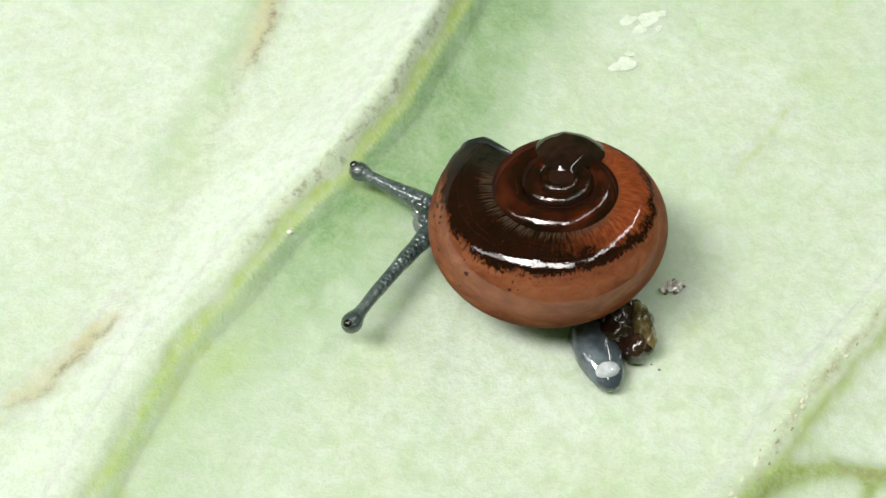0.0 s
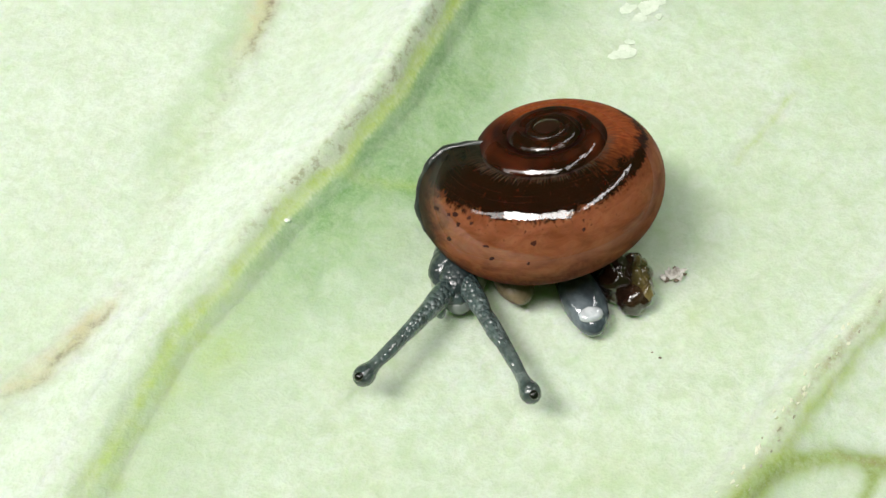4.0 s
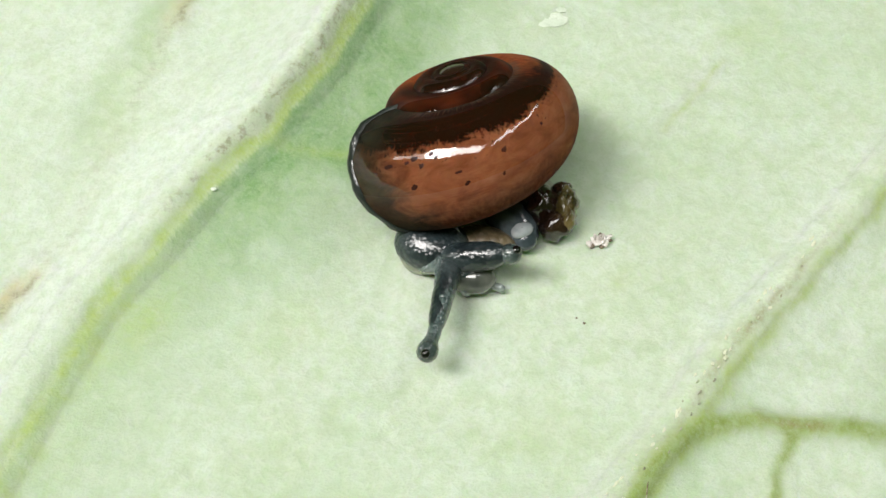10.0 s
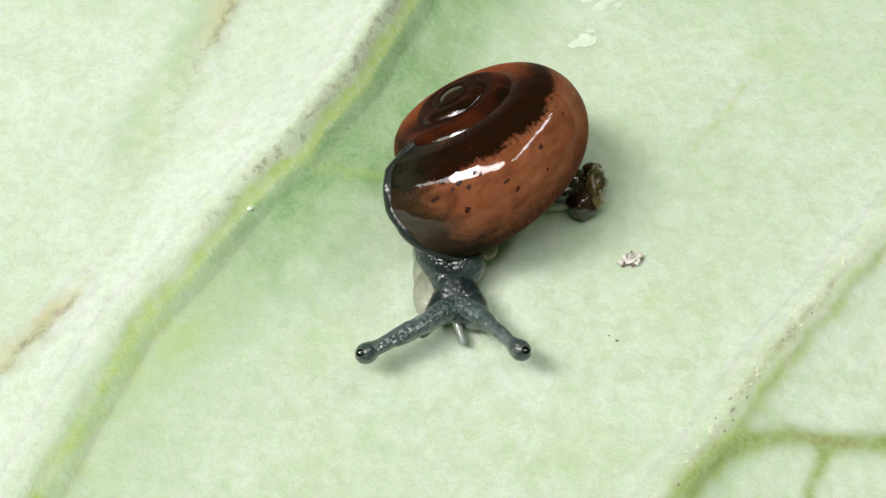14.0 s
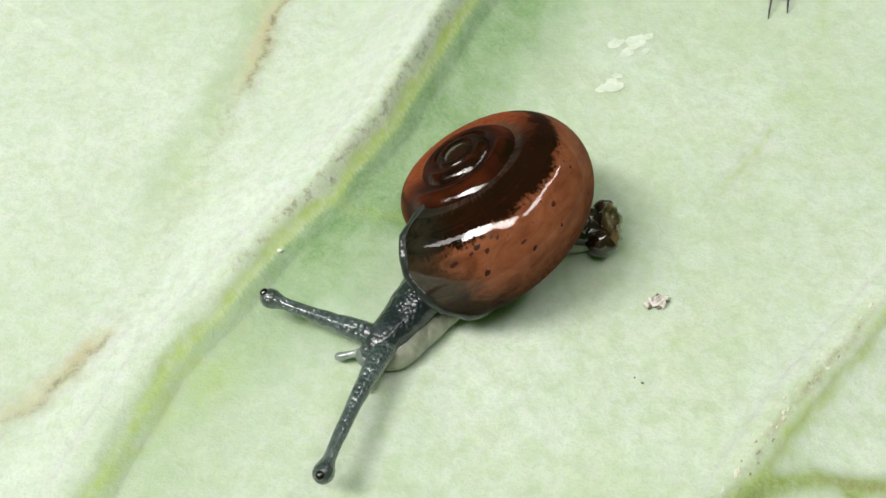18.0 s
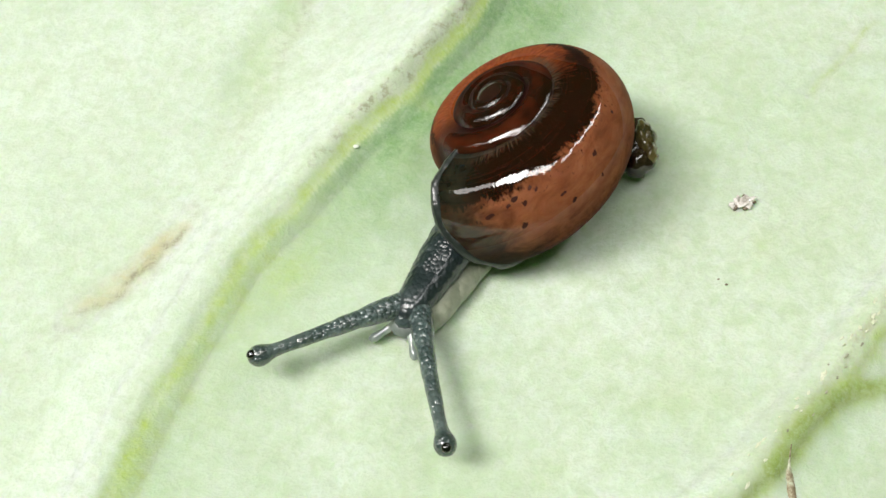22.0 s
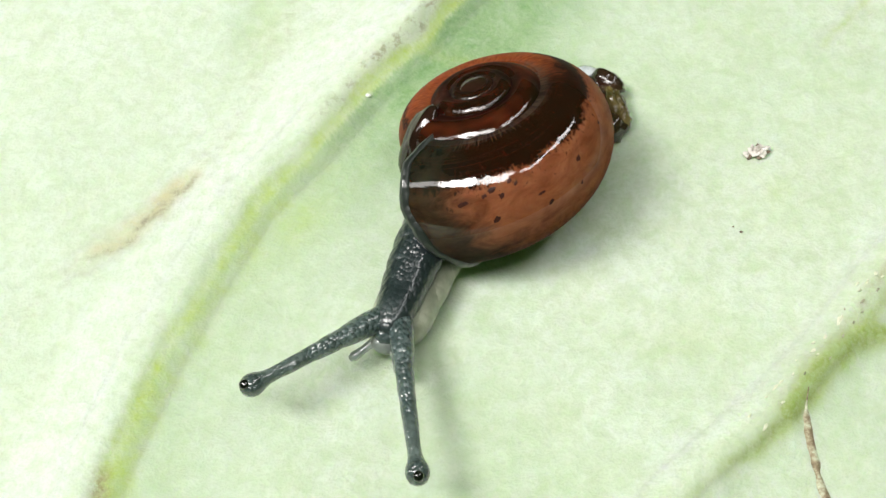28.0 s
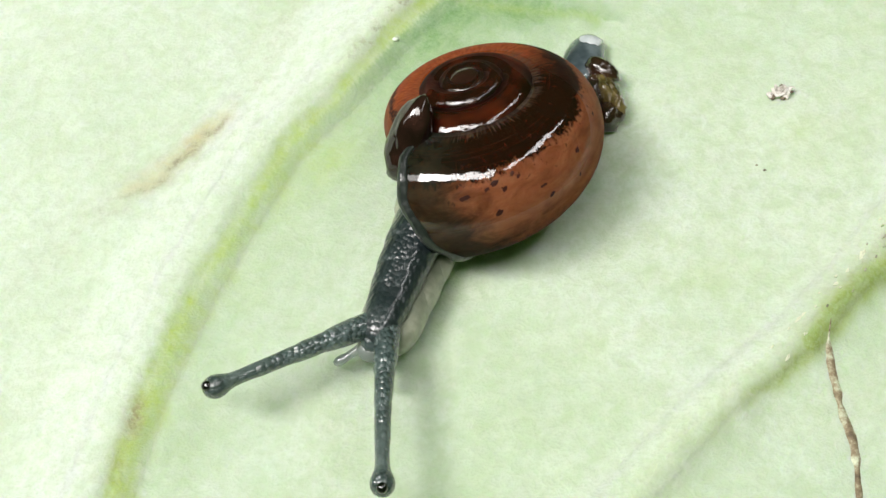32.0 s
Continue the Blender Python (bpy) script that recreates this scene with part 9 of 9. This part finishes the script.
    walk(moving["tent_b3"], [
        (0, pose(-0.005299, -0.002082, 0.001150, 88.4, -0.0, -32.3)),
        (1, pose(-0.004302, -0.003910, 0.001150, 88.6, -0.0, -14.6)),
        (2, pose(-0.003888, -0.004558, 0.001150, 88.5, -0.0, -14.4)),
        (4.5, pose(-0.000647, -0.005609, 0.001150, 88.3, 0.0, 25.6)),
        (5, pose(-0.000766, -0.005262, 0.001150, 88.0, 0.0, 25.1)),
        (6, pose(-0.000311, -0.004602, 0.001275, 84.1, 0.0, 47.8)),
        (7, pose(-0.000152, -0.004114, 0.001400, 78.4, 0.0, 66.4)),
        (8, pose(-0.000221, -0.004009, 0.001400, 74.5, 0.0, 67.9)),
        (9, pose(0.000342, -0.003314, 0.001400, 75.7, -0.0, 96.6)),
        (10, pose(0.000878, -0.003691, 0.001400, 77.4, 0.0, 82.7)),
        (11, pose(0.001057, -0.003475, 0.001400, 77.6, -0.0, 93.6)),
        (12, pose(0.001585, -0.003101, 0.001400, 79.2, -0.0, 98.5)),
        (13, pose(0.001144, -0.003619, 0.001390, 78.0, -0.0, 91.3)),
        (13.5, pose(0.000635, -0.004910, 0.001325, 81.1, 0.0, 52.0)),
        (15.5, pose(0.001365, -0.007491, 0.001150, 88.2, 0.0, 30.3)),
        (16, pose(-0.000131, -0.008219, 0.001150, 88.5, 0.0, 11.0)),
        (17, pose(-0.003629, -0.007850, 0.001150, 88.5, -0.0, -14.4)),
        (18, pose(-0.003978, -0.007679, 0.001150, 88.4, -0.0, -17.9)),
        (19, pose(-0.003359, -0.008045, 0.001150, 88.4, -0.0, -7.9)),
        (20, pose(-0.003376, -0.008340, 0.001150, 88.5, -0.0, -7.1)),
        (21, pose(-0.002194, -0.008420, 0.001150, 88.3, 0.0, 6.0)),
        (22, pose(-0.001618, -0.008244, 0.001150, 88.3, 0.0, 14.1)),
        (23, pose(-0.002921, -0.008068, 0.001150, 88.3, -0.0, -2.7)),
        (24, pose(-0.002529, -0.007608, 0.001150, 88.2, 0.0, 1.4)),
        (24.5, pose(-0.002327, -0.007479, 0.001150, 88.1, 0.0, 0.9)),
        (26.5, pose(-0.001344, -0.007727, 0.001150, 88.1, 0.0, 16.9)),
        (27, pose(-0.001561, -0.008206, 0.001150, 88.3, 0.0, 10.3)),
        (28, pose(-0.001653, -0.008726, 0.001150, 88.4, 0.0, 8.4)),
        (29, pose(-0.001102, -0.008882, 0.001150, 88.4, 0.0, 15.5)),
        (30, pose(-0.001203, -0.009023, 0.001150, 88.4, 0.0, 13.1)),
        (31, pose(-0.001978, -0.008937, 0.001150, 88.4, 0.0, 5.4)),
        (32, pose(-0.001913, -0.009109, 0.001150, 88.3, 0.0, 3.0))])
    walk(moving["sheath_a"], [
        (0, pose(-0.002264, 0.001606, 0.000520, 90.0, -0.0, -85.8)),
        (1, pose(-0.002435, 0.001073, 0.000520, 90.0, -0.0, -66.0)),
        (2, pose(-0.002370, 0.000356, 0.000520, 90.0, -0.0, -39.9)),
        (4.5, pose(-0.002452, -0.001530, 0.000520, 90.0, -0.0, -7.3)),
        (5, pose(-0.002377, -0.001621, 0.000520, 90.0, -0.0, -4.1)),
        (6, pose(-0.002085, -0.003491, 0.000769, 86.3, -0.0, -9.6)),
        (7, pose(-0.001747, -0.004622, 0.001040, 82.6, -0.0, -8.2)),
        (8, pose(-0.001503, -0.004605, 0.001040, 81.6, -0.0, -10.5)),
        (9, pose(-0.001207, -0.004463, 0.001040, 82.5, -0.0, -19.2)),
        (10, pose(-0.000816, -0.004638, 0.001040, 83.5, -0.0, -12.7)),
        (11, pose(-0.000554, -0.004678, 0.001040, 83.1, -0.0, -13.2)),
        (12, pose(-0.000116, -0.004406, 0.001040, 82.4, -0.0, -6.8)),
        (13, pose(-0.000752, -0.004563, 0.001018, 83.2, -0.0, -21.9)),
        (13.5, pose(-0.001186, -0.004303, 0.000875, 83.5, -0.0, -31.3)),
        (15.5, pose(-0.000650, -0.003494, 0.000520, 90.0, 0.0, 10.9)),
        (16, pose(-0.000948, -0.003090, 0.000520, 90.0, -0.0, -2.5)),
        (17, pose(-0.001994, -0.002997, 0.000520, 90.0, -0.0, -41.0)),
        (18, pose(-0.002234, -0.003185, 0.000520, 90.0, -0.0, -39.2)),
        (19, pose(-0.002369, -0.003381, 0.000520, 90.0, -0.0, -36.4)),
        (20, pose(-0.002397, -0.003437, 0.000520, 90.0, -0.0, -37.1)),
        (21, pose(-0.002224, -0.003800, 0.000520, 90.0, -0.0, -29.0)),
        (22, pose(-0.002184, -0.003727, 0.000520, 90.0, -0.0, -28.4)),
        (23, pose(-0.002358, -0.003512, 0.000520, 90.0, -0.0, -32.4)),
        (24, pose(-0.002219, -0.003178, 0.000520, 90.0, -0.0, -32.6)),
        (24.5, pose(-0.002057, -0.003152, 0.000520, 90.0, -0.0, -28.1)),
        (26.5, pose(-0.002111, -0.003634, 0.000520, 90.0, -0.0, -20.8)),
        (27, pose(-0.002060, -0.003674, 0.000520, 90.0, -0.0, -19.1)),
        (28, pose(-0.002057, -0.003941, 0.000520, 90.0, -0.0, -18.2)),
        (29, pose(-0.002051, -0.004027, 0.000520, 90.0, -0.0, -17.1)),
        (30, pose(-0.001976, -0.004178, 0.000520, 90.0, -0.0, -15.2)),
        (31, pose(-0.002129, -0.004145, 0.000520, 90.0, -0.0, -19.9)),
        (32, pose(-0.001930, -0.004373, 0.000520, 90.0, -0.0, -17.5))])
    walk(moving["sheath_b"], [
        (0, pose(-0.002464, 0.001591, 0.000550, 90.0, -0.0, -85.8)),
        (1, pose(-0.002617, 0.000991, 0.000550, 90.0, -0.0, -66.0)),
        (2, pose(-0.002499, 0.000203, 0.000550, 90.0, -0.0, -39.9)),
        (4.5, pose(-0.002478, -0.001729, 0.000550, 90.0, -0.0, -7.3)),
        (5, pose(-0.002391, -0.001820, 0.000550, 90.0, -0.0, -4.1)),
        (6, pose(-0.001553, -0.003258, 0.000810, 83.0, 0.0, 26.2)),
        (7, pose(-0.001061, -0.003742, 0.001117, 70.6, 0.0, 68.8)),
        (8, pose(-0.000918, -0.003748, 0.001117, 65.6, 0.0, 70.6)),
        (9, pose(-0.000457, -0.003385, 0.001117, 67.0, -0.0, 93.9)),
        (10, pose(-0.000020, -0.003567, 0.001117, 69.3, 0.0, 81.7)),
        (11, pose(0.000134, -0.003528, 0.001117, 69.7, -0.0, 93.1)),
        (12, pose(0.000543, -0.003249, 0.001117, 71.8, -0.0, 97.7)),
        (13, pose(0.000201, -0.003583, 0.001091, 70.1, 0.0, 85.5)),
        (13.5, pose(-0.000350, -0.004020, 0.000927, 77.6, 0.0, 42.1)),
        (15.5, pose(-0.000612, -0.003691, 0.000550, 90.0, 0.0, 10.9)),
        (16, pose(-0.000957, -0.003289, 0.000550, 90.0, -0.0, -2.5)),
        (17, pose(-0.002125, -0.003148, 0.000550, 90.0, -0.0, -41.0)),
        (18, pose(-0.002361, -0.003340, 0.000550, 90.0, -0.0, -39.2)),
        (19, pose(-0.002488, -0.003543, 0.000550, 90.0, -0.0, -36.4)),
        (20, pose(-0.002518, -0.003596, 0.000550, 90.0, -0.0, -37.1)),
        (21, pose(-0.002321, -0.003975, 0.000550, 90.0, -0.0, -29.0)),
        (22, pose(-0.002279, -0.003903, 0.000550, 90.0, -0.0, -28.4)),
        (23, pose(-0.002465, -0.003680, 0.000550, 90.0, -0.0, -32.4)),
        (24, pose(-0.002326, -0.003346, 0.000550, 90.0, -0.0, -32.6)),
        (24.5, pose(-0.002151, -0.003328, 0.000550, 90.0, -0.0, -28.1)),
        (26.5, pose(-0.002182, -0.003821, 0.000550, 90.0, -0.0, -20.8)),
        (27, pose(-0.002125, -0.003863, 0.000550, 90.0, -0.0, -19.1)),
        (28, pose(-0.002120, -0.004131, 0.000550, 90.0, -0.0, -18.2)),
        (29, pose(-0.002110, -0.004219, 0.000550, 90.0, -0.0, -17.1)),
        (30, pose(-0.002028, -0.004371, 0.000550, 90.0, -0.0, -15.2)),
        (31, pose(-0.002197, -0.004333, 0.000550, 90.0, -0.0, -19.9)),
        (32, pose(-0.001990, -0.004564, 0.000550, 90.0, -0.0, -17.5))])
    walk(moving["low_a"], [
        (0, pose(-0.003525, 0.001854, 0.000380, 106.8, -0.0, -101.3)),
        (1, pose(-0.003711, 0.000865, 0.000380, 106.8, -0.0, -79.5)),
        (2, pose(-0.003401, -0.000227, 0.000380, 106.8, -0.0, -74.9)),
        (4.5, pose(-0.002852, -0.002820, 0.000380, 106.8, -0.0, -4.7)),
        (5, pose(-0.002719, -0.002921, 0.000380, 106.8, -0.0, -3.7)),
        (6, pose(-0.001986, -0.003881, 0.000400, 106.8, 0.0, 30.5)),
        (7, pose(-0.001424, -0.003954, 0.000420, 106.8, 0.0, 46.4)),
        (8, pose(-0.001137, -0.004022, 0.000420, 106.8, 0.0, 46.0)),
        (9, pose(-0.000718, -0.003843, 0.000420, 106.8, 0.0, 44.9)),
        (10, pose(-0.000367, -0.003937, 0.000420, 106.8, 0.0, 40.3)),
        (11, pose(-0.000020, -0.003941, 0.000420, 106.8, 0.0, 54.5)),
        (12, pose(0.000369, -0.003701, 0.000420, 106.8, 0.0, 56.2)),
        (13, pose(-0.000116, -0.004122, 0.000418, 106.8, 0.0, 31.4)),
        (13.5, pose(-0.000488, -0.004599, 0.000408, 106.8, 0.0, 28.6)),
        (15.5, pose(-0.000975, -0.005026, 0.000380, 106.8, -0.0, -43.9)),
        (16, pose(-0.001639, -0.004475, 0.000380, 106.8, -0.0, -59.9)),
        (17, pose(-0.003398, -0.003758, 0.000380, 106.8, -0.0, -90.5)),
        (18, pose(-0.003614, -0.003986, 0.000380, 106.8, -0.0, -89.0)),
        (19, pose(-0.003676, -0.004389, 0.000380, 106.8, -0.0, -75.7)),
        (20, pose(-0.003717, -0.004428, 0.000380, 106.8, -0.0, -76.5)),
        (21, pose(-0.003382, -0.004986, 0.000380, 106.8, -0.0, -66.8)),
        (22, pose(-0.003299, -0.004977, 0.000380, 106.8, -0.0, -61.8)),
        (23, pose(-0.003580, -0.004637, 0.000380, 106.8, -0.0, -69.3)),
        (24, pose(-0.003440, -0.004308, 0.000380, 106.8, -0.0, -68.8)),
        (24.5, pose(-0.003198, -0.004353, 0.000380, 106.8, -0.0, -66.1)),
        (26.5, pose(-0.003036, -0.005038, 0.000380, 106.8, -0.0, -52.5)),
        (27, pose(-0.002963, -0.005082, 0.000380, 106.8, -0.0, -53.0)),
        (28, pose(-0.002979, -0.005314, 0.000380, 106.8, -0.0, -56.8)),
        (29, pose(-0.002909, -0.005462, 0.000380, 106.8, -0.0, -51.5)),
        (30, pose(-0.002840, -0.005577, 0.000380, 106.8, -0.0, -55.6)),
        (31, pose(-0.003118, -0.005450, 0.000380, 106.8, -0.0, -62.0)),
        (32, pose(-0.002887, -0.005681, 0.000380, 106.8, -0.0, -62.9))])
    walk(moving["low_b"], [
        (0, pose(-0.003171, 0.001093, 0.000380, 106.8, -0.0, -28.8)),
        (1, pose(-0.003100, 0.000289, 0.000380, 106.8, -0.0, -7.0)),
        (2, pose(-0.002746, -0.000752, 0.000380, 106.8, -0.0, -2.4)),
        (4.5, pose(-0.002136, -0.002380, 0.000380, 106.8, 0.0, 67.8)),
        (5, pose(-0.002010, -0.002469, 0.000380, 106.8, 0.0, 68.8)),
        (6, pose(-0.001321, -0.003503, 0.000361, 106.5, 0.0, 80.7)),
        (7, pose(-0.000345, -0.003861, 0.000296, 98.9, 0.0, 77.8)),
        (8, pose(0.000067, -0.003957, 0.000292, 98.0, 0.0, 77.9)),
        (9, pose(0.000353, -0.003781, 0.000294, 98.4, 0.0, 76.4)),
        (10, pose(0.000444, -0.003889, 0.000301, 99.8, 0.0, 71.2)),
        (11, pose(0.000781, -0.003703, 0.000298, 99.2, 0.0, 85.6)),
        (12, pose(0.001039, -0.003442, 0.000300, 99.7, 0.0, 87.1)),
        (13, pose(0.000468, -0.004055, 0.000310, 101.1, 0.0, 63.7)),
        (13.5, pose(0.000230, -0.004411, 0.000333, 102.5, 0.0, 71.5)),
        (15.5, pose(-0.000142, -0.005137, 0.000380, 106.8, 0.0, 28.6)),
        (16, pose(-0.000869, -0.004812, 0.000380, 106.8, 0.0, 12.7)),
        (17, pose(-0.002908, -0.004440, 0.000380, 106.8, -0.0, -18.0)),
        (18, pose(-0.003106, -0.004655, 0.000380, 106.8, -0.0, -16.5)),
        (19, pose(-0.003028, -0.004923, 0.000380, 106.8, -0.0, -3.2)),
        (20, pose(-0.003075, -0.004970, 0.000380, 106.8, -0.0, -3.9)),
        (21, pose(-0.002658, -0.005413, 0.000380, 106.8, 0.0, 5.7)),
        (22, pose(-0.002542, -0.005340, 0.000380, 106.8, 0.0, 10.7)),
        (23, pose(-0.002876, -0.005096, 0.000380, 106.8, 0.0, 3.2)),
        (24, pose(-0.002732, -0.004760, 0.000380, 106.8, 0.0, 3.7)),
        (24.5, pose(-0.002469, -0.004771, 0.000380, 106.8, 0.0, 6.4)),
        (26.5, pose(-0.002230, -0.005273, 0.000380, 106.8, 0.0, 20.0)),
        (27, pose(-0.002159, -0.005325, 0.000380, 106.8, 0.0, 19.5)),
        (28, pose(-0.002192, -0.005609, 0.000380, 106.8, 0.0, 15.7)),
        (29, pose(-0.002098, -0.005683, 0.000380, 106.8, 0.0, 21.0)),
        (30, pose(-0.002048, -0.005856, 0.000380, 106.8, 0.0, 16.9)),
        (31, pose(-0.002361, -0.005815, 0.000380, 106.8, 0.0, 10.5)),
        (32, pose(-0.002136, -0.006057, 0.000380, 106.8, 0.0, 9.7))])


motions()
